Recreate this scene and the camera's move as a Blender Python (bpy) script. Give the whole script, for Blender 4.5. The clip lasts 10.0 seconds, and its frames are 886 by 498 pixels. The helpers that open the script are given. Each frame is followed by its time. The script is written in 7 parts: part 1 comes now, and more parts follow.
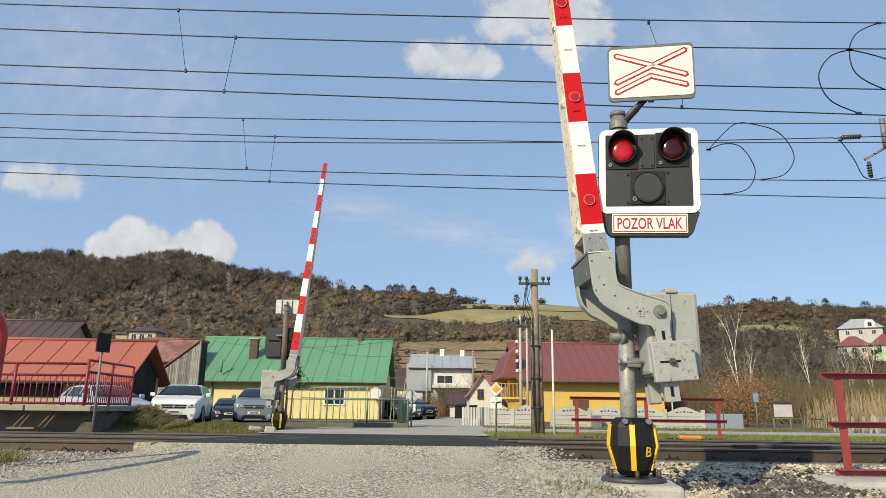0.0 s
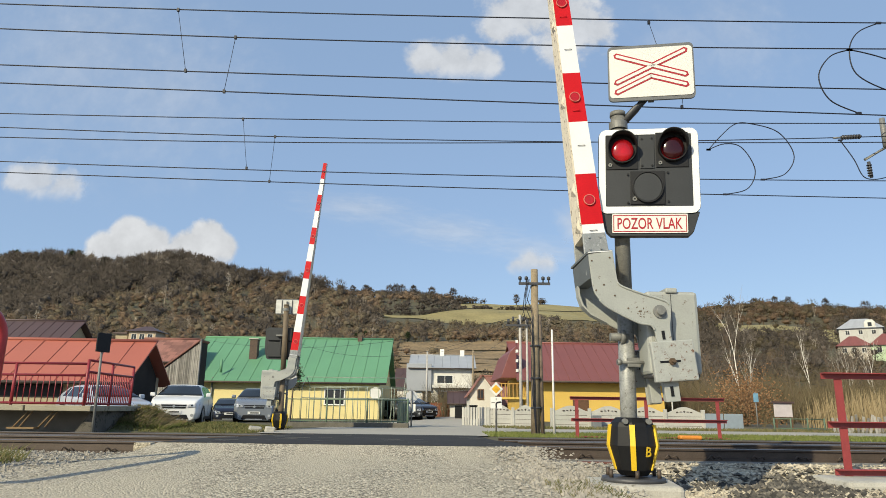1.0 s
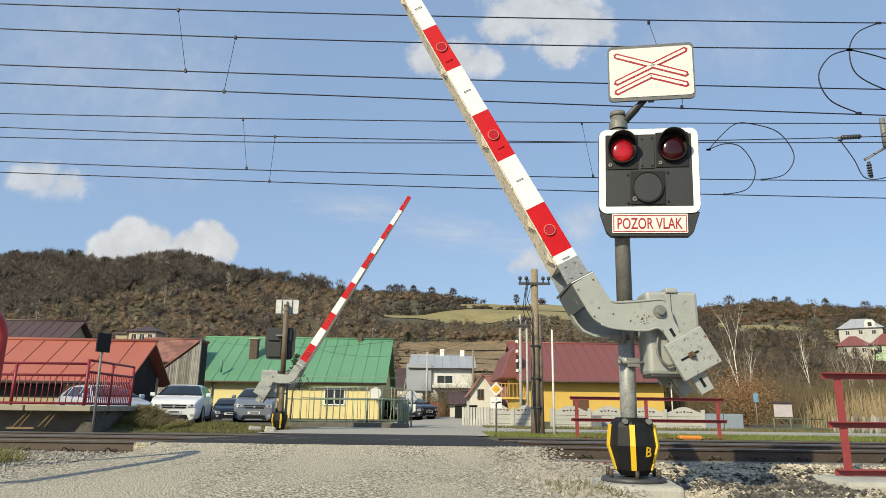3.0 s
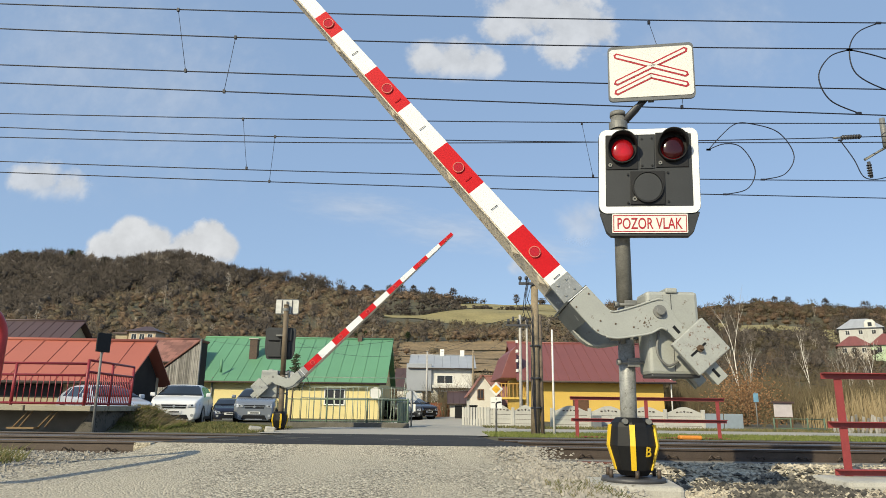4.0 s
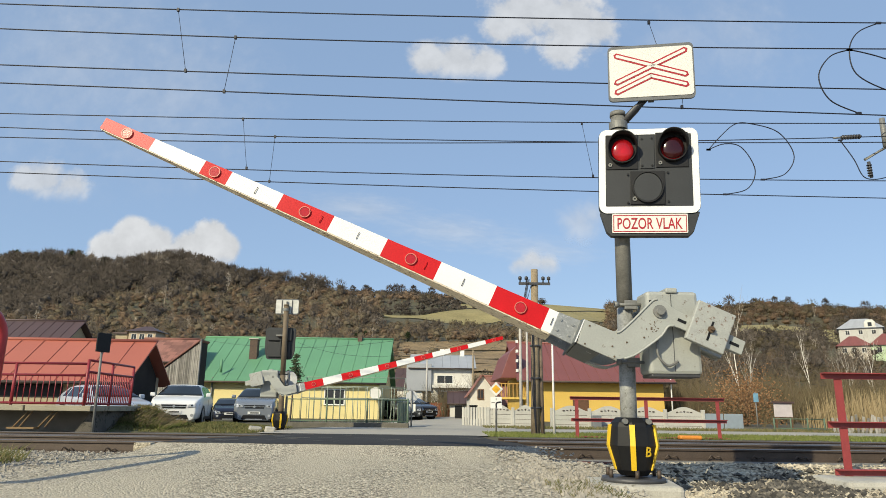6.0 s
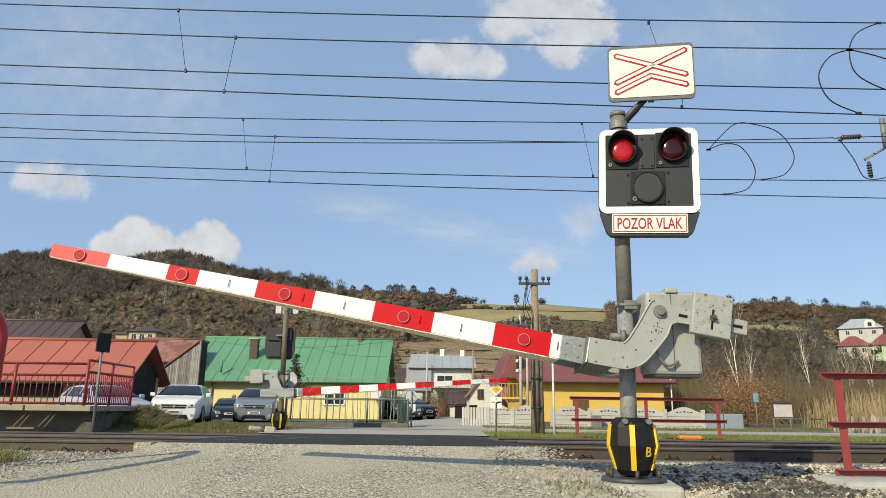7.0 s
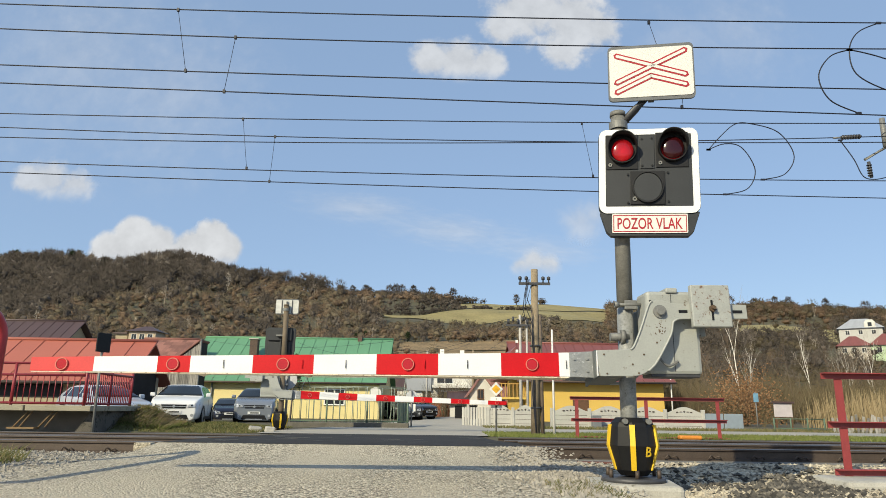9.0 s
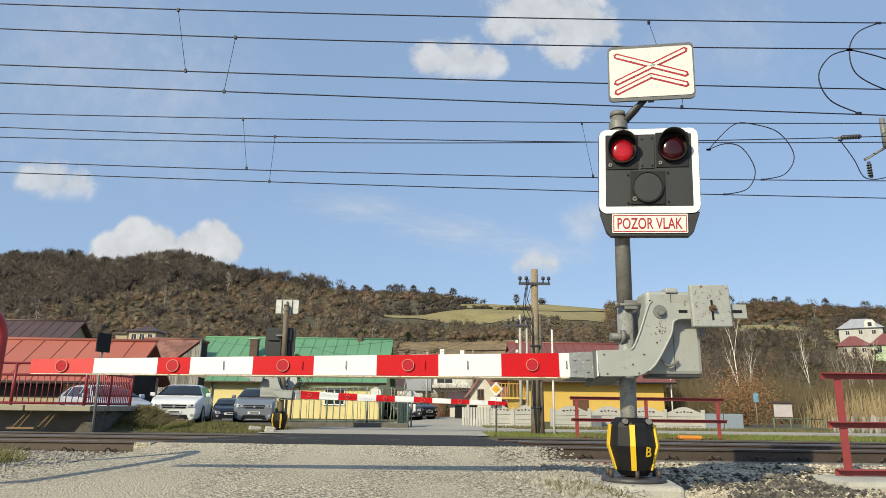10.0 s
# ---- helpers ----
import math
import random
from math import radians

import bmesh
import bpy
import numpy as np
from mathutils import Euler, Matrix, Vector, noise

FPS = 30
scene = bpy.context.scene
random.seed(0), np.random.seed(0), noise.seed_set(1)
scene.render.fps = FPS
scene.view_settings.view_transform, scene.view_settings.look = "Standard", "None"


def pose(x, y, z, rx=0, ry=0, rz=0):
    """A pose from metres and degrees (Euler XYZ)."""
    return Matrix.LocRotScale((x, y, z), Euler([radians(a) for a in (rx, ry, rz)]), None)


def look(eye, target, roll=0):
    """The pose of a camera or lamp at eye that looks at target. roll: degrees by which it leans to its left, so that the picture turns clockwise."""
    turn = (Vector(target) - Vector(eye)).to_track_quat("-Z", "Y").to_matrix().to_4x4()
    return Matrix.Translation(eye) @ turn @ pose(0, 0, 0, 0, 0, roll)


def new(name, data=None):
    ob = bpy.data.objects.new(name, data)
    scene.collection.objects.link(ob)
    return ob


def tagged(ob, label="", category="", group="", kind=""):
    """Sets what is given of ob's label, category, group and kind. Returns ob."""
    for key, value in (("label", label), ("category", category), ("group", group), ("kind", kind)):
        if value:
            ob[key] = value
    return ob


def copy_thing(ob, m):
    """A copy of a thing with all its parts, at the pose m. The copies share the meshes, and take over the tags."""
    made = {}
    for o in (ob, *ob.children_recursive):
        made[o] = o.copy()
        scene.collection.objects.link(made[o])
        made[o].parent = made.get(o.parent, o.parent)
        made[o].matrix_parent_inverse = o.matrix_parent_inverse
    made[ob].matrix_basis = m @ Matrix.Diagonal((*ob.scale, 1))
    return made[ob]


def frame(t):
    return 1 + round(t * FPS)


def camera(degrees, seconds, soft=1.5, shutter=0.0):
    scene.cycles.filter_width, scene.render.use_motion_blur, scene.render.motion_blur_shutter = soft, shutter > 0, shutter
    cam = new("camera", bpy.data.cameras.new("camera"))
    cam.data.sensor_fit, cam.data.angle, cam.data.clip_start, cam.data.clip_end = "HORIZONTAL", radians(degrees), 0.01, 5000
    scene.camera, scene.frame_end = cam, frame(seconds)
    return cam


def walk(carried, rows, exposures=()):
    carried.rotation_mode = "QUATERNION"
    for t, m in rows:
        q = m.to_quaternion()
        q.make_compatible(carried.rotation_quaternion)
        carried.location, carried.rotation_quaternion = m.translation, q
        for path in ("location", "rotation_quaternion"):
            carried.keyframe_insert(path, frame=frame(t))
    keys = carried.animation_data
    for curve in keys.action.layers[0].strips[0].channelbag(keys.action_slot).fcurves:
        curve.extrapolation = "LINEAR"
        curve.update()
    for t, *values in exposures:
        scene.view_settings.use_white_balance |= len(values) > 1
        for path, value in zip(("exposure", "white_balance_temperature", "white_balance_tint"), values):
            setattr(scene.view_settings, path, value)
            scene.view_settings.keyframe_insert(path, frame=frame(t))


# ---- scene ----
# ---- camera: it stands still ----
cam = camera(67.2, 10.0, soft=0.4)
EYE = Vector((0, 0, 0.66))
STAND = look(EYE, EYE + Vector((0, math.cos(radians(13.5)), math.sin(radians(13.5)))), 0.75)
walk(cam, [(0, STAND), (10, STAND)])

# ---- daylight ----
TO_SUN = Vector((-1.03, -1.37, 1.02)).normalized()
world = bpy.data.worlds.new("daylight")
scene.world = world
world.use_nodes = True
wn = world.node_tree.nodes
sky = wn.new("ShaderNodeTexSky")
sky.sky_type, sky.sun_disc = "NISHITA", False
sky.sun_elevation, sky.sun_rotation = math.asin(TO_SUN.z), math.atan2(TO_SUN.x, TO_SUN.y)
sky.altitude, sky.air_density, sky.dust_density, sky.ozone_density = 400, 1.0, 1.2, 1.5
wn["Background"].inputs["Strength"].default_value = 0.15
haze = wn.new("ShaderNodeMix")
haze.data_type = "RGBA"
haze.inputs["Factor"].default_value = 0.62
haze.inputs["B"].default_value = (2.4, 3.5, 5.2, 1)
world.node_tree.links.new(sky.outputs[0], haze.inputs["A"])
world.node_tree.links.new(haze.outputs["Result"], wn["Background"].inputs["Color"])
sun = new("sun", bpy.data.lights.new("sun", "SUN"))
sun.data.energy, sun.data.angle, sun.data.color = 5.0, radians(0.53), (1.0, 0.90, 0.64)
sun.matrix_world = look(TO_SUN * 50, (0, 0, 0))
scene.view_settings.exposure = -0.05


# ---- materials ----
def mat(name, col, rough=0.6, metal=0.0, vary=0.25, size=6.0, grain=60.0, bump=0.15, dirt=None, dirt_amount=0.0, dist=0.004, vary_each=0.0, spec=0.5):
    """A surface with variation at two scales, fine relief, and patches of dirt or wear."""
    m = bpy.data.materials.new(name)
    m.use_nodes = True
    nt = m.node_tree
    n, lk = nt.nodes, nt.links.new
    b = n["Principled BSDF"]
    b.inputs["Roughness"].default_value, b.inputs["Metallic"].default_value = rough, metal
    b.inputs["Specular IOR Level"].default_value = spec
    tc = n.new("ShaderNodeTexCoord")
    big, fine = n.new("ShaderNodeTexNoise"), n.new("ShaderNodeTexNoise")
    big.inputs["Scale"].default_value, big.inputs["Detail"].default_value = size, 6
    fine.inputs["Scale"].default_value, fine.inputs["Detail"].default_value = grain, 4
    for t in (big, fine):
        lk(tc.outputs["Object"], t.inputs["Vector"])
    add = n.new("ShaderNodeMath")
    add.operation = "ADD"
    lk(big.outputs["Fac"], add.inputs[0])
    lk(fine.outputs["Fac"], add.inputs[1])
    last = add.outputs[0]
    if vary_each:
        oi, mul = n.new("ShaderNodeObjectInfo"), n.new("ShaderNodeMath")
        mul.operation, mul.inputs[1].default_value, mul.inputs[2].default_value = "MULTIPLY_ADD", vary_each, -vary_each / 2
        lk(oi.outputs["Random"], mul.inputs[0])
        a2 = n.new("ShaderNodeMath")
        lk(last, a2.inputs[0])
        lk(mul.outputs[0], a2.inputs[1])
        last = a2.outputs[0]
    ramp = n.new("ShaderNodeMapRange")
    ramp.inputs["From Min"].default_value, ramp.inputs["From Max"].default_value = 0.6, 1.4
    ramp.inputs["To Min"].default_value, ramp.inputs["To Max"].default_value = 1 - vary, 1 + vary
    lk(last, ramp.inputs["Value"])
    sc = n.new("ShaderNodeVectorMath")
    sc.operation = "SCALE"
    sc.inputs[0].default_value = col
    lk(ramp.outputs[0], sc.inputs["Scale"])
    out = sc.outputs[0]
    if dirt:
        dn, dr, mx = n.new("ShaderNodeTexNoise"), n.new("ShaderNodeMapRange"), n.new("ShaderNodeMix")
        dn.inputs["Scale"].default_value, dn.inputs["Detail"].default_value, dn.inputs["Roughness"].default_value = size * 2.3, 8, 0.7
        lk(tc.outputs["Object"], dn.inputs["Vector"])
        edge = 0.72 - 0.4 * dirt_amount
        dr.inputs["From Min"].default_value, dr.inputs["From Max"].default_value = edge, edge + 0.08
        lk(dn.outputs["Fac"], dr.inputs["Value"])
        mx.data_type = "RGBA"
        mx.inputs["B"].default_value = (*dirt, 1)
        lk(dr.outputs[0], mx.inputs["Factor"])
        lk(out, mx.inputs["A"])
        out = mx.outputs["Result"]
    lk(out, b.inputs["Base Color"])
    if bump:
        bp = n.new("ShaderNodeBump")
        bp.inputs["Strength"].default_value, bp.inputs["Distance"].default_value = bump, dist
        lk(add.outputs[0], bp.inputs["Height"])
        lk(bp.outputs[0], b.inputs["Normal"])
    return m


def glow(name, col, strength):
    m = bpy.data.materials.new(name)
    m.use_nodes = True
    b = m.node_tree.nodes["Principled BSDF"]
    b.inputs["Base Color"].default_value = (*col, 1)
    b.inputs["Emission Color"].default_value, b.inputs["Emission Strength"].default_value = (*col, 1), strength
    b.inputs["Roughness"].default_value = 0.15
    return m


WHITE = mat("white_paint", (0.74, 0.745, 0.75), 0.45, vary=0.06, dirt=(0.4, 0.34, 0.26), dirt_amount=0.12)
RED = mat("red_paint", (0.52, 0.004, 0.009), 0.5, spec=0.25, vary=0.12)
REDFADE = mat("faded_red_paint", (0.60, 0.034, 0.034), 0.5, vary=0.12)
CREAM = mat("cream_worn_paint", (0.72, 0.64, 0.5), 0.6, vary=0.12, dirt=(0.17, 0.10, 0.06), dirt_amount=0.42, size=9)
GREY = mat("grey_enamel", (0.335, 0.345, 0.322), 0.5, vary=0.1, dirt=(0.14, 0.1, 0.07), dirt_amount=0.26, size=6)
GALV = mat("galvanised_steel", (0.19, 0.19, 0.18), 0.6, 0.25, vary=0.2, size=14)
DARKSTEEL = mat("dark_steel", (0.07, 0.07, 0.075), 0.5, 0.3, vary=0.2)
BLACK = mat("black_plastic", (0.009, 0.009, 0.010), 0.5, spec=0.3, vary=0.2)
BOARD = mat("dark_grey_board", (0.032, 0.034, 0.036), 0.45, spec=0.35, vary=0.12)
YELLOW = mat("yellow_paint", (0.78, 0.5, 0.02), 0.5, vary=0.12, dirt=(0.1, 0.08, 0.04), dirt_amount=0.1)
CONCRETE = mat("concrete", (0.42, 0.4, 0.35), 0.9, vary=0.25, size=4, dirt=(0.16, 0.15, 0.12), dirt_amount=0.3, bump=0.5)
SIGNRED = mat("sign_red", (0.36, 0.008, 0.016), 0.4, vary=0.05)
SIGNWHITE = mat("sign_white", (0.68, 0.665, 0.62), 0.4, vary=0.03)
SOCKET = mat("patchy_galvanised_steel", (0.27, 0.28, 0.28), 0.5, 0.3, vary=0.2, size=9, dirt=(0.45, 0.46, 0.46), dirt_amount=0.4)
RAILSTEEL = mat("rusty_rail", (0.075, 0.055, 0.042), 0.6, 0.2, vary=0.3)
RAILHEAD = mat("worn_rail_head", (0.28, 0.26, 0.24), 0.35, 0.8, vary=0.2)
FENCERED = mat("red_fence_paint", (0.27, 0.045, 0.045), 0.5, vary=0.2, dirt=(0.16, 0.06, 0.04), dirt_amount=0.15)
LIT = glow("lit_red_lens", (0.9, 0.008, 0.015), 0.55)
LIT.node_tree.nodes["Principled BSDF"].inputs["Base Color"].default_value = (0.1, 0.004, 0.006, 1)
vn = LIT.node_tree.nodes.new("ShaderNodeTexVoronoi")
vn.inputs["Scale"].default_value = 34
vm = LIT.node_tree.nodes.new("ShaderNodeMapRange")
vm.inputs["From Max"].default_value, vm.inputs["To Min"].default_value, vm.inputs["To Max"].default_value = 0.55, 0.5, 0.03
LIT.node_tree.links.new(vn.outputs["Distance"], vm.inputs["Value"])
# the bulb behind the lens makes its middle brighter
lc, lm, lg, lx = (LIT.node_tree.nodes.new("ShaderNode" + k) for k in ("TexCoord", "Mapping", "TexGradient", "Math"))
lm.inputs["Scale"].default_value = (8, 8, 8)
lm.inputs["Location"].default_value = (0, 0, 0.15)
lg.gradient_type, lx.operation = "SPHERICAL", "MULTIPLY_ADD"
lx.inputs[1].default_value = 0.75
LIT.node_tree.links.new(lc.outputs["Object"], lm.inputs["Vector"])
LIT.node_tree.links.new(lm.outputs[0], lg.inputs["Vector"])
LIT.node_tree.links.new(lg.outputs["Fac"], lx.inputs[0])
LIT.node_tree.links.new(vm.outputs[0], lx.inputs[2])
LIT.node_tree.links.new(lx.outputs[0], LIT.node_tree.nodes["Principled BSDF"].inputs["Emission Strength"])
DULLRED = mat("dark_red_lens", (0.028, 0.002, 0.003), 0.15, vary=0.2, bump=0)
WOOD = mat("weathered_pole_wood", (0.26, 0.205, 0.135), 0.9, vary=0.5, size=5, bump=0.5)
WIRE = mat("wire", (0.010, 0.012, 0.022), 0.6, vary=0.1, bump=0)
ASPHALT = mat("crossing_asphalt", (0.042, 0.042, 0.044), 0.95, spec=0.15, vary=0.25, size=2, grain=120, bump=0.4)


# ---- mesh helpers ----
def part(name, bm, material, parent=None, label="", m=None):
    """Links a bmesh as one mesh object, under a thing or a part."""
    me = bpy.data.meshes.new(name)
    bmesh.ops.recalc_face_normals(bm, faces=bm.faces)
    bm.to_mesh(me)
    bm.free()
    for k in (material if isinstance(material, (list, tuple)) else [material]):
        me.materials.append(k)
    ob = new(name, me)
    if parent:
        ob.parent = parent
    if m is not None:
        ob.matrix_basis = m
    return tagged(ob, label)


def thing(name, m, label, category, group="", kind=""):
    ob = tagged(new(name), label, category, group, kind)
    ob.empty_display_size = 0.2
    ob.matrix_basis = m
    return ob


def B():
    return bmesh.new()


def box(bm, x0, x1, y0, y1, z0, z1, bev=0.0, m=None, mi=0):
    r = bmesh.ops.create_cube(bm, size=1, matrix=Matrix.LocRotScale(((x0 + x1) / 2, (y0 + y1) / 2, (z0 + z1) / 2), None, (x1 - x0, y1 - y0, z1 - z0)))
    vs = r["verts"]
    fs = set(f for v in vs for f in v.link_faces)
    if bev:
        e = list(set(e for v in vs for e in v.link_edges))
        g = bmesh.ops.bevel(bm, geom=e, offset=bev, segments=2, affect="EDGES", profile=0.5)
        vs = list(set(v for f in g["faces"] for v in f.verts) | set(v for v in vs if v.is_valid))
        fs = set(f for v in vs for f in v.link_faces)
    for f in fs:
        f.material_index = mi
    if m is not None:
        bmesh.ops.transform(bm, matrix=m, verts=vs)
    return bm


def cyl(bm, a, b, r, r2=None, seg=16, smooth=True, mi=0):
    a, b = Vector(a), Vector(b)
    d = b - a
    m = Matrix.Translation((a + b) / 2) @ d.to_track_quat("Z", "Y").to_matrix().to_4x4()
    g = bmesh.ops.create_cone(bm, cap_ends=True, segments=seg, radius1=r, radius2=r if r2 is None else r2, depth=d.length, matrix=m)
    for f in set(f for v in g["verts"] for f in v.link_faces):
        f.smooth = smooth and len(f.verts) == 4
        f.material_index = mi
    return bm


def tube(bm, pts, r, seg=8):
    """A round bar along a line of points."""
    pts = [Vector(p) for p in pts]
    rings = []
    for i, p in enumerate(pts):
        d = (pts[min(i + 1, len(pts) - 1)] - pts[max(i - 1, 0)]).normalized()
        q = d.to_track_quat("Z", "Y")
        rings.append([bm.verts.new(p + q @ Vector((r * math.cos(k * math.tau / seg), r * math.sin(k * math.tau / seg), 0))) for k in range(seg)])
    for a, b in zip(rings, rings[1:]):
        dv = [(a[0].co - v.co).length for v in b]
        s = dv.index(min(dv))
        for k in range(seg):
            f = bm.faces.new((a[k], a[(k + 1) % seg], b[(k + 1 + s) % seg], b[(k + s) % seg]))
            f.smooth = True
    bm.faces.new(rings[0])
    bm.faces.new(rings[-1])
    return bm


def slab(bm, outline, y0, y1, bev=0.0, mi=0):
    """A plate in the x-z plane with that outline, from y0 to y1."""
    f = bm.faces.new([bm.verts.new((x, y0, z)) for x, z in outline])
    g = bmesh.ops.extrude_face_region(bm, geom=[f])
    vs = [v for v in g["geom"] if isinstance(v, bmesh.types.BMVert)]
    bmesh.ops.translate(bm, vec=(0, y1 - y0, 0), verts=vs)
    fs = set(f for v in vs for f in v.link_faces) | {f}
    for k in fs:
        k.material_index = mi
    if bev:
        es = [e for e in set(e for v in vs for e in v.link_edges) | set(f.edges)]
        bmesh.ops.bevel(bm, geom=es, offset=bev, segments=2, affect="EDGES", profile=0.5)
    return bm


def rounded(x0, x1, z0, z1, r, n=6):
    o = []
    for cx, cz, a in ((x1 - r, z1 - r, 0), (x0 + r, z1 - r, 90), (x0 + r, z0 + r, 180), (x1 - r, z0 + r, 270)):
        o += [(cx + r * math.cos(radians(a + 90 * k / n)), cz + r * math.sin(radians(a + 90 * k / n))) for k in range(n + 1)]
    return o


def smooth_line(pts, n=6):
    """A Catmull-Rom line through the points."""
    pts = [Vector(p) for p in pts]
    o = []
    for i in range(len(pts) - 1):
        a, b, c, d = pts[max(i - 1, 0)], pts[i], pts[i + 1], pts[min(i + 2, len(pts) - 1)]
        for k in range(n):
            t = k / n
            o.append(0.5 * (2 * b + (c - a) * t + (2 * a - 5 * b + 4 * c - d) * t * t + (3 * b - a - 3 * c + d) * t ** 3))
    return o + [pts[-1]]


def words(text, height, width, depth, material, parent, m, name="lettering", label=""):
    """Letters of the built-in font, as a mesh, fitted to a height and a width."""
    cu = bpy.data.curves.new(name, "FONT")
    cu.body, cu.align_x, cu.align_y, cu.size, cu.extrude, cu.resolution_u = text, "CENTER", "CENTER", 1, depth, 3
    cu.offset = 0.006
    tmp = bpy.data.objects.new(name, cu)
    me = bpy.data.meshes.new_from_object(tmp)
    bpy.data.objects.remove(tmp)
    co = np.array([v.co[:] for v in me.vertices])
    lo, hi = co.min(0), co.max(0)
    for v in me.vertices:
        x, y = (v.co.x - (lo[0] + hi[0]) / 2) / (hi[0] - lo[0]) * width, (v.co.y - (lo[1] + hi[1]) / 2) / (hi[1] - lo[1]) * height
        v.co = (x, -v.co.z, y)
    me.materials.append(material)
    ob = new(name, me)
    ob.parent, ob.matrix_basis = parent, m
    return tagged(ob, label)


# ---- ground, hill, roads ----
RIDGE = [(-900, 91.0), (-520, 97.0), (-341, 100.9), (-298, 104.1), (-276, 103.5), (-253, 98.0), (-228, 101.5), (-200, 105.5), (-175, 99.1), (-162, 93.5), (-131, 90.1), (-96, 86.2), (-62, 83.1), (-19, 83.5), (20, 78.8), (50, 77.4), (76, 78.6), (119, 75.7), (157, 70.6), (196, 72.9), (217, 75.8), (252, 78.8), (286, 75.8), (336, 73.9), (520, 76.5), (900, 60.5)]


def smooth01(a, b, v):
    t = min(1, max(0, (v - a) / (b - a)))
    return t * t * (3 - 2 * t)


def ground_z(x, y):
    z = 0.0
    z -= 0.15 * smooth01(1.25, 2.3, x) * (1 - smooth01(7.6, 8.6, y)) * smooth01(2, 4, y)
    z -= 0.15 * math.exp(-((x - 1.72) / 0.42) ** 2 - ((y - 6.15) / 0.6) ** 2)
    z -= 0.09 * smooth01(8.6, 9.4, y) * (1 - smooth01(16.2, 17.2, y))
    if y > 60:
        a = x * 500 / max(y, 60)
        r = float(np.interp(a, [p[0] for p in RIDGE], [p[1] for p in RIDGE]))
        s = max(0.0, min(1.0, (y - 85) / 415)) ** 0.45 * smooth01(85, 110, y)
        z += r / 500 * min(y, 500) * s + noise.noise(Vector((x, y, 3)) * 0.012) * 6 * smooth01(110, 250, y) * (1 - smooth01(380, 480, y))
        if y > 500:
            z -= (y - 500) * 0.05
    return z


def ground_sheet():
    ys = [-200, -60, -20, -6, 0, 2, 4, 6, 7.5, 8.6, 8.9, 9.2, 9.4, 12, 16.2, 16.5, 16.9, 17.2, 20, 26, 35, 48, 60] + [60 + 14 * k for k in range(1, 35)] + [560, 650, 800, 1200, 2500]
    bm = B()
    rows = []
    for y in ys:
        w = max(60, abs(y) * 1.25)
        rows.append([bm.verts.new((x, y, ground_z(x, y))) for x in np.linspace(-w, w, 121)])
    for a, b in zip(rows, rows[1:]):
        for k in range(120):
            bm.faces.new((a[k], a[k + 1], b[k + 1], b[k])).smooth = True
    m = mat("ground_earth", (0.085, 0.07, 0.042), 0.95, vary=0.45, size=0.5, grain=9, bump=0.6, dist=0.03, dirt=(0.09, 0.1, 0.035), dirt_amount=0.5)
    tagged(part("ground", bm, m), "brown earth and wintry grass rising to a hill", "ground", kind="structure")


ground_sheet()


def sheet(name, rows, material, label, category, lift=0.0, cols=24):
    """A strip of paving: rows of (y, x0, x1, z)."""
    bm = B()
    prev = None
    for y, x0, x1, z in rows:
        r = [bm.verts.new((x0 + (x1 - x0) * k / cols, y, z + lift)) for k in range(cols + 1)]
        if prev:
            for k in range(cols):
                bm.faces.new((prev[k], prev[k + 1], r[k + 1], r[k])).smooth = True
        prev = r
    return tagged(part(name, bm, material), label, category, kind="structure")


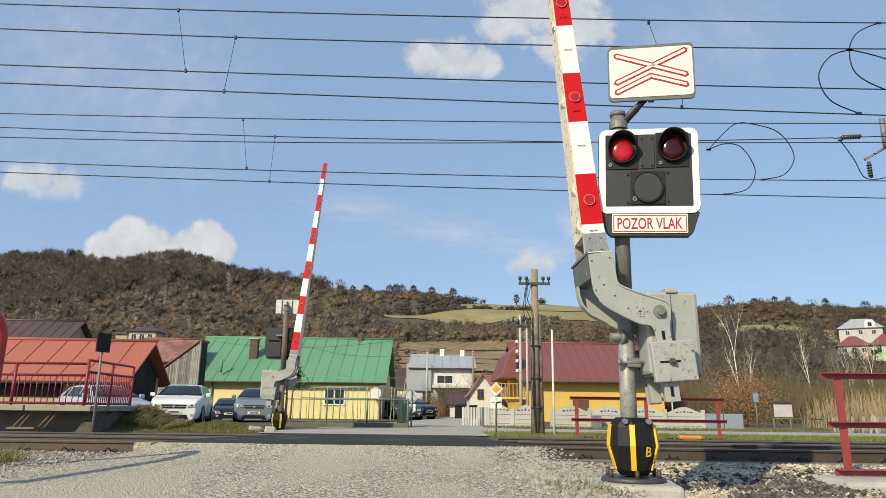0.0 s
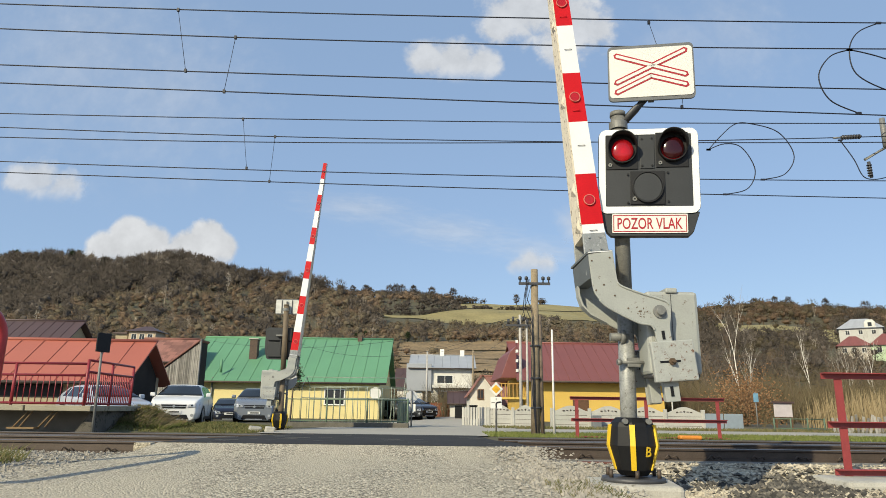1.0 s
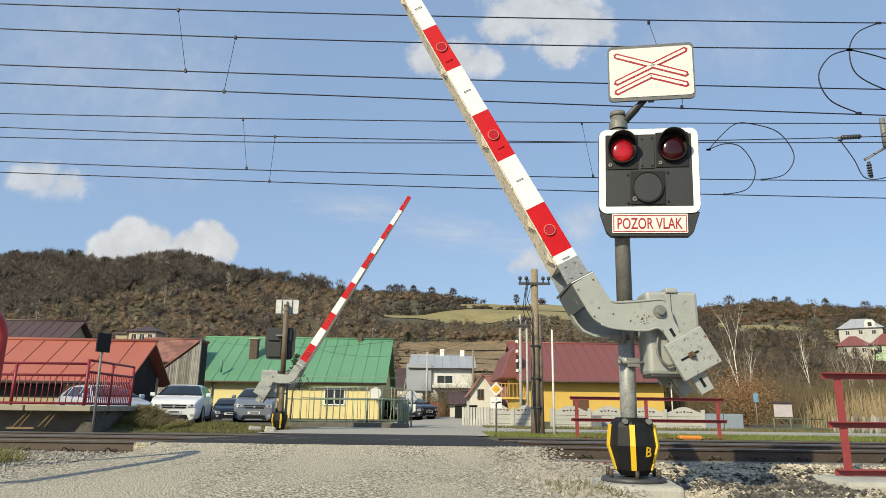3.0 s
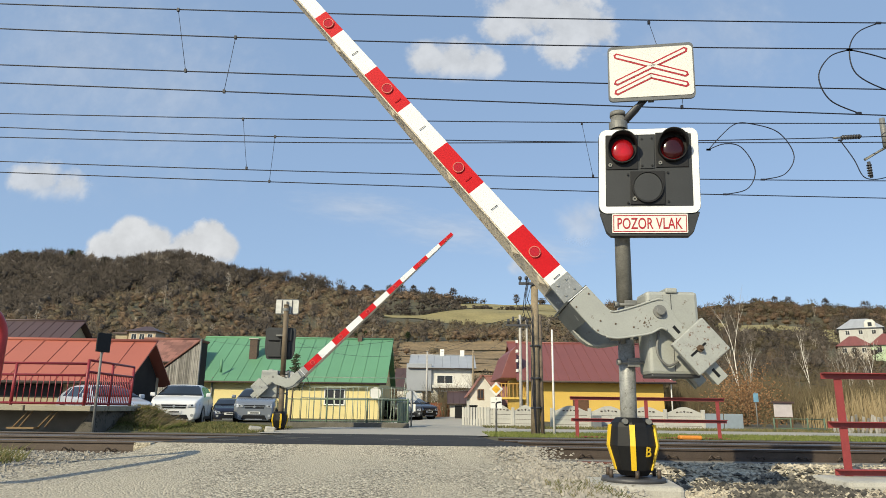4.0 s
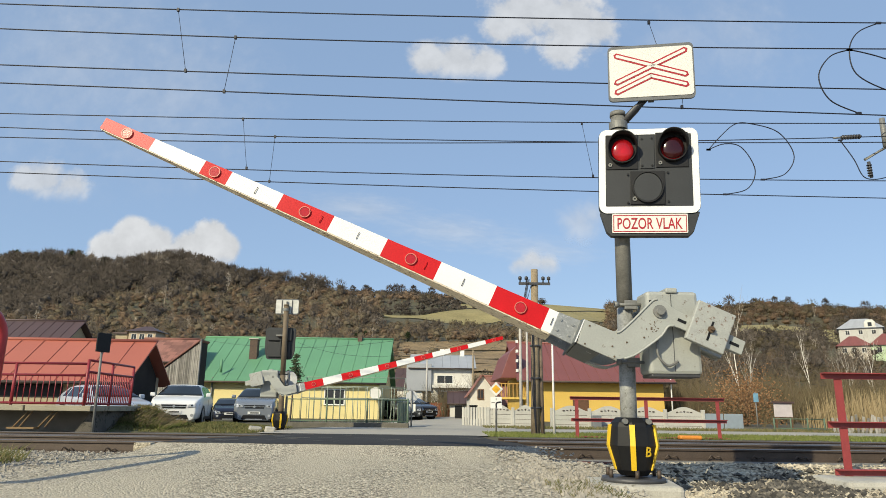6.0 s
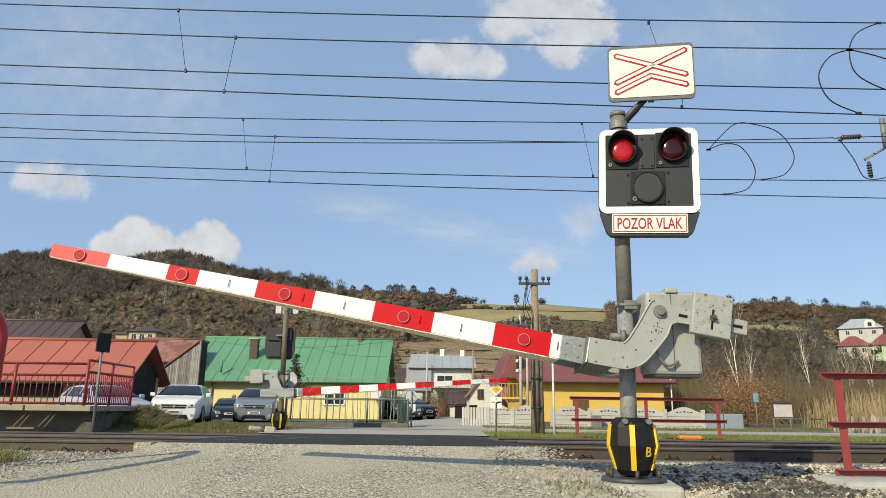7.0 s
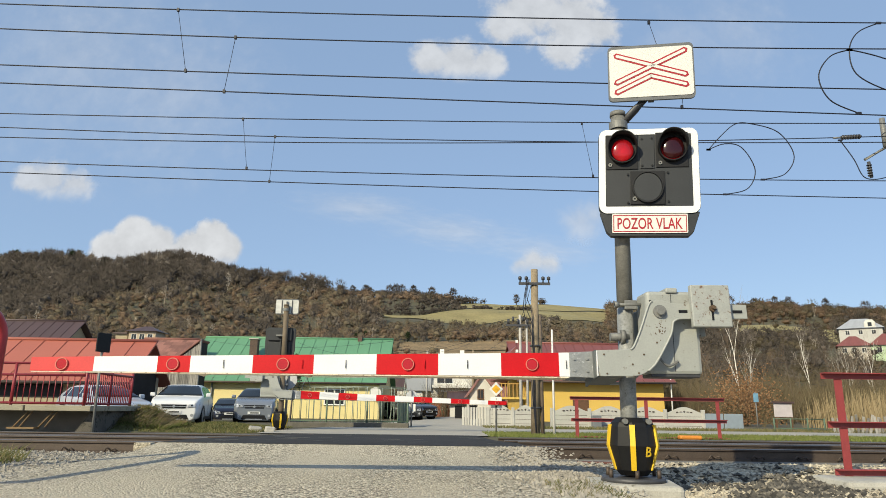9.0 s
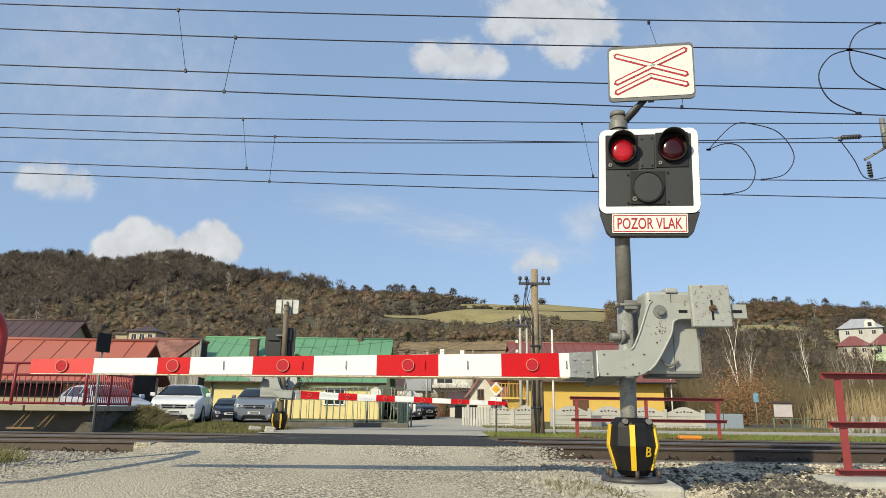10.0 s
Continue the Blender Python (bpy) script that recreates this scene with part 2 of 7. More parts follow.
def grit_mat(name="worn_gritty_road", size=48, bare=0.12, full=0.85, tone=1.0):
    """Worn surface dressing: pale stones in a darker binder, rubbed smooth and dusty in the wheel tracks."""
    m = bpy.data.materials.new(name)
    m.use_nodes = True
    n, lk = m.node_tree.nodes, m.node_tree.links.new
    tc, vo, big, mid = n.new("ShaderNodeTexCoord"), n.new("ShaderNodeTexVoronoi"), n.new("ShaderNodeTexNoise"), n.new("ShaderNodeTexNoise")
    st = n.new("ShaderNodeMapping")
    st.inputs["Scale"].default_value = (1.0, 0.35, 1.0)
    lk(tc.outputs["Object"], st.inputs["Vector"])
    vo.inputs["Scale"].default_value, big.inputs["Scale"].default_value, mid.inputs["Scale"].default_value = size, 0.9, 9
    big.inputs["Detail"].default_value = 5
    lk(tc.outputs["Object"], vo.inputs["Vector"])
    lk(st.outputs[0], big.inputs["Vector"])
    lk(tc.outputs["Object"], mid.inputs["Vector"])
    grain, cov, dust = n.new("ShaderNodeValToRGB"), n.new("ShaderNodeMapRange"), n.new("ShaderNodeMix")
    for k, (p, c) in enumerate(((0.0, (0.05, 0.044, 0.033)), (0.25, (0.2, 0.177, 0.136)), (0.6, (0.42, 0.374, 0.287)), (1.0, (0.7, 0.63, 0.49)))):
        if k > 1:
            grain.color_ramp.elements.new(p)
    for k, (p, c) in enumerate(((0.0, (0.05, 0.044, 0.033)), (0.25, (0.2, 0.177, 0.136)), (0.6, (0.42, 0.374, 0.287)), (1.0, (0.7, 0.63, 0.49)))):
        grain.color_ramp.elements[k].position, grain.color_ramp.elements[k].color = p, (*(v * tone for v in c), 1)
    sep = n.new("ShaderNodeSeparateColor")
    lk(vo.outputs["Color"], sep.inputs[0])
    lk(sep.outputs[0], grain.inputs["Fac"])
    cov.inputs["From Min"].default_value, cov.inputs["From Max"].default_value = 0.42, 0.62
    cov.inputs["To Min"].default_value, cov.inputs["To Max"].default_value = bare, full
    lk(big.outputs["Fac"], cov.inputs["Value"])
    dust.data_type = "RGBA"
    dust.inputs["B"].default_value = (0.47 * tone, 0.415 * tone, 0.315 * tone, 1)
    lk(cov.outputs[0], dust.inputs["Factor"])
    lk(grain.outputs["Color"], dust.inputs["A"])
    b = n["Principled BSDF"]
    b.inputs["Roughness"].default_value, b.inputs["Specular IOR Level"].default_value = 0.95, 0.2
    lk(dust.outputs["Result"], b.inputs["Base Color"])
    bp = n.new("ShaderNodeBump")
    bp.inputs["Strength"].default_value, bp.inputs["Distance"].default_value = 0.9, 0.012
    inv = n.new("ShaderNodeMath")
    inv.operation, inv.inputs[1].default_value = "MULTIPLY", -1
    lk(vo.outputs["Distance"], inv.inputs[0])
    lk(inv.outputs[0], bp.inputs["Height"])
    lk(bp.outputs[0], b.inputs["Normal"])
    return m


GRITROAD = grit_mat()
sheet("road", [(-25, -4.4, 1.4, 0.012), (4, -4.3, 1.3, 0.012), (7, -4.2, 1.25, 0.012), (8.4, -4.15, 1.25, 0.02), (9.2, -4.1, 1.3, 0.05), (9.6, -4.05, 1.33, 0.11), (9.85, -4.0, 1.35, 0.15)], GRITROAD, "pale worn gritty asphalt road up to the crossing", "road")
sheet("crossing_deck", [(9.85, -4.0, 1.3, 0.155), (10.8, -3.9, 1.2, 0.16), (12.8, -3.8, 1.0, 0.11), (15.8, -3.6, 0.9, 0.06), (17.2, -3.7, 0.9, 0.03)], ASPHALT, "dark new asphalt deck between the rails", "road")
FARROAD = mat("far_road_asphalt", (0.37, 0.34, 0.285), 0.9, vary=0.15, size=0.5, grain=30, bump=0.3)
sheet("far_road", [(17.2, -4.6, 1.2, 0.025), (20, -4.6, 1.6, 0.02), (27, -3.0, 3.2, 0.02), (40, -1.2, 2.6, 0.03), (58, 0.5, 3.5, 0.03)], FARROAD, "pale asphalt road leading away between houses", "road")
sheet("side_road", [(20.5, 1.2, 40, 0.016), (24.5, 1.5, 42, 0.016)], FARROAD, "pale asphalt side road along the railway", "road")


def rail(x0, x1, y, z, name="rail"):
    prof = [(-0.07, -0.17), (0.07, -0.17), (0.07, -0.155), (0.015, -0.13), (0.012, -0.04), (0.036, -0.03), (0.036, -0.006), (0.028, 0), (-0.028, 0), (-0.036, -0.006), (-0.036, -0.03), (-0.012, -0.04), (-0.015, -0.13), (-0.07, -0.155)]
    bm = B()
    a = [bm.verts.new((x0, y + p[0], z + p[1])) for p in prof]
    b = [bm.verts.new((x1, y + p[0], z + p[1])) for p in prof]
    n = len(prof)
    for k in range(n):
        f = bm.faces.new((a[k], a[(k + 1) % n], b[(k + 1) % n], b[k]))
        f.material_index = 1 if 5 <= k <= 8 else 0
    ob = part(name, bm, [RAILSTEEL, RAILHEAD])
    return tagged(ob, "rusty steel rail with a worn shiny head", "rail", group="rails of the two tracks")


for y, z in ((10.1, 0.15), (11.6, 0.15), (14.1, 0.06), (15.6, 0.05)):
    for x0, x1 in ((-60, -3.9), (1.3, 60)):
        rail(x0, x1, y, z)


# ---- level crossing barriers with their warning lights ----
PIV = Vector((0.189, -0.44, 1.476))     # the pivot bolt, in the barrier's space
FAR_PIV = Vector((0.214, -0.40, 1.488))
REFLECT = mat("reflector_red", (0.42, 0.01, 0.015), 0.2, vary=0.15)
RIM = mat("reflector_rim", (0.6, 0.16, 0.12), 0.4, vary=0.1)
ARM = [(-0.615, -0.362), (-0.30, -0.353), (-0.262, -0.318), (-0.19, -0.165), (-0.095, 0.075), (-0.027, 0.116), (0.053, 0.104), (0.14, 0.075), (0.298, 0.077), (0.826, 0.07), (0.826, -0.063), (0.316, -0.067), (0.17, -0.069), (0.11, -0.10), (0.096, -0.20), (0.03, -0.32), (-0.07, -0.475), (-0.16, -0.56), (-0.246, -0.597), (-0.545, -0.599), (-0.60, -0.597)]
STRIPES = [0.834, 0.94, 1.483, 2.072, 2.652, 3.242, 3.816, 4.405, 4.714, 5.315, 5.910]
RINGS = [1.195, 2.3575, 3.5305, 4.5667, 5.612]
BOOM_Z = -0.48          # the boom's middle under the pivot


def boom_half(r):
    return max(0.05, 0.112 - 0.048 * (r - 0.8) / 5.1)


def boom_depth(r):
    return max(0.08, 0.42 - 0.28 * (r - 0.8) / 5.1)


def bolt(bm, x, y, z, r=0.012, d=0.014):
    return cyl(bm, (x, y, z), (x, y - d, z), r, seg=6, smooth=False)


def ring(bm, x, y, z, r0, r1, d, seg=28):
    """A flat ring that faces -y."""
    o = [(math.cos(k * math.tau / seg), math.sin(k * math.tau / seg)) for k in range(seg)]
    c = [[bm.verts.new((x + r * a, yy, z + r * b)) for a, b in o] for r, yy in ((r0, y), (r0, y - d), (r1, y - d), (r1, y))]
    for i in range(4):
        p, q = c[i], c[(i + 1) % 4]
        for k in range(seg):
            bm.faces.new((p[k], p[(k + 1) % seg], q[(k + 1) % seg], q[k])).smooth = False
    return bm


def softened(outline, cut=0.035):
    """The outline with its corners cut twice, so that bends run round."""
    for _ in range(2):
        o, n = [], len(outline)
        for k in range(n):
            a, b = Vector(outline[k]), Vector(outline[(k + 1) % n])
            ln = (b - a).length
            c = min(cut, ln * 0.25) / ln
            o += [tuple(q) if abs(q.x) > 0.59 else tuple(a.lerp(b, k2)) for q, k2 in ((a, c), (b, 1 - c))]
        outline, cut = [p for k, p in enumerate(o) if (Vector(p) - Vector(o[k - 1])).length > 1e-4], cut * 0.4
    return outline


RUSTYBOLT = mat("rusty_bolt", (0.12, 0.08, 0.05), 0.6, 0.4)
SHEETGREY = mat("blue_grey_cover_sheet", (0.115, 0.13, 0.135), 0.5, 0.15, vary=0.15, dirt=(0.2, 0.21, 0.2), dirt_amount=0.15)
WEIGHTGREY = mat("rust_spotted_grey", (0.34, 0.35, 0.33), 0.55, vary=0.15, dirt=(0.13, 0.055, 0.025), dirt_amount=0.36, size=11)


def build_boom(root, pivot, STRIPES, RINGS, face_y, splay):
    """The boom lies along -x between the cranked arms, set back from the front one; all turns about the pivot bolt."""
    hub = part("boom", cyl(cyl(B(), (0, 0.0, 0), (0, 0.62, 0), 0.036), (0, 0.05, 0), (0, 0.035, 0), 0.062, seg=24), GALV, root, "red and white boom on two cranked grey arms", Matrix.Translation(pivot))
    lie = Matrix.Translation((0, face_y, 0)) @ pose(0, 0, 0, 0, 0, splay)
    arm = part("front_arm", slab(B(), softened(ARM), 0.05, 0.075, 0.004), GREY, hub, "pale grey cranked steel plate")
    part("rear_arm", slab(B(), softened(ARM), 0.59, 0.615, 0.004), GREY, hub)
    # turned-up rims along the edges of the front plate
    for pts in ([(-0.30, -0.356), (-0.262, -0.318), (-0.19, -0.165), (-0.10, 0.06), (-0.06, 0.10)], [(0.17, -0.069), (0.12, -0.10), (0.096, -0.20), (0.03, -0.32), (-0.07, -0.475), (-0.15, -0.55)]):
        part("rim", tube(B(), smooth_line([(x, 0.05, z) for x, z in pts], 4), 0.011, 6), GREY, arm)
    part("end_edge", box(B(), -0.619, -0.611, 0.046, 0.08, -0.595, -0.366), WHITE, arm)
    bm = B()
    for x, z in ((-0.55, -0.40), (-0.29, -0.49), (-0.18, -0.40), (-0.05, -0.29), (-0.24, -0.57), (-0.53, -0.575)):
        bolt(bm, x, 0.05, z, 0.009, 0.006)
    part("bolt", bm, RUSTYBOLT, hub)
    bm = B()
    for k in range(15):
        x, z = prng_rust.gauss(-0.01, 0.035), prng_rust.gauss(-0.155, 0.05)
        box(bm, -prng_rust.uniform(0.003, 0.02), 0.004, -0.002, 0, -0.004, 0.004, 0, Matrix.Translation((x, 0.0495, z)) @ pose(0, 0, 0, 0, prng_rust.uniform(-70, 70), 0))
    tagged(part("rust_scars", bm, RUSTYBOLT, arm, "scraped rusty scars"), kind="stuff")
    for k, (r0, r1) in enumerate(zip(STRIPES, STRIPES[1:])):
        bm = B()
        vs = []
        for r in (r0, r1):
            h, d = boom_half(r), boom_depth(r)
            vs += [bm.verts.new(p) for p in ((-r, 0.0, BOOM_Z - h), (-r, 0.0, BOOM_Z + h), (-r, d, BOOM_Z + h), (-r, d, BOOM_Z - h))]
        for q, mi in (((0, 1, 5, 4), 0), ((2, 3, 7, 6), 0), ((0, 4, 7, 3), 1), ((1, 2, 6, 5), 1), ((0, 3, 2, 1), 1), ((4, 5, 6, 7), 0)):
            bm.faces.new([vs[i] for i in q]).material_index = mi
        part("stripe", bm, [WHITE if k % 2 == 0 else (REDFADE if k == 9 and len(STRIPES) == 11 else RED), CREAM], hub, "white painted section" if k % 2 == 0 else "red painted section", lie)
    for r in RINGS:
        d = boom_depth(r)
        for y, s in ((0.0, 1), (d, -1)):
            bm = B()
            cyl(bm, (-r, y - s * 0.001, BOOM_Z), (-r, y - s * 0.014, BOOM_Z), 0.05, 0.047, 24)
            lens = part("reflector", bm, REFLECT, hub, "round red reflector", lie)
            part("rim", ring(B(), -r, y - s * 0.001 if s > 0 else y + 0.016, BOOM_Z, 0.05, 0.058, 0.016), RIM, lens)
    for r, c in ((0.885, WHITE), (1.81, WHITE), (2.21, RED), (2.95, WHITE), (3.36, RED), (4.10, WHITE)):
        bm = B()
        for s in (-0.035, 0.035):
            tube(bm, [(-r + 0.012, 0, BOOM_Z + s), (-r + 0.012, -0.01, BOOM_Z + s)], 0.004, 6)
        tube(bm, [(-r + 0.012, -0.01, BOOM_Z - 0.035), (-r + 0.012, -0.01, BOOM_Z + 0.035)], 0.0035, 6)
        part("grip", bm, DARKSTEEL if c is WHITE else RED, hub, "", lie)
    end = STRIPES[-1] - 0.01
    part("edge_strip", slab(B(), [(-0.85, BOOM_Z - 0.114), (-end, BOOM_Z - 0.066), (-end, BOOM_Z - 0.073), (-0.85, BOOM_Z - 0.123)], 0.004, 0.03), CREAM, hub, "worn cream edge strip", lie)
    # stiffening brackets along the lower side
    for r in (0.95, 1.35, 2.35, 3.3, 4.3):
        h, d = boom_half(r), boom_depth(r)
        z = BOOM_Z - h
        bm = B()
        v = [bm.verts.new(p) for p in ((-r - 0.10, 0.03, z - 0.001), (-r + 0.10, 0.03, z - 0.001), (-r, d * 0.75, z - 0.001), (-r, 0.10, z - 0.03))]
        for q in ((0, 1, 3), (1, 2, 3), (2, 0, 3), (0, 2, 1)):
            bm.faces.new([v[i] for i in q])
        part("bracket", bm, CREAM, hub, "", lie)
    sock = [(-0.845, BOOM_Z + 0.113), (-0.55, BOOM_Z + 0.125), (-0.42, BOOM_Z + 0.12), (-0.42, BOOM_Z - 0.13), (-0.845, BOOM_Z - 0.115)]
    part("socket", slab(B(), sock, 0.40, 0.425, 0.004), SOCKET, hub, "", lie)
    bm = slab(B(), sock, -0.010, 0.02, 0.004)
    for x, z in ((-0.80, 0.05), (-0.80, -0.055), (-0.68, 0.05), (-0.68, -0.06)):
        bolt(bm, x, -0.010, BOOM_Z + z, 0.013, 0.012)
    part("socket", bm, SOCKET, hub, "galvanised boom socket with bolts", lie)
    # folded sheet cover under the arms, deeper towards the rear
    bm = B()
    ring0 = [bm.verts.new(p) for p in ((-0.60, 0.08, -0.50), (-0.60, 0.08, -0.60), (-0.58, 0.59, -0.64), (-0.58, 0.59, -0.50))]
    ring1 = [bm.verts.new(p) for p in ((-0.37, 0.08, -0.50), (-0.37, 0.08, -0.60), (-0.37, 0.59, -0.64), (-0.37, 0.59, -0.50))]
    for k in range(4):
        bm.faces.new((ring0[k], ring0[(k + 1) % 4], ring1[(k + 1) % 4], ring1[k]))
    bm.faces.new(ring0), bm.faces.new(ring1)
    cover = part("cover", bm, SHEETGREY, hub, "blue-grey folded sheet cover between the arms")
    bm = B()
    lip0 = [bm.verts.new(p) for p in ((-0.63, 0.06, -0.36), (-0.63, 0.08, -0.603), (-0.61, 0.60, -0.655), (-0.61, 0.60, -0.36))]
    lip1 = [bm.verts.new(v.co + Vector((0.02, 0, 0))) for v in lip0]
    for k in range(4):
        bm.faces.new((lip0[k], lip0[(k + 1) % 4], lip1[(k + 1) % 4], lip1[k]))
    bm.faces.new(lip0), bm.faces.new(lip1)
    part("cover_lip", bm, SHEETGREY, cover)
    low = [(-0.38, -0.64), (-0.274, -0.64), (-0.174, -0.615), (-0.084, -0.54), (0.016, -0.38), (-0.004, -0.37), (-0.104, -0.53), (-0.184, -0.597), (-0.274, -0.62), (-0.38, -0.62)]
    part("lower_rim", slab(B(), low, 0.48, 0.585), GREY, hub, "curved rim under the rear arm")
    # counterweights on the arms' ends
    for y0, y1 in ((-0.015, 0.048), (0.617, 0.68)):
        cw = part("counterweight", box(B(), 0.284, 0.651, y0, y1, -0.151, 0.245, 0.010), WEIGHTGREY, hub, "rust-spotted grey counterweight plate")
        part("slot", box(B(), 0.462, 0.482, y0 - 0.003, y0 + 0.01, -0.09, 0.10), BLACK, cw)
        bm = cyl(B(), (0.474, y0, 0.02), (0.474, y0 - 0.06, 0.02), 0.014, seg=10)
        cyl(bm, (0.474, y0, 0.02), (0.474, y0 - 0.025, 0.02), 0.034, seg=6)
        part("bolt", bm, RUSTYBOLT, cw, "rusty bolt")
    part("slot", box(B(), 0.18, 0.262, 0.046, 0.06, -0.012, 0.016), BLACK, arm)
    part("slot", box(B(), 0.69, 0.78, 0.046, 0.06, -0.012, 0.016), BLACK, arm)
    for y0, y1 in ((0.08, 0.17), (0.50, 0.585)):
        part("weight_arm", box(B(), 0.25, 0.82, y0, y1, -0.05, 0.055, 0.008), GREY, hub)
    return hub


prng_rust = random.Random(5)


def cross_plate(root, m):
    """The rectangular plate with the red-edged cross and the chevron below it."""
    pl = part("crossing_plate", slab(B(), rounded(-0.455, 0.455, -0.30, 0.30, 0.05), 0.0, 0.025), mat("grey_plate_edge", (0.12, 0.125, 0.13), 0.5), root, "white plate with a red-edged cross for several tracks", m)
    part("face", slab(B(), rounded(-0.44, 0.44, -0.265, 0.265, 0.04), -0.006, -0.001), SIGNWHITE, pl)

    def bar(a, b, w, y, material, name, ext):
        a, b = Vector((a[0], 0, a[1])), Vector((b[0], 0, b[1]))
        d = (b - a).normalized()
        n = Vector((-d.z, 0, d.x)) * w / 2
        a, b = a - d * ext, b + d * ext
        part(name, slab(B(), [(p.x, p.z) for p in (a + n, b + n, b + d * w * .4, b - n, a - n, a - d * w * .4)], y, y + 0.002), material, pl)
    lines = [((-0.36, 0.19), (0.36, -0.045)), ((0.36, 0.215), (-0.36, -0.10)), ((-0.36, -0.205), (0.0, -0.045)), ((0.0, -0.045), (0.36, -0.155))]
    for i, (a, b) in enumerate(lines):
        bar(a, b, 0.062, -0.0085, SIGNRED, "red_edge", 0.012)
    for i, (a, b) in enumerate(lines):
        bar(a, b, 0.030, -0.0112, SIGNWHITE, "white_bar", 0.0)
    part("back_sheet", slab(B(), rounded(-0.44, 0.44, -0.265, 0.265, 0.04), 0.026, 0.03), mat("light_sign_back", (0.5, 0.5, 0.47), 0.5, 0.2) if "light_sign_back" not in bpy.data.materials else bpy.data.materials["light_sign_back"], pl)
    bm = B()
    for x in (-0.2, 0.2):
        box(bm, x - 0.02, x + 0.02, 0.031, 0.05, -0.25, 0.25)
    box(bm, -0.03, 0.03, 0.031, 0.09, -0.29, 0.2)
    part("bracket", bm, DARKSTEEL, pl)
    return pl


def signal_head(root, m):
    """The dark board with the white edge, two red lamps and the dummy below."""
    hd = part("signal_head", slab(B(), rounded(-0.53, 0.53, -0.45, 0.45, 0.09), 0.0, 0.10, 0.008), BOARD, root, "dark signal board with a white edge and two red lamps", m)
    bm = B()
    o, i = rounded(-0.525, 0.525, -0.445, 0.445, 0.085), rounded(-0.455, 0.455, -0.375, 0.385, 0.012)
    ov, iv = [bm.verts.new((x, -0.006, z)) for x, z in o], [bm.verts.new((x, -0.006, z)) for x, z in i]
    n = len(o)
    for k in range(n):
        bm.faces.new((ov[k], ov[(k + 1) % n], iv[(k + 1) % n], iv[k]))
    g = bmesh.ops.extrude_face_region(bm, geom=bm.faces[:])
    bmesh.ops.translate(bm, vec=(0, 0.005, 0), verts=[v for v in g["geom"] if isinstance(v, bmesh.types.BMVert)])
    part("white_edge", bm, WHITE, hd)
    part("skirt", slab(B(), [(-0.52, -0.43), (-0.45, -0.63), (-0.40, -0.675), (0.40, -0.675), (0.45, -0.63), (0.52, -0.43)], 0.008, 0.10, 0.006), BOARD, hd)
    sg = part("text_sign", slab(B(), rounded(-0.39, 0.39, -0.645, -0.452, 0.008, 2), -0.004, 0.006), SIGNWHITE, hd, "white sign with red lettering and red border")
    bm = B()
    for x0, x1, z0, z1 in ((-0.378, 0.378, -0.472, -0.464), (-0.378, 0.378, -0.634, -0.626), (-0.378, -0.370, -0.626, -0.472), (0.370, 0.378, -0.626, -0.472)):
        box(bm, x0, x1, -0.007, -0.004, z0, z1)
    part("border", bm, SIGNRED, sg)
    words("POZOR VLAK", 0.115, 0.67, 0.002, SIGNRED, sg, Matrix.Translation((0, -0.006, -0.549)))
    lamps = []
    for x, z in ((-0.275, 0.225), (0.255, 0.24)):
        part("lamp_panel", box(B(), x - 0.175, x + 0.165, -0.012, -0.001, z - 0.21, z + 0.16, 0.003), BLACK, hd)
        bm = B()
        seg, rr = 36, 0.156
        # a hood: a tube whose lower front is cut away
        rows = []
        for ro in (rr, rr - 0.008):
            back, front = [], []
            for k in range(seg):
                a = k * math.tau / seg
                up = math.sin(a)
                ln = 0.06 + 0.10 * smooth01(-0.75, 0.6, up)
                back.append(bm.verts.new((x + ro * math.cos(a), -0.012, z + ro * up)))
                front.append(bm.verts.new((x + ro * math.cos(a), -0.012 - ln, z + ro * up)))
            rows.append((back, front))
        (b0, f0), (b1, f1) = rows
        for k in range(seg):
            j = (k + 1) % seg
            bm.faces.new((b0[k], b0[j], f0[j], f0[k])).smooth = True
            bm.faces.new((b1[k], f1[k], f1[j], b1[j])).smooth = True
            bm.faces.new((f0[k], f0[j], f1[j], f1[k]))
        part("hood", bm, BLACK, hd, "black lamp hood")
        # the lens shows one bright and one dull face
        bm = B()
        seg = 28
        for s, mi in ((-1, 0), (1, 1)):
            prev = None
            for q in range(6):
                r = 0.118 * math.cos(q / 5 * math.pi / 2)
                y = s * (0.004 + 0.03 * math.sin(q / 5 * math.pi / 2))
                cur = [bm.verts.new((r * math.cos(k * math.tau / seg), y, r * math.sin(k * math.tau / seg))) for k in range(seg)] if q < 5 else [bm.verts.new((0, y, 0))]
                if prev:
                    for k in range(seg):
                        j = (k + 1) % seg
                        f = bm.faces.new((prev[k], prev[j], cur[j], cur[k]) if q < 5 else (prev[k], prev[j], cur[0]))
                        f.material_index, f.smooth = mi, True
                prev = cur
        lens = part("lens", bm, [LIT, DULLRED], hd, "round red lamp lens", Matrix.Translation((x, -0.045, z - 0.02)))
        lamps.append((lens, (x, -0.045, z - 0.02)))
        part("lock", ring(B(), x - 0.13, -0.012, z - 0.165, 0.008, 0.02, 0.012, 14), GALV, hd)
    part("middle_panel", box(B(), -0.085, 0.065, -0.01, -0.001, 0.02, 0.37, 0.003), BOARD, hd)
    part("dummy_panel", box(B(), -0.195, 0.17, -0.014, -0.001, -0.355, -0.01, 0.003), BLACK, hd)
    bm = B()
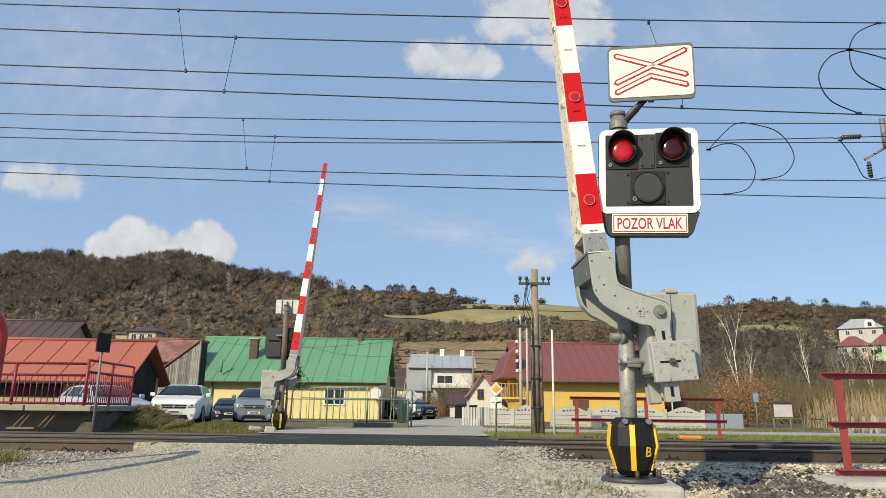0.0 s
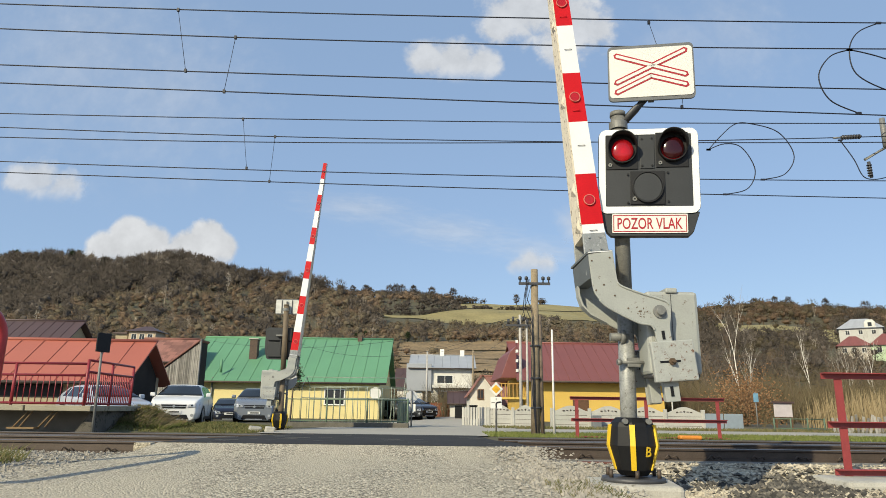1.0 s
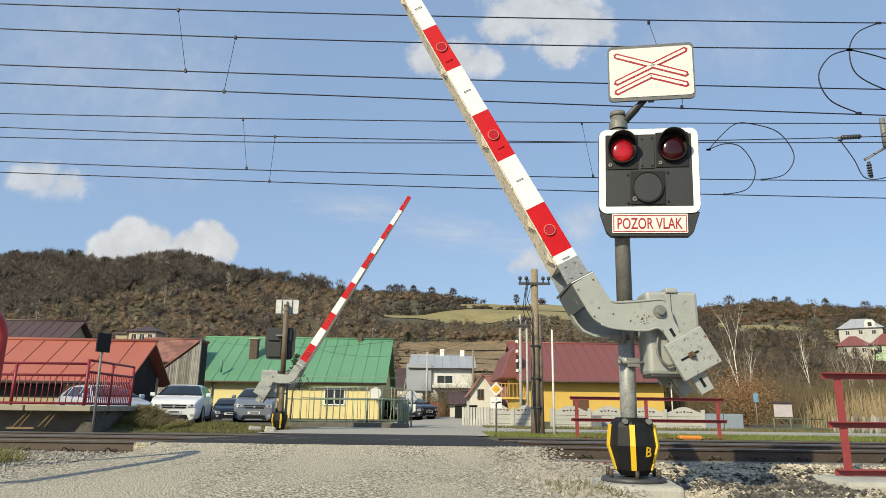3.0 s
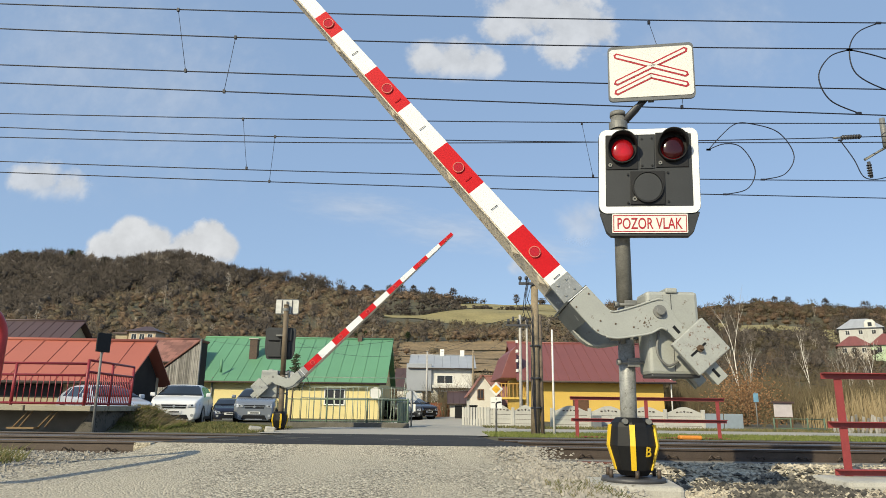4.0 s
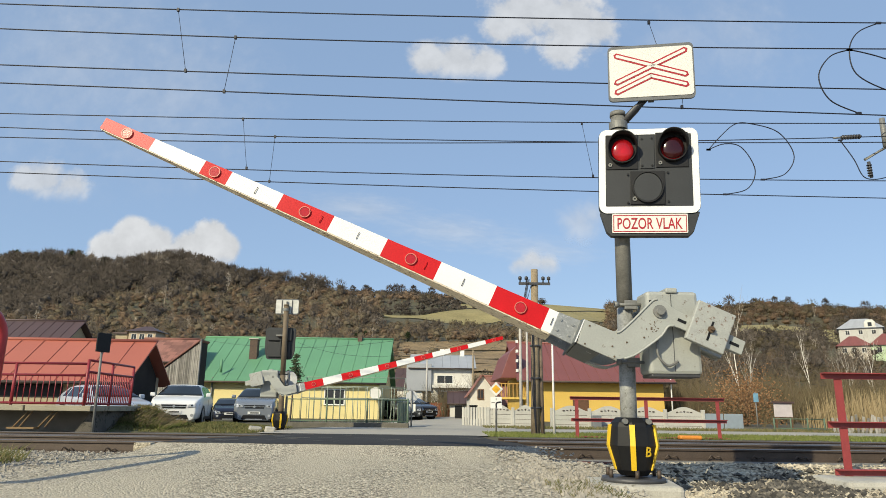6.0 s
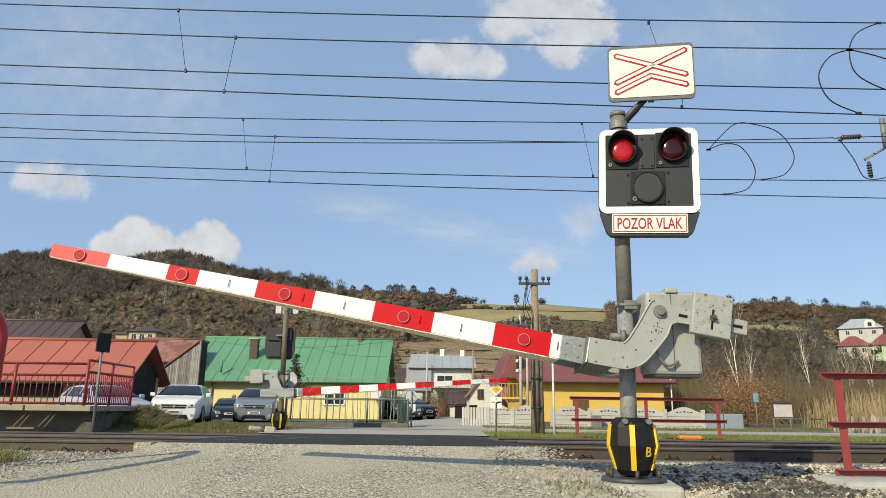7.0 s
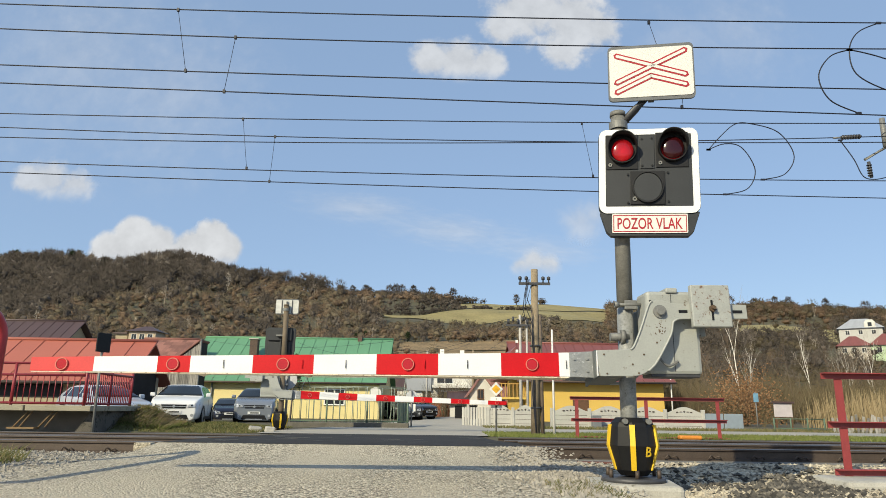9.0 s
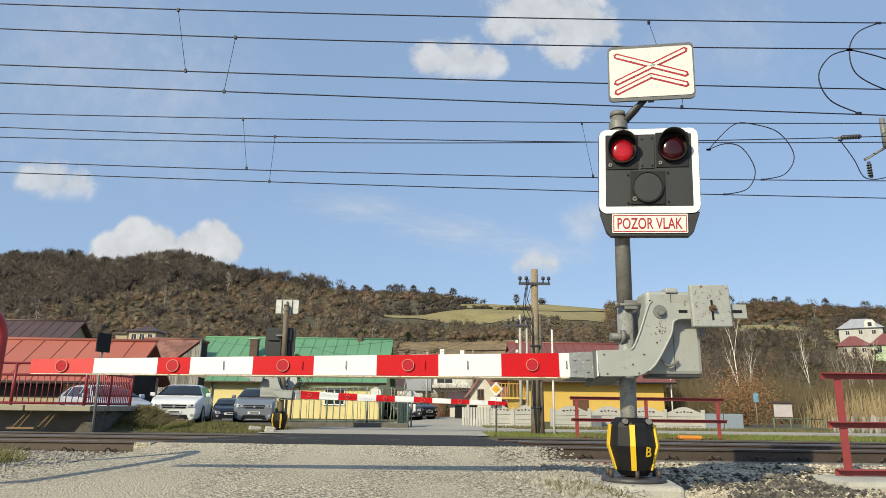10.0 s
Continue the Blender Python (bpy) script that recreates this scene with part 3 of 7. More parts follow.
    cyl(bm, (-0.012, -0.014, -0.18), (-0.012, -0.035, -0.18), 0.15, 0.145, 36)
    part("dummy_disc", bm, BOARD, hd, "dark blank disc")
    part("dummy_rim", ring(B(), -0.012, -0.014, -0.18, 0.15, 0.162, 0.03, 36), BLACK, hd)
    part("lock", ring(B(), -0.15, -0.014, -0.30, 0.01, 0.024, 0.012, 14), GALV, hd)
    for x, z in ((-0.065, 0.335), (0.04, 0.34), (-0.065, 0.05), (0.04, 0.05), (-0.22, -0.04), (0.2, -0.025), (-0.22, -0.335), (0.2, -0.325)):
        part("bolt", bolt(B(), x, -0.01, z, 0.012, 0.008), BLACK, hd)
    # the back, ribbed, with its clamps
    bm = B()
    box(bm, -0.42, 0.42, 0.10, 0.19, -0.02, 0.40, 0.02)
    box(bm, -0.40, 0.40, 0.10, 0.17, -0.6, -0.06, 0.02)
    box(bm, -0.06, -0.02, 0.17, 0.2, -0.5, 0.3)
    part("back_case", bm, BOARD, hd)
    part("clamp", box(B(), -0.2, 0.1, 0.19, 0.33, 0.12, 0.18, 0.01), GALV, hd)
    return lamps


def barrier(m, label, head_pose, plate_pose, mast_mat, upper_mat):
    root = thing("level_crossing_barrier", m, label, "barrier", "barriers of the crossing")
    part("mast", cyl(B(), (-0.05, 0, 0.0), (-0.0285, 0, 1.56), 0.078, 0.078, 24), mast_mat, root, "lower steel mast")
    part("upper_mast", cyl(cyl(B(), (-0.0285, 0, 1.56), (0.0, 0, 3.62), 0.077, 0.075, 24), (0, 0, 3.62), (0, 0, 3.67), 0.084, 0.08, 24), upper_mat, root, "darker upper mast")
    part("concrete_footing", box(B(), -0.46, 0.36, -0.42, 0.34, -0.40, -0.075, 0.04, pose(0, 0, 0, 0, 0, -9)), CONCRETE, root, "chipped concrete footing")
    bp = part("base_plate", cyl(B(), (-0.03, 0, -0.075), (-0.03, 0, -0.035), 0.30, 0.29, 18), DARKSTEEL, root, "dark steel base plate")
    for k in range(6):
        a = k * math.tau / 6 + 0.4
        bm = cyl(B(), (-0.03 + 0.25 * math.cos(a), 0.25 * math.sin(a), -0.04), (-0.03 + 0.25 * math.cos(a), 0.25 * math.sin(a), 0.035), 0.02, seg=8)
        part("anchor_bolt", bm, RAILSTEEL, bp)
    # the cast base guard: eight tapering facets with yellow ribs
    bm = B()
    rings = [[bm.verts.new((-0.02 + r * math.cos(radians(-105 + 36 * k)), r * math.sin(radians(-105 + 36 * k)), z)) for k in range(10)] for r, z in ((0.13, -0.02), (0.175, 0.03), (0.235, 0.25), (0.215, 0.42), (0.20, 0.46), (0.155, 0.505))]
    for a, b in zip(rings, rings[1:]):
        for k in range(10):
            bm.faces.new((a[k], a[(k + 1) % 10], b[(k + 1) % 10], b[k]))
    bm.faces.new(rings[0])
    bm.faces.new(rings[-1])
    gd = part("base_guard", bm, BLACK, root, "black base guard with yellow ribs")
    for k in range(5):
        a = radians(-105 + 72 * k)
        d, t = Vector((math.cos(a), math.sin(a), 0)), Vector((-math.sin(a), math.cos(a), 0)) * 0.024
        bm = B()
        pts = []
        for r, z in ((0.172, 0.03), (0.24, 0.25), (0.218, 0.44)):
            c = Vector((-0.02, 0, z)) + d * r
            pts.append([bm.verts.new(p) for p in (c - t - d * 0.03, c - t + d * 0.006, c + t + d * 0.006, c + t - d * 0.03)])
        for p, q in zip(pts, pts[1:]):
            for i in range(4):
                bm.faces.new((p[i], p[(i + 1) % 4], q[(i + 1) % 4], q[i]))
        bm.faces.new(pts[0])
        bm.faces.new(pts[-1])
        part("yellow_rib", bm, YELLOW, gd)
    for x in (-0.13, 0.09):
        bm = cyl(B(), (x, -0.14, 0.47), (x, -0.20, 0.47), 0.026, seg=8)
        part("cap_bolt", bm, GALV, gd)
    words("B", 0.09, 0.055, 0.003, YELLOW, gd, Matrix.Translation((0.064, -0.2205, 0.20)) @ pose(0, 0, 0, 14, 0, 21), "letter", "yellow letter")
    # machine housing beside the mast
    hs = part("machine_housing", box(B(), 0.10, 0.60, -0.28, 0.06, 0.90, 1.69, 0.035), GREY, root, "grey barrier machine housing")
    part("lid", box(B(), 0.29, 0.40, -0.30, 0.0, 1.67, 1.72, 0.012), GREY, hs)
    part("drain_plate", box(B(), 0.12, 0.58, -0.26, 0.04, 0.875, 0.91, 0.01), DARKSTEEL, hs)
    part("seam", box(B(), 0.335, 0.341, -0.283, -0.2, 0.93, 1.66), DARKSTEEL, hs)
    part("latch", box(B(), 0.13, 0.15, -0.29, -0.25, 1.55, 1.60), BLACK, hs)
    part("cable", tube(B(), smooth_line([(0.2, -0.3, 1.3), (0.16, -0.34, 1.1), (0.25, -0.33, 0.98), (0.36, -0.31, 1.02)]), 0.012), GALV, hs)
    for z in (1.02, 1.58):
        bm = B()
        box(bm, -0.06, 0.06, -0.12, -0.08, z - 0.045, z + 0.045, 0.006)
        cyl(bm, (-0.16, -0.11, z), (0.14, -0.11, z), 0.016, seg=8)
        cyl(bm, (-0.16, -0.11, z), (-0.12, -0.11, z), 0.03, seg=6)
        part("clamp", bm, GALV, root, "bolted mast clamp")
    part("stub", cyl(cyl(B(), (-0.2, -0.05, 1.27), (-0.02, -0.05, 1.27), 0.04, seg=14), (-0.1, -0.05, 1.27), (-0.06, -0.05, 1.27), 0.07, seg=14), GALV, root)
    part("collar", cyl(B(), (0, 0, 3.47), (0, 0, 3.55), 0.096, seg=20, smooth=False), GALV, root)
    part("plate_strut", tube(B(), [(0.02, 0, 3.52), Vector((0.02, 0, 3.52)).lerp(plate_pose.translation + Vector((0, 0.07, -0.22)), 0.5), plate_pose.translation + Vector((0, 0.07, -0.22)), plate_pose.translation + Vector((0, 0.06, -0.1))], 0.042, 10), DARKSTEEL, root, "bent tube that carries the plate")
    lamps = signal_head(root, head_pose)
    cross_plate(root, plate_pose)
    return root, lamps


BROWNMAST = mat("brown_painted_mast", (0.15, 0.115, 0.075), 0.7, vary=0.25)
NEAR_AT = Matrix.Translation((1.85, 6.6, 0.1))
near, lamps = barrier(NEAR_AT, "grey barrier machine and warning lights on a galvanised mast", pose(0.215, -0.24, 2.93, 0, 2, -11) @ Matrix.Diagonal((0.925, 0.9, 1.01, 1)), pose(0.335, -0.15, 4.075, 0, 1.2, -11) @ Matrix.Diagonal((0.97, 1, 1.07, 1)), mat("mottled_galvanised_mast", (0.28, 0.285, 0.275), 0.5, 0.2, vary=0.3, size=10, dirt=(0.15, 0.145, 0.13), dirt_amount=0.4), mat("darker_upper_mast", (0.195, 0.19, 0.172), 0.6, 0.2, vary=0.3, size=9))
near_boom = build_boom(near, PIV, STRIPES, RINGS, 0.172, -1.41)
far, far_lamps = barrier(Matrix.Translation((-4.75, 20.2, 0.03)) @ pose(0, 0, 0, 0, 0, 180), "second barrier of the crossing, turned the other way", pose(0.16, -0.24, 2.60, 0, 0, 0) @ Matrix.Scale(0.85, 4), pose(0.0, -0.12, 3.62, 0, 0, 0) @ Matrix.Scale(0.78, 4), BROWNMAST, BROWNMAST)
FAR_STRIPES = [0.694, 0.834] + [0.834 + 0.555 * k for k in range(1, 12)]
far_boom = build_boom(far, FAR_PIV, FAR_STRIPES, [1.104 + 1.11 * k for k in range(6)], 0.10, 0)


# ---- overhead wires ----
def wire(a, b, sag, r, label, name="overhead_wire", group="overhead line wires"):
    a, b = Vector(a), Vector(b)
    n = 24
    pts = [a.lerp(b, k / n) - Vector((0, 0, sag * 4 * (k / n) * (1 - k / n))) for k in range(n + 1)]
    return tagged(part(name, tube(B(), pts, r, 5), WIRE), label, "wire", group)


def span_wire(a, b, sag, label):
    """An overhead wire that sags between a and b and runs on past both."""
    pts = []
    for k in range(-12, 35):
        t = k / 22
        pts.append(a.lerp(b, t) - Vector((0, 0, 4 * sag * t * (1 - t) if -0.3 < t < 1.3 else -4 * sag * 0.39)))
    tagged(part("overhead_wire", tube(B(), pts, 0.0105, 6), WIRE), label, "wire", "overhead line wires")


for y, of, spans in (
        (10.5, "near", ((-7.91, 7.544, 7.77, 7.393, 0.057), (-7.83, 7.053, 7.7, 6.883, 0.082), (-7.71, 6.356, 7.59, 6.11, 0.039), (-7.65, 6.014, 7.52, 5.626, 0.011))),
        (13.75, "far", ((-9.89, 6.931, 9.82, 6.972, 0.069), (-9.84, 6.6, 9.76, 6.52, 0.127), (-9.8, 6.366, 9.78, 6.661, 0.148), (-9.7, 5.799, 9.63, 5.617, 0.083), (-9.66, 5.551, 9.58, 5.222, 0.047)))):
    for x0, z0, x1, z1, sag in spans:
        span_wire(Vector((x0, y, z0)), Vector((x1, y, z1)), sag, "dark overhead line wire of the %s track" % of)


def dropper(a, b):
    bm = tube(B(), [a, b], 0.005, 5)
    for p in (a, b):
        box(bm, p[0] - 0.02, p[0] + 0.02, p[1] - 0.02, p[1] + 0.02, p[2] - 0.03, p[2] + 0.03)
    tagged(part("dropper", bm, WIRE), "thin dropper between two overhead wires", "wire", "droppers")


for a, b in (((-4.74, 10.5, 7.47), (-4.49, 10.5, 6.29)), ((-3.68, 10.5, 6.94), (-3.79, 10.5, 5.91)), ((3.58, 10.5, 7.34), (3.9, 10.5, 6.1)), ((4.2, 10.5, 6.8), (4.05, 10.5, 5.73)), ((-4.48, 13.75, 6.87), (-4.31, 13.75, 5.72)), ((-3.74, 13.75, 6.46), (-3.79, 13.75, 5.42)), ((3.05, 13.75, 6.87), (3.25, 13.75, 5.64))):
    dropper(a, b)


def jumper(pts, y):
    bm = tube(B(), smooth_line([(x, y, z) for x, z in pts], 8), 0.011, 6)
    for x, z in (pts[0], pts[-1]):
        box(bm, x - 0.045, x + 0.045, y - 0.015, y + 0.015, z - 0.018, z + 0.018)
    tagged(part("jumper_cable", bm, WIRE), "dark looped jumper cable between overhead wires", "cable", "jumper cables")


jumper([(7.06, 6.86), (6.7, 6.72), (6.46, 6.34), (6.6, 5.9), (7.06, 5.66)], 10.5)
jumper([(7.64, 7.39), (7.25, 7.2), (7.06, 6.86), (7.12, 6.4), (7.6, 6.1), (8.2, 5.95)], 10.5)
jumper([(7.06, 6.86), (7.5, 6.75), (8.2, 6.5)], 10.5)
jumper([(5.82, 6.29), (6.1, 6.6), (6.45, 6.9), (6.8, 6.92), (7.4, 6.72), (7.69, 6.19), (7.45, 5.75), (6.95, 5.61)], 13.75)
jumper([(5.82, 6.29), (6.18, 6.43), (6.55, 6.35), (6.8, 5.84), (6.6, 5.4), (6.10, 5.26)], 13.75)
jumper([(8.75, 6.55), (9.0, 6.1), (9.15, 5.72), (9.4, 5.65), (9.8, 5.72), (10.2, 5.68)], 13.75)
ins = thing("insulator", Matrix.Translation((9.0, 13.75, 6.62)), "brown ribbed insulator in the overhead wire", "insulator")
bm = cyl(B(), (-0.22, 0, 0), (0.22, 0, 0.03), 0.035, seg=10)
for k in range(7):
    cyl(bm, (-0.19 + k * 0.06, 0, 0.004 * k), (-0.17 + k * 0.06, 0, 0.004 * k), 0.055, seg=10)
part("ribbed_body", bm, DARKSTEEL, ins)
part("end_fitting", tube(B(), [(-0.4, 0, -0.02), (-0.2, 0, 0)], 0.02, 6), GALV, ins)
cant = thing("catenary_bracket", Matrix.Translation((9.5, 14.0, 6.0)), "grey steel bracket with insulators of the overhead line", "bracket")
part("tube", tube(B(), [(-0.1, 0, 0.2), (0.5, 0, 0.55), (2.5, 0, 1.2)], 0.03, 8), GALV, cant)
part("post", cyl(B(), (0.42, 0, 0.5), (0.42, 0, 1.2), 0.06, seg=10), GALV, cant)
bm = cyl(B(), (-0.02, 0, 0.15), (0.0, 0, -0.22), 0.035, seg=10)
for k in range(5):
    cyl(bm, (-0.02, 0, 0.08 - k * 0.06), (-0.02, 0, 0.06 - k * 0.06), 0.055, seg=10)
part("insulator", bm, DARKSTEEL, cant, "dark ribbed insulator")
part("mast", cyl(B(), (2.5, 0, -5.95), (2.5, 0, 2), 0.15, seg=12), GALV, cant)
clouds = []


# ---- railway surroundings ----
BALLAST = mat("ballast_stone", (0.2, 0.185, 0.16), 0.95, vary=0.45, size=5, grain=40, bump=0.7, vary_each=0.8)
PALESTONE = grit_mat("loose_pale_gravel", 26, 0.0, 0.45, 0.9)
SLEEPER = mat("concrete_sleeper", (0.22, 0.2, 0.17), 0.9, vary=0.3)
rng = np.random.default_rng(7)


def stones(name, spots, lo, hi, material, label, category):
    """Many small rough stones in one mesh; spots: x, y, z."""
    verts, faces = [], []
    base = np.array([(1, 0, 0), (-1, 0, 0), (0, 1, 0), (0, -1, 0), (0, 0, 1), (0, 0, -0.5)])
    tri = [(0, 2, 4), (2, 1, 4), (1, 3, 4), (3, 0, 4), (2, 0, 5), (1, 2, 5), (3, 1, 5), (0, 3, 5)]
    for x, y, z in spots:
        s = rng.uniform(lo, hi) * rng.uniform(0.6, 1.3, 3) * (1, 1, 0.7)
        a = rng.uniform(0, math.tau)
        p = base * s * rng.uniform(0.7, 1.25, (6, 1))
        p = np.stack([p[:, 0] * math.cos(a) - p[:, 1] * math.sin(a), p[:, 0] * math.sin(a) + p[:, 1] * math.cos(a), p[:, 2]], 1) + (x, y, z)
        n = len(verts)
        verts += [tuple(q) for q in p]
        faces += [tuple(n + i for i in t) for t in tri]
    me = bpy.data.meshes.new(name)
    me.from_pydata(verts, [], faces)
    me.materials.append(material)
    return tagged(new(name, me), label, category, kind="stuff")


def island_mat(name, cols, rough=0.95, patch=0.02, own=0.55):
    """A colour for each loose piece, picked from a ramp."""
    m = bpy.data.materials.new(name)
    m.use_nodes = True
    n, lk = m.node_tree.nodes, m.node_tree.links.new
    g, r, t, mx = n.new("ShaderNodeNewGeometry"), n.new("ShaderNodeValToRGB"), n.new("ShaderNodeTexNoise"), n.new("ShaderNodeMath")
    tc = n.new("ShaderNodeTexCoord")
    lk(tc.outputs["Object"], t.inputs["Vector"])
    t.inputs["Scale"].default_value, t.inputs["Detail"].default_value = patch, 5
    mx.operation, mx.inputs[1].default_value = "MULTIPLY_ADD", own
    lk(g.outputs["Random Per Island"], mx.inputs[0])
    ad = n.new("ShaderNodeMath")
    ad.operation, ad.inputs[1].default_value, ad.inputs[2].default_value = "MULTIPLY_ADD", 1.6, -0.28 - own / 2
    lk(t.outputs["Fac"], ad.inputs[0])
    lk(ad.outputs[0], mx.inputs[2])
    while len(r.color_ramp.elements) < len(cols):
        r.color_ramp.elements.new(0.5)
    for k, c in enumerate(cols):
        r.color_ramp.elements[k].position, r.color_ramp.elements[k].color = k / (len(cols) - 1), (*c, 1)
    lk(mx.outputs[0], r.inputs["Fac"])
    b = n["Principled BSDF"]
    lk(r.outputs["Color"], b.inputs["Base Color"])
    b.inputs["Roughness"].default_value = rough
    b.inputs["Specular IOR Level"].default_value = 0.2
    return m


STONES = island_mat("mixed_ballast", [(0.13, 0.112, 0.088), (0.30, 0.262, 0.20), (0.44, 0.385, 0.295), (0.58, 0.515, 0.395)], patch=0.9, own=0.7)
# stone colours darkened to imitate gravel that lies in shadow
SHADESTONE = island_mat("shadow_dark_stone", [(0.02, 0.02, 0.019), (0.06, 0.056, 0.05), (0.13, 0.118, 0.10), (0.32, 0.28, 0.22)], patch=2.0, own=0.5)
GRAVELS = island_mat("mixed_pale_gravel", [(0.22, 0.2, 0.17), (0.34, 0.31, 0.26), (0.45, 0.42, 0.36)])
# track beds and shoulders
sheet("track_bed", [(9.3, -60, 60, -0.065), (9.7, -60, 60, -0.02), (12.1, -60, 60, -0.01), (13.4, -60, 60, -0.05), (16.1, -60, 60, -0.06), (16.9, -60, 60, -0.08)], BALLAST, "dark stone ballast under the tracks", "ballast", cols=60)
def verge(x0, x1, y0, y1, lift, label):
    bm = B()
    rows = [[bm.verts.new((x, y, ground_z(x, y) + lift + 0.02 * noise.noise(Vector((x, y, 1)) * 1.5))) for x in np.linspace(x0, x1, 40)] for y in np.linspace(y0, y1, 50)]
    for a, b in zip(rows, rows[1:]):
        for k in range(39):
            bm.faces.new((a[k], a[k + 1], b[k + 1], b[k])).smooth = True
    tagged(part("gravel_verge", bm, PALESTONE), label, "gravel", kind="structure")


verge(1.2, 8.0, 3.2, 9.6, 0.03, "pale gravel verge beside the road")
sheet("gravel_verge", [(3.2, -9, -4.2, 0.006), (6, -11, -4.15, 0.006), (8.4, -12, -4.1, 0.004), (9.4, -12, -4.0, -0.03)], PALESTONE, "pale gravel verge beside the road", "gravel")
sp = [(x, y, ground_z(x, y) + 0.04) for x, y in zip(rng.uniform(2.3, 7.5, 8500), rng.uniform(6.6, 9.9, 8500))]
sp += [(x, y, ground_z(x, y) + 0.035) for x, y in zip(rng.uniform(2.1, 5, 5000), rng.uniform(5.2, 7.0, 5000))]
stones("ballast_stones", sp, 0.012, 0.036, STONES, "dark and pale loose ballast stones", "stones")
# dark stones strewn where a shadow lies on the gravel
sp = [(x, y, ground_z(x, y) + 0.055) for x, y in zip(rng.normal(3.18, 0.25, 650), rng.normal(6.3, 0.28, 650))]
sp += [(x, y, ground_z(x, y) + 0.055) for x, y in zip(rng.normal(3.9, 0.25, 420), rng.normal(7.5, 0.4, 420))]
sp += [(x, y, ground_z(x, y) + 0.055) for x, y in zip(rng.normal(3.0, 0.35, 160), rng.normal(7.5, 0.4, 160))]
stones("slag_stones", sp, 0.018, 0.05, SHADESTONE, "dark stones standing for a shadow by the footing", "stones")
sp = [(x, y, ground_z(x, y) + 0.035) for x, y in zip(rng.uniform(1.2, 2.9, 3000), rng.uniform(4.6, 9.7, 3000))]
sp += [(x, y, 0.015 + max(0, y - 8.4) * 0.09) for x, y in zip(rng.normal(1.15, 0.22, 2600), rng.uniform(4.6, 9.9, 2600))]
sp += [(x, y, 0.01) for x, y in zip(rng.uniform(-8.5, -3.9, 5200), rng.uniform(5.0, 9.9, 5200))]
stones("gravel_stones", sp, 0.009, 0.034, GRAVELS, "pale loose gravel at the road's edge", "gravel")
sp = [(x, y, 0.012) for x, y in zip(rng.uniform(-4.3, 1.2, 2500), rng.uniform(4.4, 9.0, 2500))]
stones("road_grit", sp, 0.004, 0.010, GRAVELS, "pale grit scattered on the road", "gravel")


def clip_pair(x, y, z):
    bm = B()
    tube(bm, smooth_line([(x - 0.09, y - 0.09, z - 0.15), (x - 0.05, y - 0.11, z - 0.09), (x, y - 0.07, z - 0.13), (x + 0.06, y - 0.12, z - 0.10), (x + 0.1, y - 0.09, z - 0.14)], 3), 0.012, 6)
    return bm


clip_at = [x for x in np.arange(-9.7, 10, 0.62) if not -4.3 < x < 1.5]
first = None
for x in clip_at:
    if first is None:
        first = tagged(part("rail_clip", clip_pair(0, 0, 0), RAILSTEEL), "rusty rail clip at the near rail", "rail clip", "rail clips")
        first.matrix_basis = Matrix.Translation((x, 10.1, 0.15))
    else:
        copy_thing(first, Matrix.Translation((x, 10.1, 0.15)))


def kerbstone(x, y, ln):
    return tagged(part("edge_stone", box(B(), x, x + ln, y - 0.08, y + 0.08, -0.06, 0.15, 0.02), GRITROAD), "worn concrete edge stone of the crossing", "kerb", "edge stones")


kerbstone(-4.3, 9.8, 0.25)
strip = thing("rusty_strip", Matrix.Translation((1.72, 8.75, -0.04)) @ pose(0, 0, 0, 0, 0, -6), "rusty perforated steel strip lying on the gravel", "scrap")
part("strip", box(B(), 0, 0.52, -0.05, 0.05, 0.03, 0.085, 0.008), mat("rusty_red_steel", (0.13, 0.05, 0.035), 0.8, vary=0.4, size=12), strip)
for k in range(9):
    part("hole", box(B(), 0.03 + 0.055 * k, 0.055 + 0.055 * k, -0.053, -0.049, 0.045, 0.068), BLACK, strip)
for x, y, w in ((-5.0, 18.6, 0.34), (-4.55, 18.4, 0.26)):
    st = tagged(part("stone_block", box(B(), -w / 2, w / 2, -0.12, 0.12, -0.05, 0.12, 0.04), CONCRETE), "pale broken concrete block by the barrier", "stone", "concrete blocks")
    st.matrix_basis = pose(x, y, 0.03, 0, 6, 20)


# pale scratches and filled joints of the deck
SCRATCH = mat("pale_scratch", (0.13, 0.127, 0.12), 0.9, vary=0.3)
bm = B()
for k in range(26):
    x, y = rng.uniform(-3.4, 0.8), rng.uniform(10.2, 16)
    a, ln = rng.normal(0.4, 0.5), rng.uniform(0.1, 0.5)
    z = float(np.interp(y, [9.85, 10.8, 12.8, 15.8, 17.2], [0.155, 0.16, 0.11, 0.06, 0.03])) + 0.004
    box(bm, -ln / 2, ln / 2, -0.012, 0.012, -0.001, 0.001, 0, pose(x, y, z, 0, 0, math.degrees(a)))
tagged(part("deck_scratches", bm, SCRATCH), "pale scratches and chalky marks on the dark deck", "marks", kind="stuff")


# ---- rails and fences near the crossing ----
def steel_railing(at, rails, posts, z_top, label, w=0.068):
    root = thing("railing", at, label, "railing", "red steel railings")
    for x0, x1, z in rails:
        part("rail", box(box(B(), x0, x1, -0.075, 0.014, z - 0.012, z), x0, x1, 0.002, 0.014, z - w * 1.05, z - 0.012), FENCERED, root)
    for x in posts:
        part("post", box(box(B(), x - 0.045, x + 0.045, 0.016, 0.028, -0.2, z_top), x + 0.033, x + 0.045, 0.028, 0.11, -0.2, z_top), FENCERED, root)
    return root


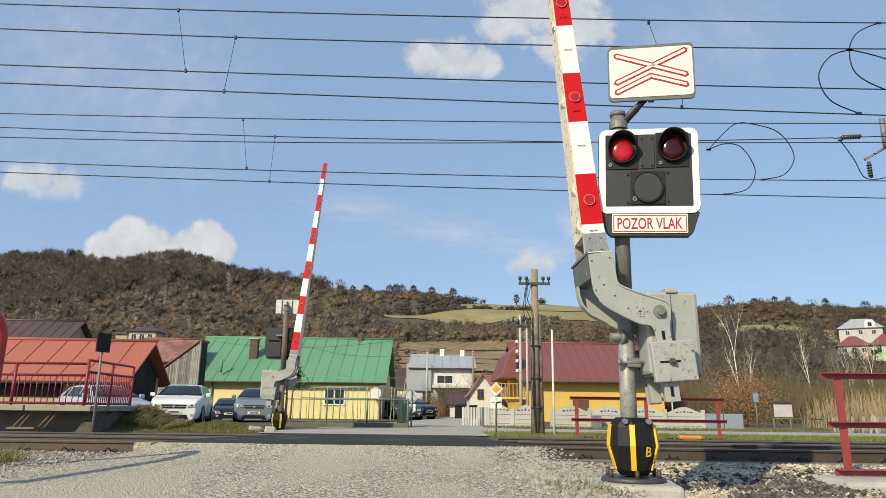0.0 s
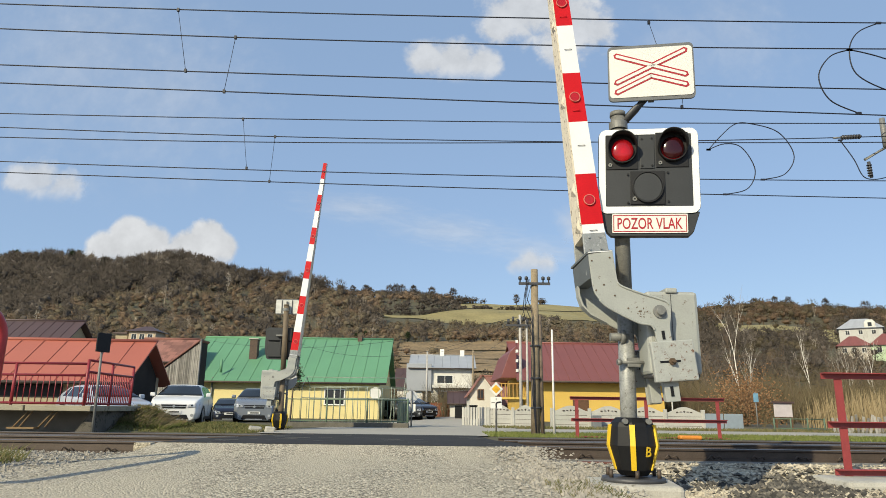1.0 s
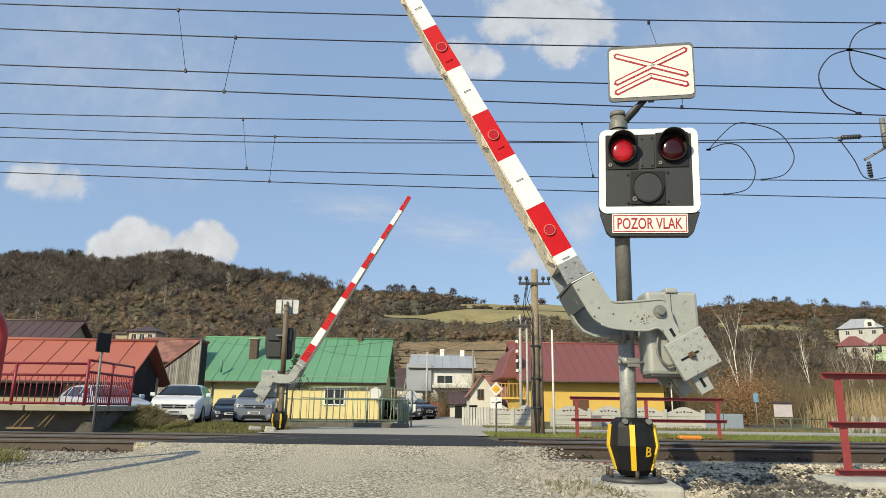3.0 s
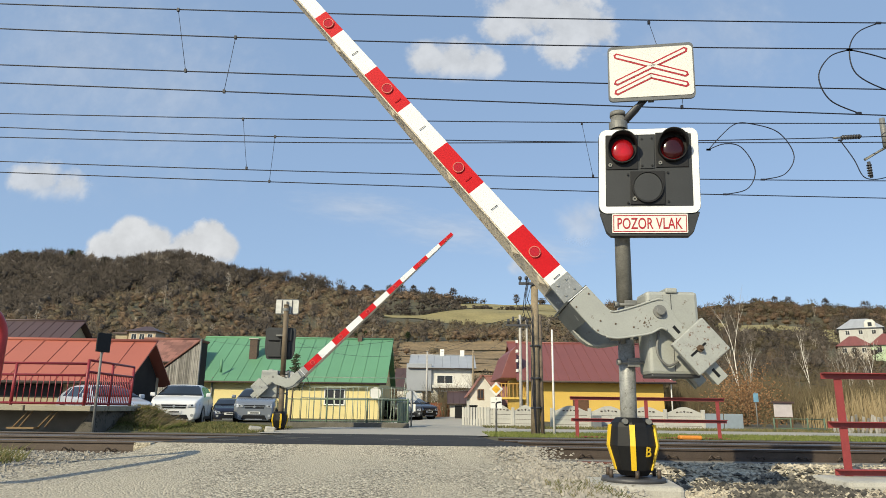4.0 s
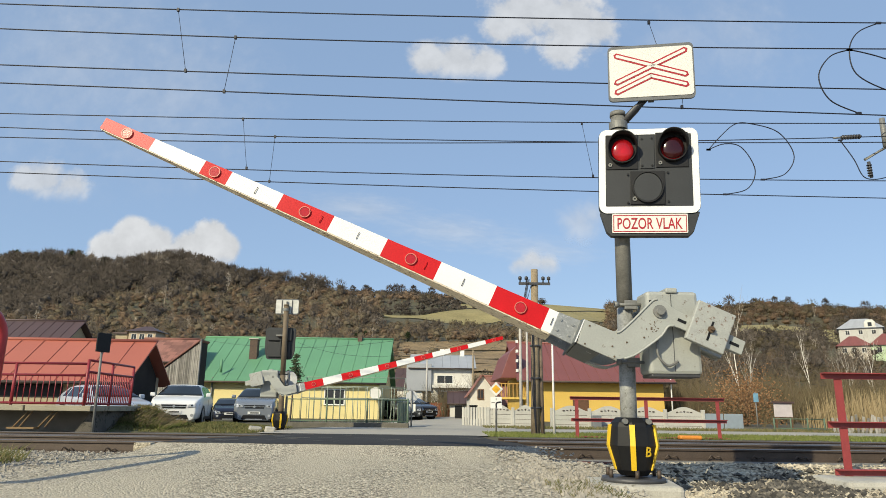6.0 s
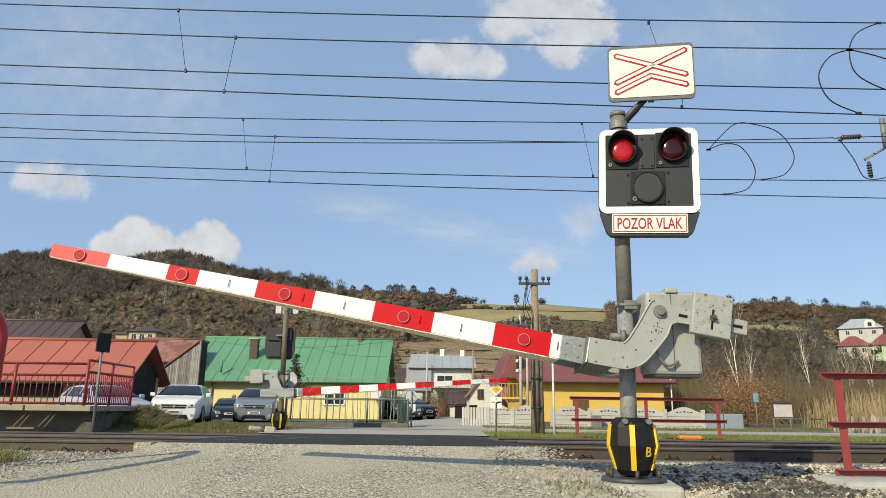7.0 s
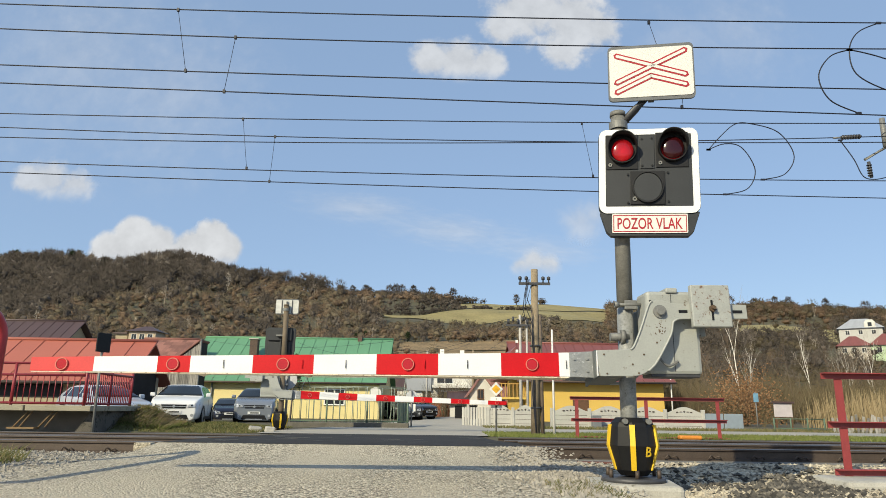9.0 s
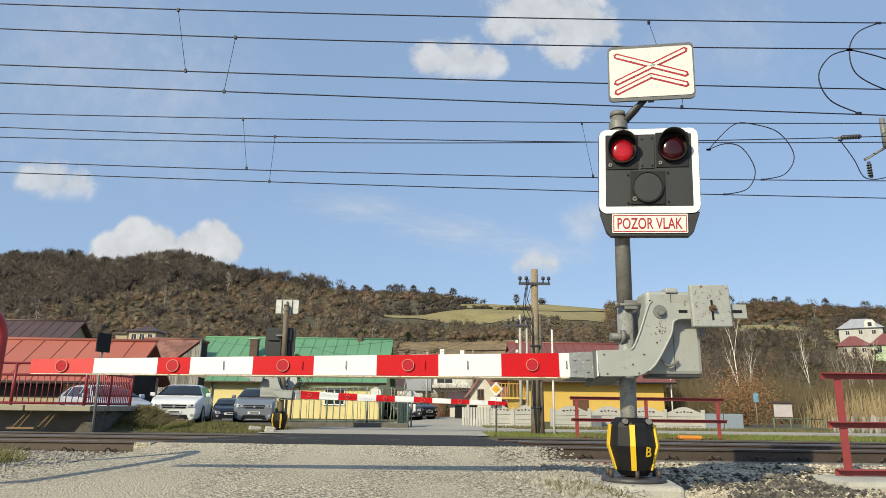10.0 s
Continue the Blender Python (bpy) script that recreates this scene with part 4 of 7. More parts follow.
steel_railing(Matrix.Translation((4.43, 7.9, 0)), [(0, 3.5, 1.13), (0.02, 3.5, 0.58), (0.04, 3.4, 0.06)], [0.20, 2.2, 3.4], 1.13, "dark red angle-steel railing by the track")
tagged(part("concrete_block", box(B(), 4.25, 8.5, 7.3, 8.1, -0.4, -0.02, 0.05), CONCRETE), "rough mossy concrete block under the railing", "concrete block")
steel_railing(Matrix.Translation((3.3, 17.5, 0)), [(0, 3.95, 1.02), (0.02, 3.98, 0.48), (0.1, 4.0, 0.04)], [0.17, 1.95, 3.78], 1.02, "red steel railing beyond the tracks", 0.08)
cap = thing("cable_marker", Matrix.Translation((6.2, 17.2, 0)), "orange-topped low cable marker by the railing", "marker")
part("cap", box(B(), -0.28, 0.28, -0.12, 0.12, 0.0, 0.10, 0.04), mat("orange_paint", (0.6, 0.22, 0.03), 0.6), cap)
part("foot", box(B(), -0.2, 0.2, -0.1, 0.1, -0.25, 0.0), CONCRETE, cap)
# the bent red pipe at the road's edge
TUBERED = mat("bright_red_pipe", (0.36, 0.026, 0.032), 0.4, vary=0.15)
hoop = thing("pipe_guard", Matrix.Translation((-4.84, 7.36, 0)), "bright red bent pipe guard beside the road", "guard rail")
part("pipe", tube(B(), [(0.0, 0, -0.1), (0.0, 0, 1.36)] + [(-0.03 * k / 7, -0.27 + 0.27 * math.cos(a), 1.36 + 0.27 * math.sin(a)) for k, a in enumerate(np.linspace(0.1, math.pi / 2, 8))] + [(-0.35, -3.6, 1.63)], 0.065, 14), TUBERED, hoop)
part("pipe", tube(B(), [(-0.33, -3.4, -0.1), (-0.33, -3.4, 1.6)], 0.065, 14), TUBERED, hoop)

# ---- platform with its railing ----
PLATFORM = mat("platform_concrete", (0.3, 0.27, 0.2), 0.9, vary=0.3, size=1.5, dirt=(0.12, 0.1, 0.06), dirt_amount=0.35, bump=0.4)
pf = thing("platform", Matrix.Translation((0, 16.3, 0)), "low concrete station platform with a stained edge", "platform")
for k in range(8):
    part("edge_slab", box(B(), -8.3 - 1.6 * (k + 1) + 0.02, -8.3 - 1.6 * k - 0.02, 0.0, 1.5, 0.5, 0.63, 0.015), PLATFORM, pf)
part("wall", box(B(), -21, -8.8, 0.95, 1.5, -0.12, 0.5), mat("shaded_platform_wall", (0.2, 0.18, 0.15), 0.95, vary=0.25, size=2), pf)
# this side faces away from the sun; its shade is mixed into the stained colour
part("end_wall", slab(B(), [(-8.9, -0.12), (-8.46, 0.5), (-8.42, 0.5), (-8.42, -0.12)], 0.35, 3.2), mat("shade_dark_concrete", (0.1, 0.09, 0.075), 0.95, vary=0.5, size=2.5, bump=0.5, dirt=(0.03, 0.028, 0.022), dirt_amount=0.5), pf, "stained end wall with its shade in the colour")
part("edge_slab", box(B(), -9.9, -8.32, 1.52, 3.2, 0.5, 0.63, 0.015), PLATFORM, pf)
for x in (-9.9, -9.3):
    bm = tube(tube(B(), [(x, 0.2, 0.48), (x - 0.25, 0.1, 0.12)], 0.02, 6), [(x + 0.1, 0.2, 0.48), (x - 0.1, 0.1, 0.12)], 0.02, 6)
    part("bracket", bm, mat("ochre_rust", (0.2, 0.13, 0.06), 0.8) if "ochre_rust" not in bpy.data.materials else bpy.data.materials["ochre_rust"], pf)
part("step", box(B(), -10.25, -9.6, 0.0, 0.22, 0.08, 0.12), bpy.data.materials["ochre_rust"], pf)


def bar_fence(at, ln, h, n, label):
    root = thing("railing", at, label, "railing", "platform railings")
    for z in (0.05, h - 0.28, h):
        part("rail", tube(B(), [(0, 0, z), (ln, 0, z)], 0.03, 8), FENCERED2, root)
    for x in np.linspace(0, ln, max(2, round(ln / 1.75) + 1)):
        part("post", tube(B(), [(x, 0, 0), (x, 0, h)], 0.035, 8), FENCERED2, root)
    first = None
    for x in np.linspace(0, ln, n + 2)[1:-1]:
        bm = tube(B(), [(0, 0, 0.05), (0, 0, h - 0.28)], 0.012, 6)
        if first is None:
            first = part("bar", bm, FENCERED2, root, "", Matrix.Translation((x, 0, 0)))
        else:
            bm.free()
            ob = new("bar", first.data)
            ob.parent, ob.matrix_basis = root, Matrix.Translation((x, 0, 0))
    return root


FENCERED2 = mat("red_railing_paint", (0.26, 0.025, 0.035), 0.45, vary=0.15)
bar_fence(Matrix.Translation((-15.7, 16.6, 0.63)), 7.05, 1.0, 46, "red barred platform railing")
bar_fence(Matrix.Translation((-8.56, 16.42, 0.63)) @ pose(0, 0, 0, 0, 0, 94), 2.9, 1.08, 24, "red barred railing at the platform's end")
sg = thing("platform_sign", Matrix.Translation((-8.1, 16.1, 0)), "thin post with a small dark sign seen edge-on", "sign")
part("post", tube(B(), [(0, 0, -0.1), (-0.03, 0, 2.0)], 0.03, 8), GALV, sg)
part("plate", box(B(), -0.2, 0.18, -0.02, 0.02, 1.88, 2.33, 0.01, pose(0, 0, 0, 0, 0, 66)), BLACK, sg)


# ---- houses ----
def plaster(name, col):
    return mat(name, col, 0.9, vary=0.1, size=0.8, grain=25, bump=0.25, dirt=tuple(c * 0.72 for c in col), dirt_amount=0.18)


def roof_plane(house, name, material, a, b, c, d, n, thick=0.05, seam=True, rows=1):
    """A sheet-metal or tiled slope from eave a-b to ridge d-c, in n strips with raised seams."""
    a, b, c, d = (Vector(p) for p in (a, b, c, d))
    nrm = (b - a).cross(d - a).normalized()
    if nrm.z < 0:
        nrm = -nrm
    g = 0.006
    for k in range(n):
        for q in range(rows):
            s0, s1, t0, t1 = k / n + g / n, (k + 1) / n - g / n, q / rows, (q + 1) / rows
            e0, e1, r0, r1 = a.lerp(b, s0), a.lerp(b, s1), d.lerp(c, s0), d.lerp(c, s1)
            ps = [e0.lerp(r0, t0), e1.lerp(r1, t0), e1.lerp(r1, t1), e0.lerp(r0, t1)]
            bm = B()
            lo, hi = [bm.verts.new(p - nrm * thick) for p in ps], [bm.verts.new(p + nrm * 0.001 * ((k + q) % 3)) for p in ps]
            bm.faces.new(hi)
            bm.faces.new(lo)
            for i in range(4):
                bm.faces.new((lo[i], lo[(i + 1) % 4], hi[(i + 1) % 4], hi[i]))
            part(name, bm, material, house)
    if seam:
        for k in range(n + 1):
            e, r = a.lerp(b, k / n), d.lerp(c, k / n)
            part("seam", tube(B(), [e + nrm * 0.012, r + nrm * 0.012], 0.018, 4), material, house)


def window(house, x, y, z, w, h, frame_mat, glass, name="window"):
    """A window in a wall that faces -y."""
    fr = part(name, B_frame(x, y, z, w, h), frame_mat, house, "framed window")
    part("pane", box(B(), x - w / 2, x + w / 2, y - 0.018, y - 0.004, z - h / 2, z + h / 2), glass, fr)
    part("sill", box(B(), x - w / 2 - 0.06, x + w / 2 + 0.06, y - 0.08, y + 0.0, z - h / 2 - 0.07, z - h / 2 - 0.03), frame_mat, fr)


def B_frame(x, y, z, w, h, t=0.07):
    bm = B()
    box(bm, x - w / 2 - t, x + w / 2 + t, y - 0.03, y + 0.05, z + h / 2, z + h / 2 + t)
    box(bm, x - w / 2 - t, x + w / 2 + t, y - 0.03, y + 0.05, z - h / 2 - t, z - h / 2)
    for s in (-1, 1):
        box(bm, x + s * (w / 2 + t / 2) - t / 2, x + s * (w / 2 + t / 2) + t / 2, y - 0.03, y + 0.05, z - h / 2, z + h / 2)
    box(bm, x - 0.025, x + 0.025, y - 0.02, y + 0.05, z - h / 2, z + h / 2)
    return bm


GLASS = mat("window_glass", (0.025, 0.028, 0.032), 0.08, vary=0.1, bump=0)
FRAMEWHITE = mat("white_frame", (0.75, 0.74, 0.7), 0.5, vary=0.06)
FRAMEBROWN = mat("brown_frame", (0.12, 0.06, 0.03), 0.6)
BRICK = mat("chimney_brick", (0.10, 0.068, 0.052), 0.9, vary=0.4, size=8)
SOFFIT = mat("dark_eave_wood", (0.07, 0.05, 0.04), 0.8)


def gable_house(m, w, dp, eave, ridge, wall, roof, name, label, strips=12, over=0.4, seam=True, along=True, rows=1, category="house"):
    """A house with its front towards -y and the ridge along x (or along y)."""
    h = thing(name, m, label, category, "houses of the village")
    t = 0.3
    if along:
        part("front_wall", box(B(), 0, w, 0, t, -0.5, eave), wall, h)
        part("back_wall", box(B(), 0, w, dp - t, dp, -0.5, eave), wall, h)
        for x in (0.002, w - t - 0.002):
            bm = B()
            o = [(t, -0.5), (dp - t, -0.5), (dp - t, eave), (dp / 2, ridge - 0.15), (t, eave)]
            a, b = [bm.verts.new((x, y, z)) for y, z in o], [bm.verts.new((x + t, y, z)) for y, z in o]
            bm.faces.new(a), bm.faces.new(b)
            for k in range(5):
                bm.faces.new((a[k], a[(k + 1) % 5], b[(k + 1) % 5], b[k]))
            part("gable_wall", bm, wall, h)
        ez = eave - over * (ridge - eave) / (dp / 2)
        roof_plane(h, "roof_panel", roof, (-over, -over, ez), (w + over, -over, ez), (w + over, dp / 2, ridge), (-over, dp / 2, ridge), strips, seam=seam, rows=rows)
        roof_plane(h, "roof_panel", roof, (-over, dp + over, ez), (w + over, dp + over, ez), (w + over, dp / 2, ridge), (-over, dp / 2, ridge), 1, seam=False)
        part("ridge_cap", tube(B(), [(-over, dp / 2, ridge + 0.02), (w + over, dp / 2, ridge + 0.02)], 0.08, 6), roof, h)
        part("gutter", tube(B(), [(-over, -over - 0.06, ez - 0.05), (w + over, -over - 0.06, ez - 0.05)], 0.06, 8), SOFFIT, h, "dark gutter")
    else:
        for y in (0, dp - t):
            part("gable_wall", slab(B(), [(0, -0.5), (w, -0.5), (w, eave), (w / 2, ridge - 0.12), (0, eave)], y, y + t), wall, h)
        for x in (0.002, w - t - 0.002):
            part("side_wall", box(B(), x, x + t, t, dp - t, -0.5, eave), wall, h)
        ez = eave - over * (ridge - eave) / (w / 2)
        roof_plane(h, "roof_panel", roof, (-over, dp + over, ez), (-over, -over, ez), (w / 2, -over, ridge), (w / 2, dp + over, ridge), strips, seam=seam, rows=rows)
        roof_plane(h, "roof_panel", roof, (w + over, -over, ez), (w + over, dp + over, ez), (w / 2, dp + over, ridge), (w / 2, -over, ridge), strips, seam=seam, rows=rows)
    return h


GREENROOF = mat("green_sheet_roof", (0.118, 0.275, 0.15), 0.5, vary=0.12, size=0.4, vary_each=0.25, bump=0.1, dirt=(0.145, 0.28, 0.17), dirt_amount=0.3)
YELLOWWALL = plaster("pale_yellow_plaster", (0.72, 0.61, 0.29))
g = gable_house(Matrix.Translation((-15.9, 42, 0)), 12.1, 9, 2.45, 5.3, YELLOWWALL, GREENROOF, "house", "yellow house under a green sheet-metal roof", 17, 0.45)
window(g, 9.35, 0.0, 1.3, 1.15, 0.85, FRAMEWHITE, GLASS)
window(g, 2.9, 0.0, 0.6, 0.8, 0.5, FRAMEBROWN, GLASS)
ch = part("chimney", box(B(), 3.35, 3.85, 1.9, 2.4, 3.2, 4.95, 0.01), BRICK, g, "brick chimney")
part("chimney_cap", box(B(), 3.28, 3.92, 1.83, 2.47, 4.95, 5.02), CONCRETE, ch)
part("chimney", box(B(), 10.1, 10.4, 4.2, 4.5, 4.9, 5.5), BRICK, g)
part("vent_pipe", tube(B(), [(2.2, 0.1, 2.7), (2.2, 0.1, 3.5)], 0.08, 8), GREENROOF, g)
part("downpipe", tube(B(), [(1.8, -0.1, 2.4), (1.75, -0.06, 0)], 0.06, 8), GALV, g)
dish = part("dish", cyl(B(), (11.9, -0.5, 1.55), (11.9, -0.42, 1.56), 0.36, 0.3, 24), FRAMEWHITE, g, "white satellite dish")
part("dish_arm", tube(B(), [(11.9, -0.4, 1.55), (11.9, 0.05, 1.3)], 0.03, 6), GALV, dish)

# yellow house with the dark red roof
REDROOF = mat("dark_red_sheet_roof", (0.2, 0.065, 0.055), 0.5, vary=0.12, size=0.5, vary_each=0.2, bump=0.1)
OCHRE = plaster("ochre_yellow_plaster", (0.64, 0.43, 0.10))
y2 = gable_house(Matrix.Translation((5.2, 42, 0)) @ pose(0, 0, 0, 0, 0, 1.5), 8.6, 9.0, 2.75, 5.2, OCHRE, REDROOF, "house", "ochre house under a dark red sheet roof", 15, 0.6)
window(y2, 3.4, 0.0, 0.75, 0.85, 1.0, FRAMEBROWN, FRAMEBROWN)
part("half_hip", slab(B(), [(-1.5, 2.6), (-0.5, 2.6), (-0.5, 4.6), (-0.9, 4.2)], 0.2, 7, 0.02), REDROOF, y2)
bal = part("balcony", box(B(), -1.6, 0.0, -0.3, 2.0, 1.3, 1.42), OCHRE, y2, "small yellow balcony with wooden rails")
for k in range(7):
    part("baluster", box(B(), -1.55 + k * 0.24, -1.49 + k * 0.24, -0.3, -0.26, 1.42, 2.2), mat("balcony_wood", (0.42, 0.24, 0.06), 0.7) if "balcony_wood" not in bpy.data.materials else bpy.data.materials["balcony_wood"], bal)
part("handrail", box(B(), -1.6, 0.0, -0.3, -0.24, 2.2, 2.27), bpy.data.materials["balcony_wood"], bal)

# red-roofed barn on the far side of the platform
ORANGEROOF = mat("orange_red_sheet_roof", (0.38, 0.115, 0.075), 0.5, vary=0.12, size=0.5, vary_each=0.3, bump=0.1)
BARNWALL = plaster("sandy_plaster", (0.4, 0.33, 0.22))
barn = gable_house(Matrix.Translation((-11.75, 26.0, 0)) @ pose(0, 0, 0, 0, 0, 3) @ Matrix.Translation((-13.1, 0, 0)), 12.6, 4.0, 1.84, 3.24, BARNWALL, ORANGEROOF, "barn", "low barn under an orange-red sheet roof", 15, 0.5, category="barn")
# near-black boards: the shade on the barn's gables is put into their colour
SHADEBOARDS = mat("shade_dark_boards", (0.022, 0.017, 0.014), 0.9, vary=0.5, size=2, bump=0.5)
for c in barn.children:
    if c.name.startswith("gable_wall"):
        c.data.materials[0] = SHADEBOARDS
# black strip in place of the shadow that the eave throws on the front
part("door_opening", box(B(), 4, 10.5, -0.02, 0.1, 0.9, 1.6), BLACK, barn, "black band standing for the eave's shadow")
BROWNROOF = mat("brown_sheet_roof", (0.075, 0.045, 0.042), 0.5, vary=0.15, size=0.6, vary_each=0.2)
gable_house(Matrix.Translation((-35.0, 44, 0)), 9.0, 7.5, 3.6, 6.45, BARNWALL, BROWNROOF, "house", "house under a dark brown sheet roof", 14, 0.5)
# weathered wooden shed with a tiled roof
BOARDS = mat("weathered_grey_boards", (0.25, 0.235, 0.21), 0.9, vary=0.45, size=3, vary_each=0.8, bump=0.4)
TILES = mat("faded_red_tiles", (0.24, 0.11, 0.085), 0.85, vary=0.35, size=1.5, vary_each=0.7)
gable_house(Matrix.Translation((-19.0, 41, 0)), 3.05, 5, 3.4, 4.85, BARNWALL, TILES, "outbuilding", "outbuilding under a faded red tiled roof", 14, 0.3, False, True, 7, "outbuilding")
shed = thing("shed", Matrix.Translation((-15.37, 37, 0)), "weathered grey wooden shed with a sloping roof", "shed")
# the same dark boards as backing, so the gaps between the boards read dark
part("wall", slab(B(), [(0, -0.2), (2.06, -0.2), (2.06, 4.10), (0, 2.48)], 0.0, 1.2), SHADEBOARDS, shed)
part("roof_sheet", slab(B(), [(-0.25, 2.30), (2.1, 4.16), (2.1, 4.24), (-0.25, 2.38)], -0.12, 1.4), TILES, shed)
part("corner_post", box(B(), 2.05, 2.14, -0.08, 0.06, -0.2, 4.25), BOARDS, shed)
for k in range(23):
    x = 0.01 + 2.02 * k / 23
    part("board", box(B(), x, x + 0.074, -0.035 - 0.008 * (k % 3), -0.002, -0.2, 2.44 + 1.62 * x / 2.06), BOARDS, shed)
# houses farther up the road
WHITEWALL = plaster("white_plaster", (0.62, 0.6, 0.55))
GREYROOF = mat("grey_blue_roof", (0.33, 0.345, 0.37), 0.6, vary=0.15, size=0.6, vary_each=0.2)
bh = gable_house(Matrix.Translation((-3.2, 76, 0)), 6.6, 9, 5.3, 6.9, WHITEWALL, GREYROOF, "house", "two-storey white house under a grey roof", 8, 0.5)
part("mansard", slab(B(), [(-0.7, 2.6), (2.1, 2.6), (2.1, 5.6), (-0.7, 5.6)], -0.35, -0.05, 0.03), GREYROOF, bh, "steep grey roof side")
for x, z, w, h in ((3.6, 3.9, 1.7, 0.8), (3.6, 1.9, 1.3, 1.1), (1.6, 1.9, 0.8, 1.0), (5.4, 1.9, 0.8, 1.0), (3.6, 0.2, 0.9, 0.5)):
    window(bh, x, 0.0, z, w, h, FRAMEBROWN if z < 3 else FRAMEWHITE, GLASS)
part("balcony", box(B(), 2.2, 6.6, -0.9, 0.0, 2.95, 3.25), WHITEWALL, bh)
part("chimney", box(B(), 3.0, 3.5, 4.2, 4.7, 6.6, 7.6), FRAMEWHITE, bh)
part("chimney", box(B(), 5.4, 5.9, 4.2, 4.7, 6.6, 7.5), FRAMEWHITE, bh)
sh = gable_house(Matrix.Translation((2.1, 50, 0)), 1.9, 6, 1.9, 3.2, WHITEWALL, TILES, "house", "small white house with a steep tiled roof", 8, 0.25, False, False, 5)
window(sh, 0.8, 0.0, 1.75, 0.35, 0.6, FRAMEBROWN, GLASS)
gable_house(Matrix.Translation((3.4, 52, 0)), 3.0, 6, 1.2, 3.3, plaster("worn_brick_plaster", (0.45, 0.28, 0.14)), TILES, "house", "small old house with a brown tiled roof", 8, 0.3, False, True, 5)
gable_house(Matrix.Translation((-5.5, 85, 0.5)), 5, 6, 3, 5.2, WHITEWALL, BROWNROOF, "house", "distant house with a brown roof", 6, 0.4)
gable_house(Matrix.Translation((0.8, 60, 0)), 1.6, 3, 1.3, 2.2, WHITEWALL, BROWNROOF, "outbuilding", "small outbuilding with a dark roof", 4, 0.25, category="outbuilding")
# houses on the hillside
def hip_house(m, w, dp, eave, ridge, wall, roof, label, strips=10, over=0.6):
    """A house with four roof slopes."""
    h = thing("house", m, label, "house", "houses of the village")
    part("wall", box(B(), 0, w, 0, dp, -2.5, eave), wall, h)
    x0, x1, y0, y1, c = -over, w + over, -over, dp + over, dp * 0.42
    a, b, d, e = (x0, y0, eave - 0.1), (x1, y0, eave - 0.1), (x1, y1, eave - 0.1), (x0, y1, eave - 0.1)
    p, q = (c, dp / 2, ridge), (w - c, dp / 2, ridge)
    roof_plane(h, "roof_panel", roof, a, b, q, p, strips, seam=False)
    roof_plane(h, "roof_panel", roof, d, e, p, q, 1, seam=False)
    roof_plane(h, "roof_panel", roof, e, a, p, p, 1, seam=False)
    roof_plane(h, "roof_panel", roof, b, d, q, q, 1, seam=False)
    for k in range(3):
        window(h, w * (0.2 + 0.3 * k), 0.0, eave - 1.3, 1.0, 1.2, FRAMEWHITE, GLASS)
    return h


hw = hip_house(Matrix.Translation((118.5, 199, 22.6)) @ pose(0, 0, 0, 0, 0, -32), 11.0, 8, 2.9, 6.0, plaster("shaded_white_plaster", (0.45, 0.44, 0.41)), GREYROOF, "white hillside house under a grey hipped roof")
part("dormer", slab(B(), [(6.6, 2.6), (9.4, 2.6), (9.4, 4.4), (8.8, 5.2), (7.2, 5.2), (6.6, 4.4)], -0.3, 3, 0.05), WHITEWALL, hw, "white dormer with a window")
part("dormer_window", box(B(), 7.5, 8.5, -0.34, -0.3, 3.2, 4.4), GLASS, hw)
hip_house(Matrix.Translation((107.0, 181, 15.4)) @ pose(0, 0, 0, 0, 0, -30), 7.5, 7, 3.2, 6.0, plaster("grey_plaster", (0.4, 0.36, 0.3)), REDROOF, "hillside house under a red hipped roof")
hip_house(Matrix.Translation((113.5, 177, 14.6)) @ pose(0, 0, 0, 0, 0, -30), 9, 7, 4.0, 7.2, plaster("pale_green_plaster", (0.4, 0.5, 0.33)), REDROOF, "pale green hillside house under a red roof")
lf = hip_house(Matrix.Translation((-65.5, 140, 13.9)), 5.6, 5, 1.9, 3.1, plaster("beige_plaster", (0.5, 0.4, 0.28)), BROWNROOF, "distant beige house with a dark roof")
part("wing", box(B(), -3.2, -0.7, 1.0, 4.0, -1, 1.3), BARNWALL, lf)
part("wing_roof", box(B(), -3.5, -0.6, 0.5, 4.5, 1.32, 1.6), BROWNROOF, lf)


plank = thing("plank_fence", Matrix.Translation((-3.2, 62, 0)), "red-brown plank fence up the road", "fence")
PLANK = mat("red_brown_planks", (0.22, 0.07, 0.035), 0.85, vary=0.3, vary_each=0.6)
for k in range(30):
    part("plank", box(B(), k * 0.16, k * 0.16 + 0.14, 0, 0.03, -0.1, 1.15 + 0.06 * (k % 3)), PLANK, plank)
# ---- fences of the far side ----
GREENPAINT = mat("green_fence_paint", (0.10, 0.15, 0.10), 0.6, vary=0.25)
wallm = tagged(part("low_wall", box(B(), -5.3, -1.1, 23.6, 23.9, -0.1, 0.17, 0.02), mat("dark_concrete", (0.12, 0.11, 0.09), 0.9, vary=0.3)), "low dark concrete wall under the fence", "wall", kind="structure")


def wire_fence(at, ln, h, n, label, diag=False):
    root = thing("fence", at, label, "fence", "green metal fences")
    for z in (0.12, h * 0.93):
        part("rail", tube(B(), [(0, 0, z), (ln, 0, z)], 0.018, 6), GREENPAINT, root)
    for x in np.linspace(0, ln, 4):
        part("post", tube(B(), [(x, 0, -0.15), (x, 0, h)], 0.03, 8), GREENPAINT, root)
    for x in np.linspace(0, ln, n):
        part("bar", tube(B(), [(x, 0, 0.05), (x, 0, h * 0.97)], 0.008, 5), GREENPAINT, root)
    return root


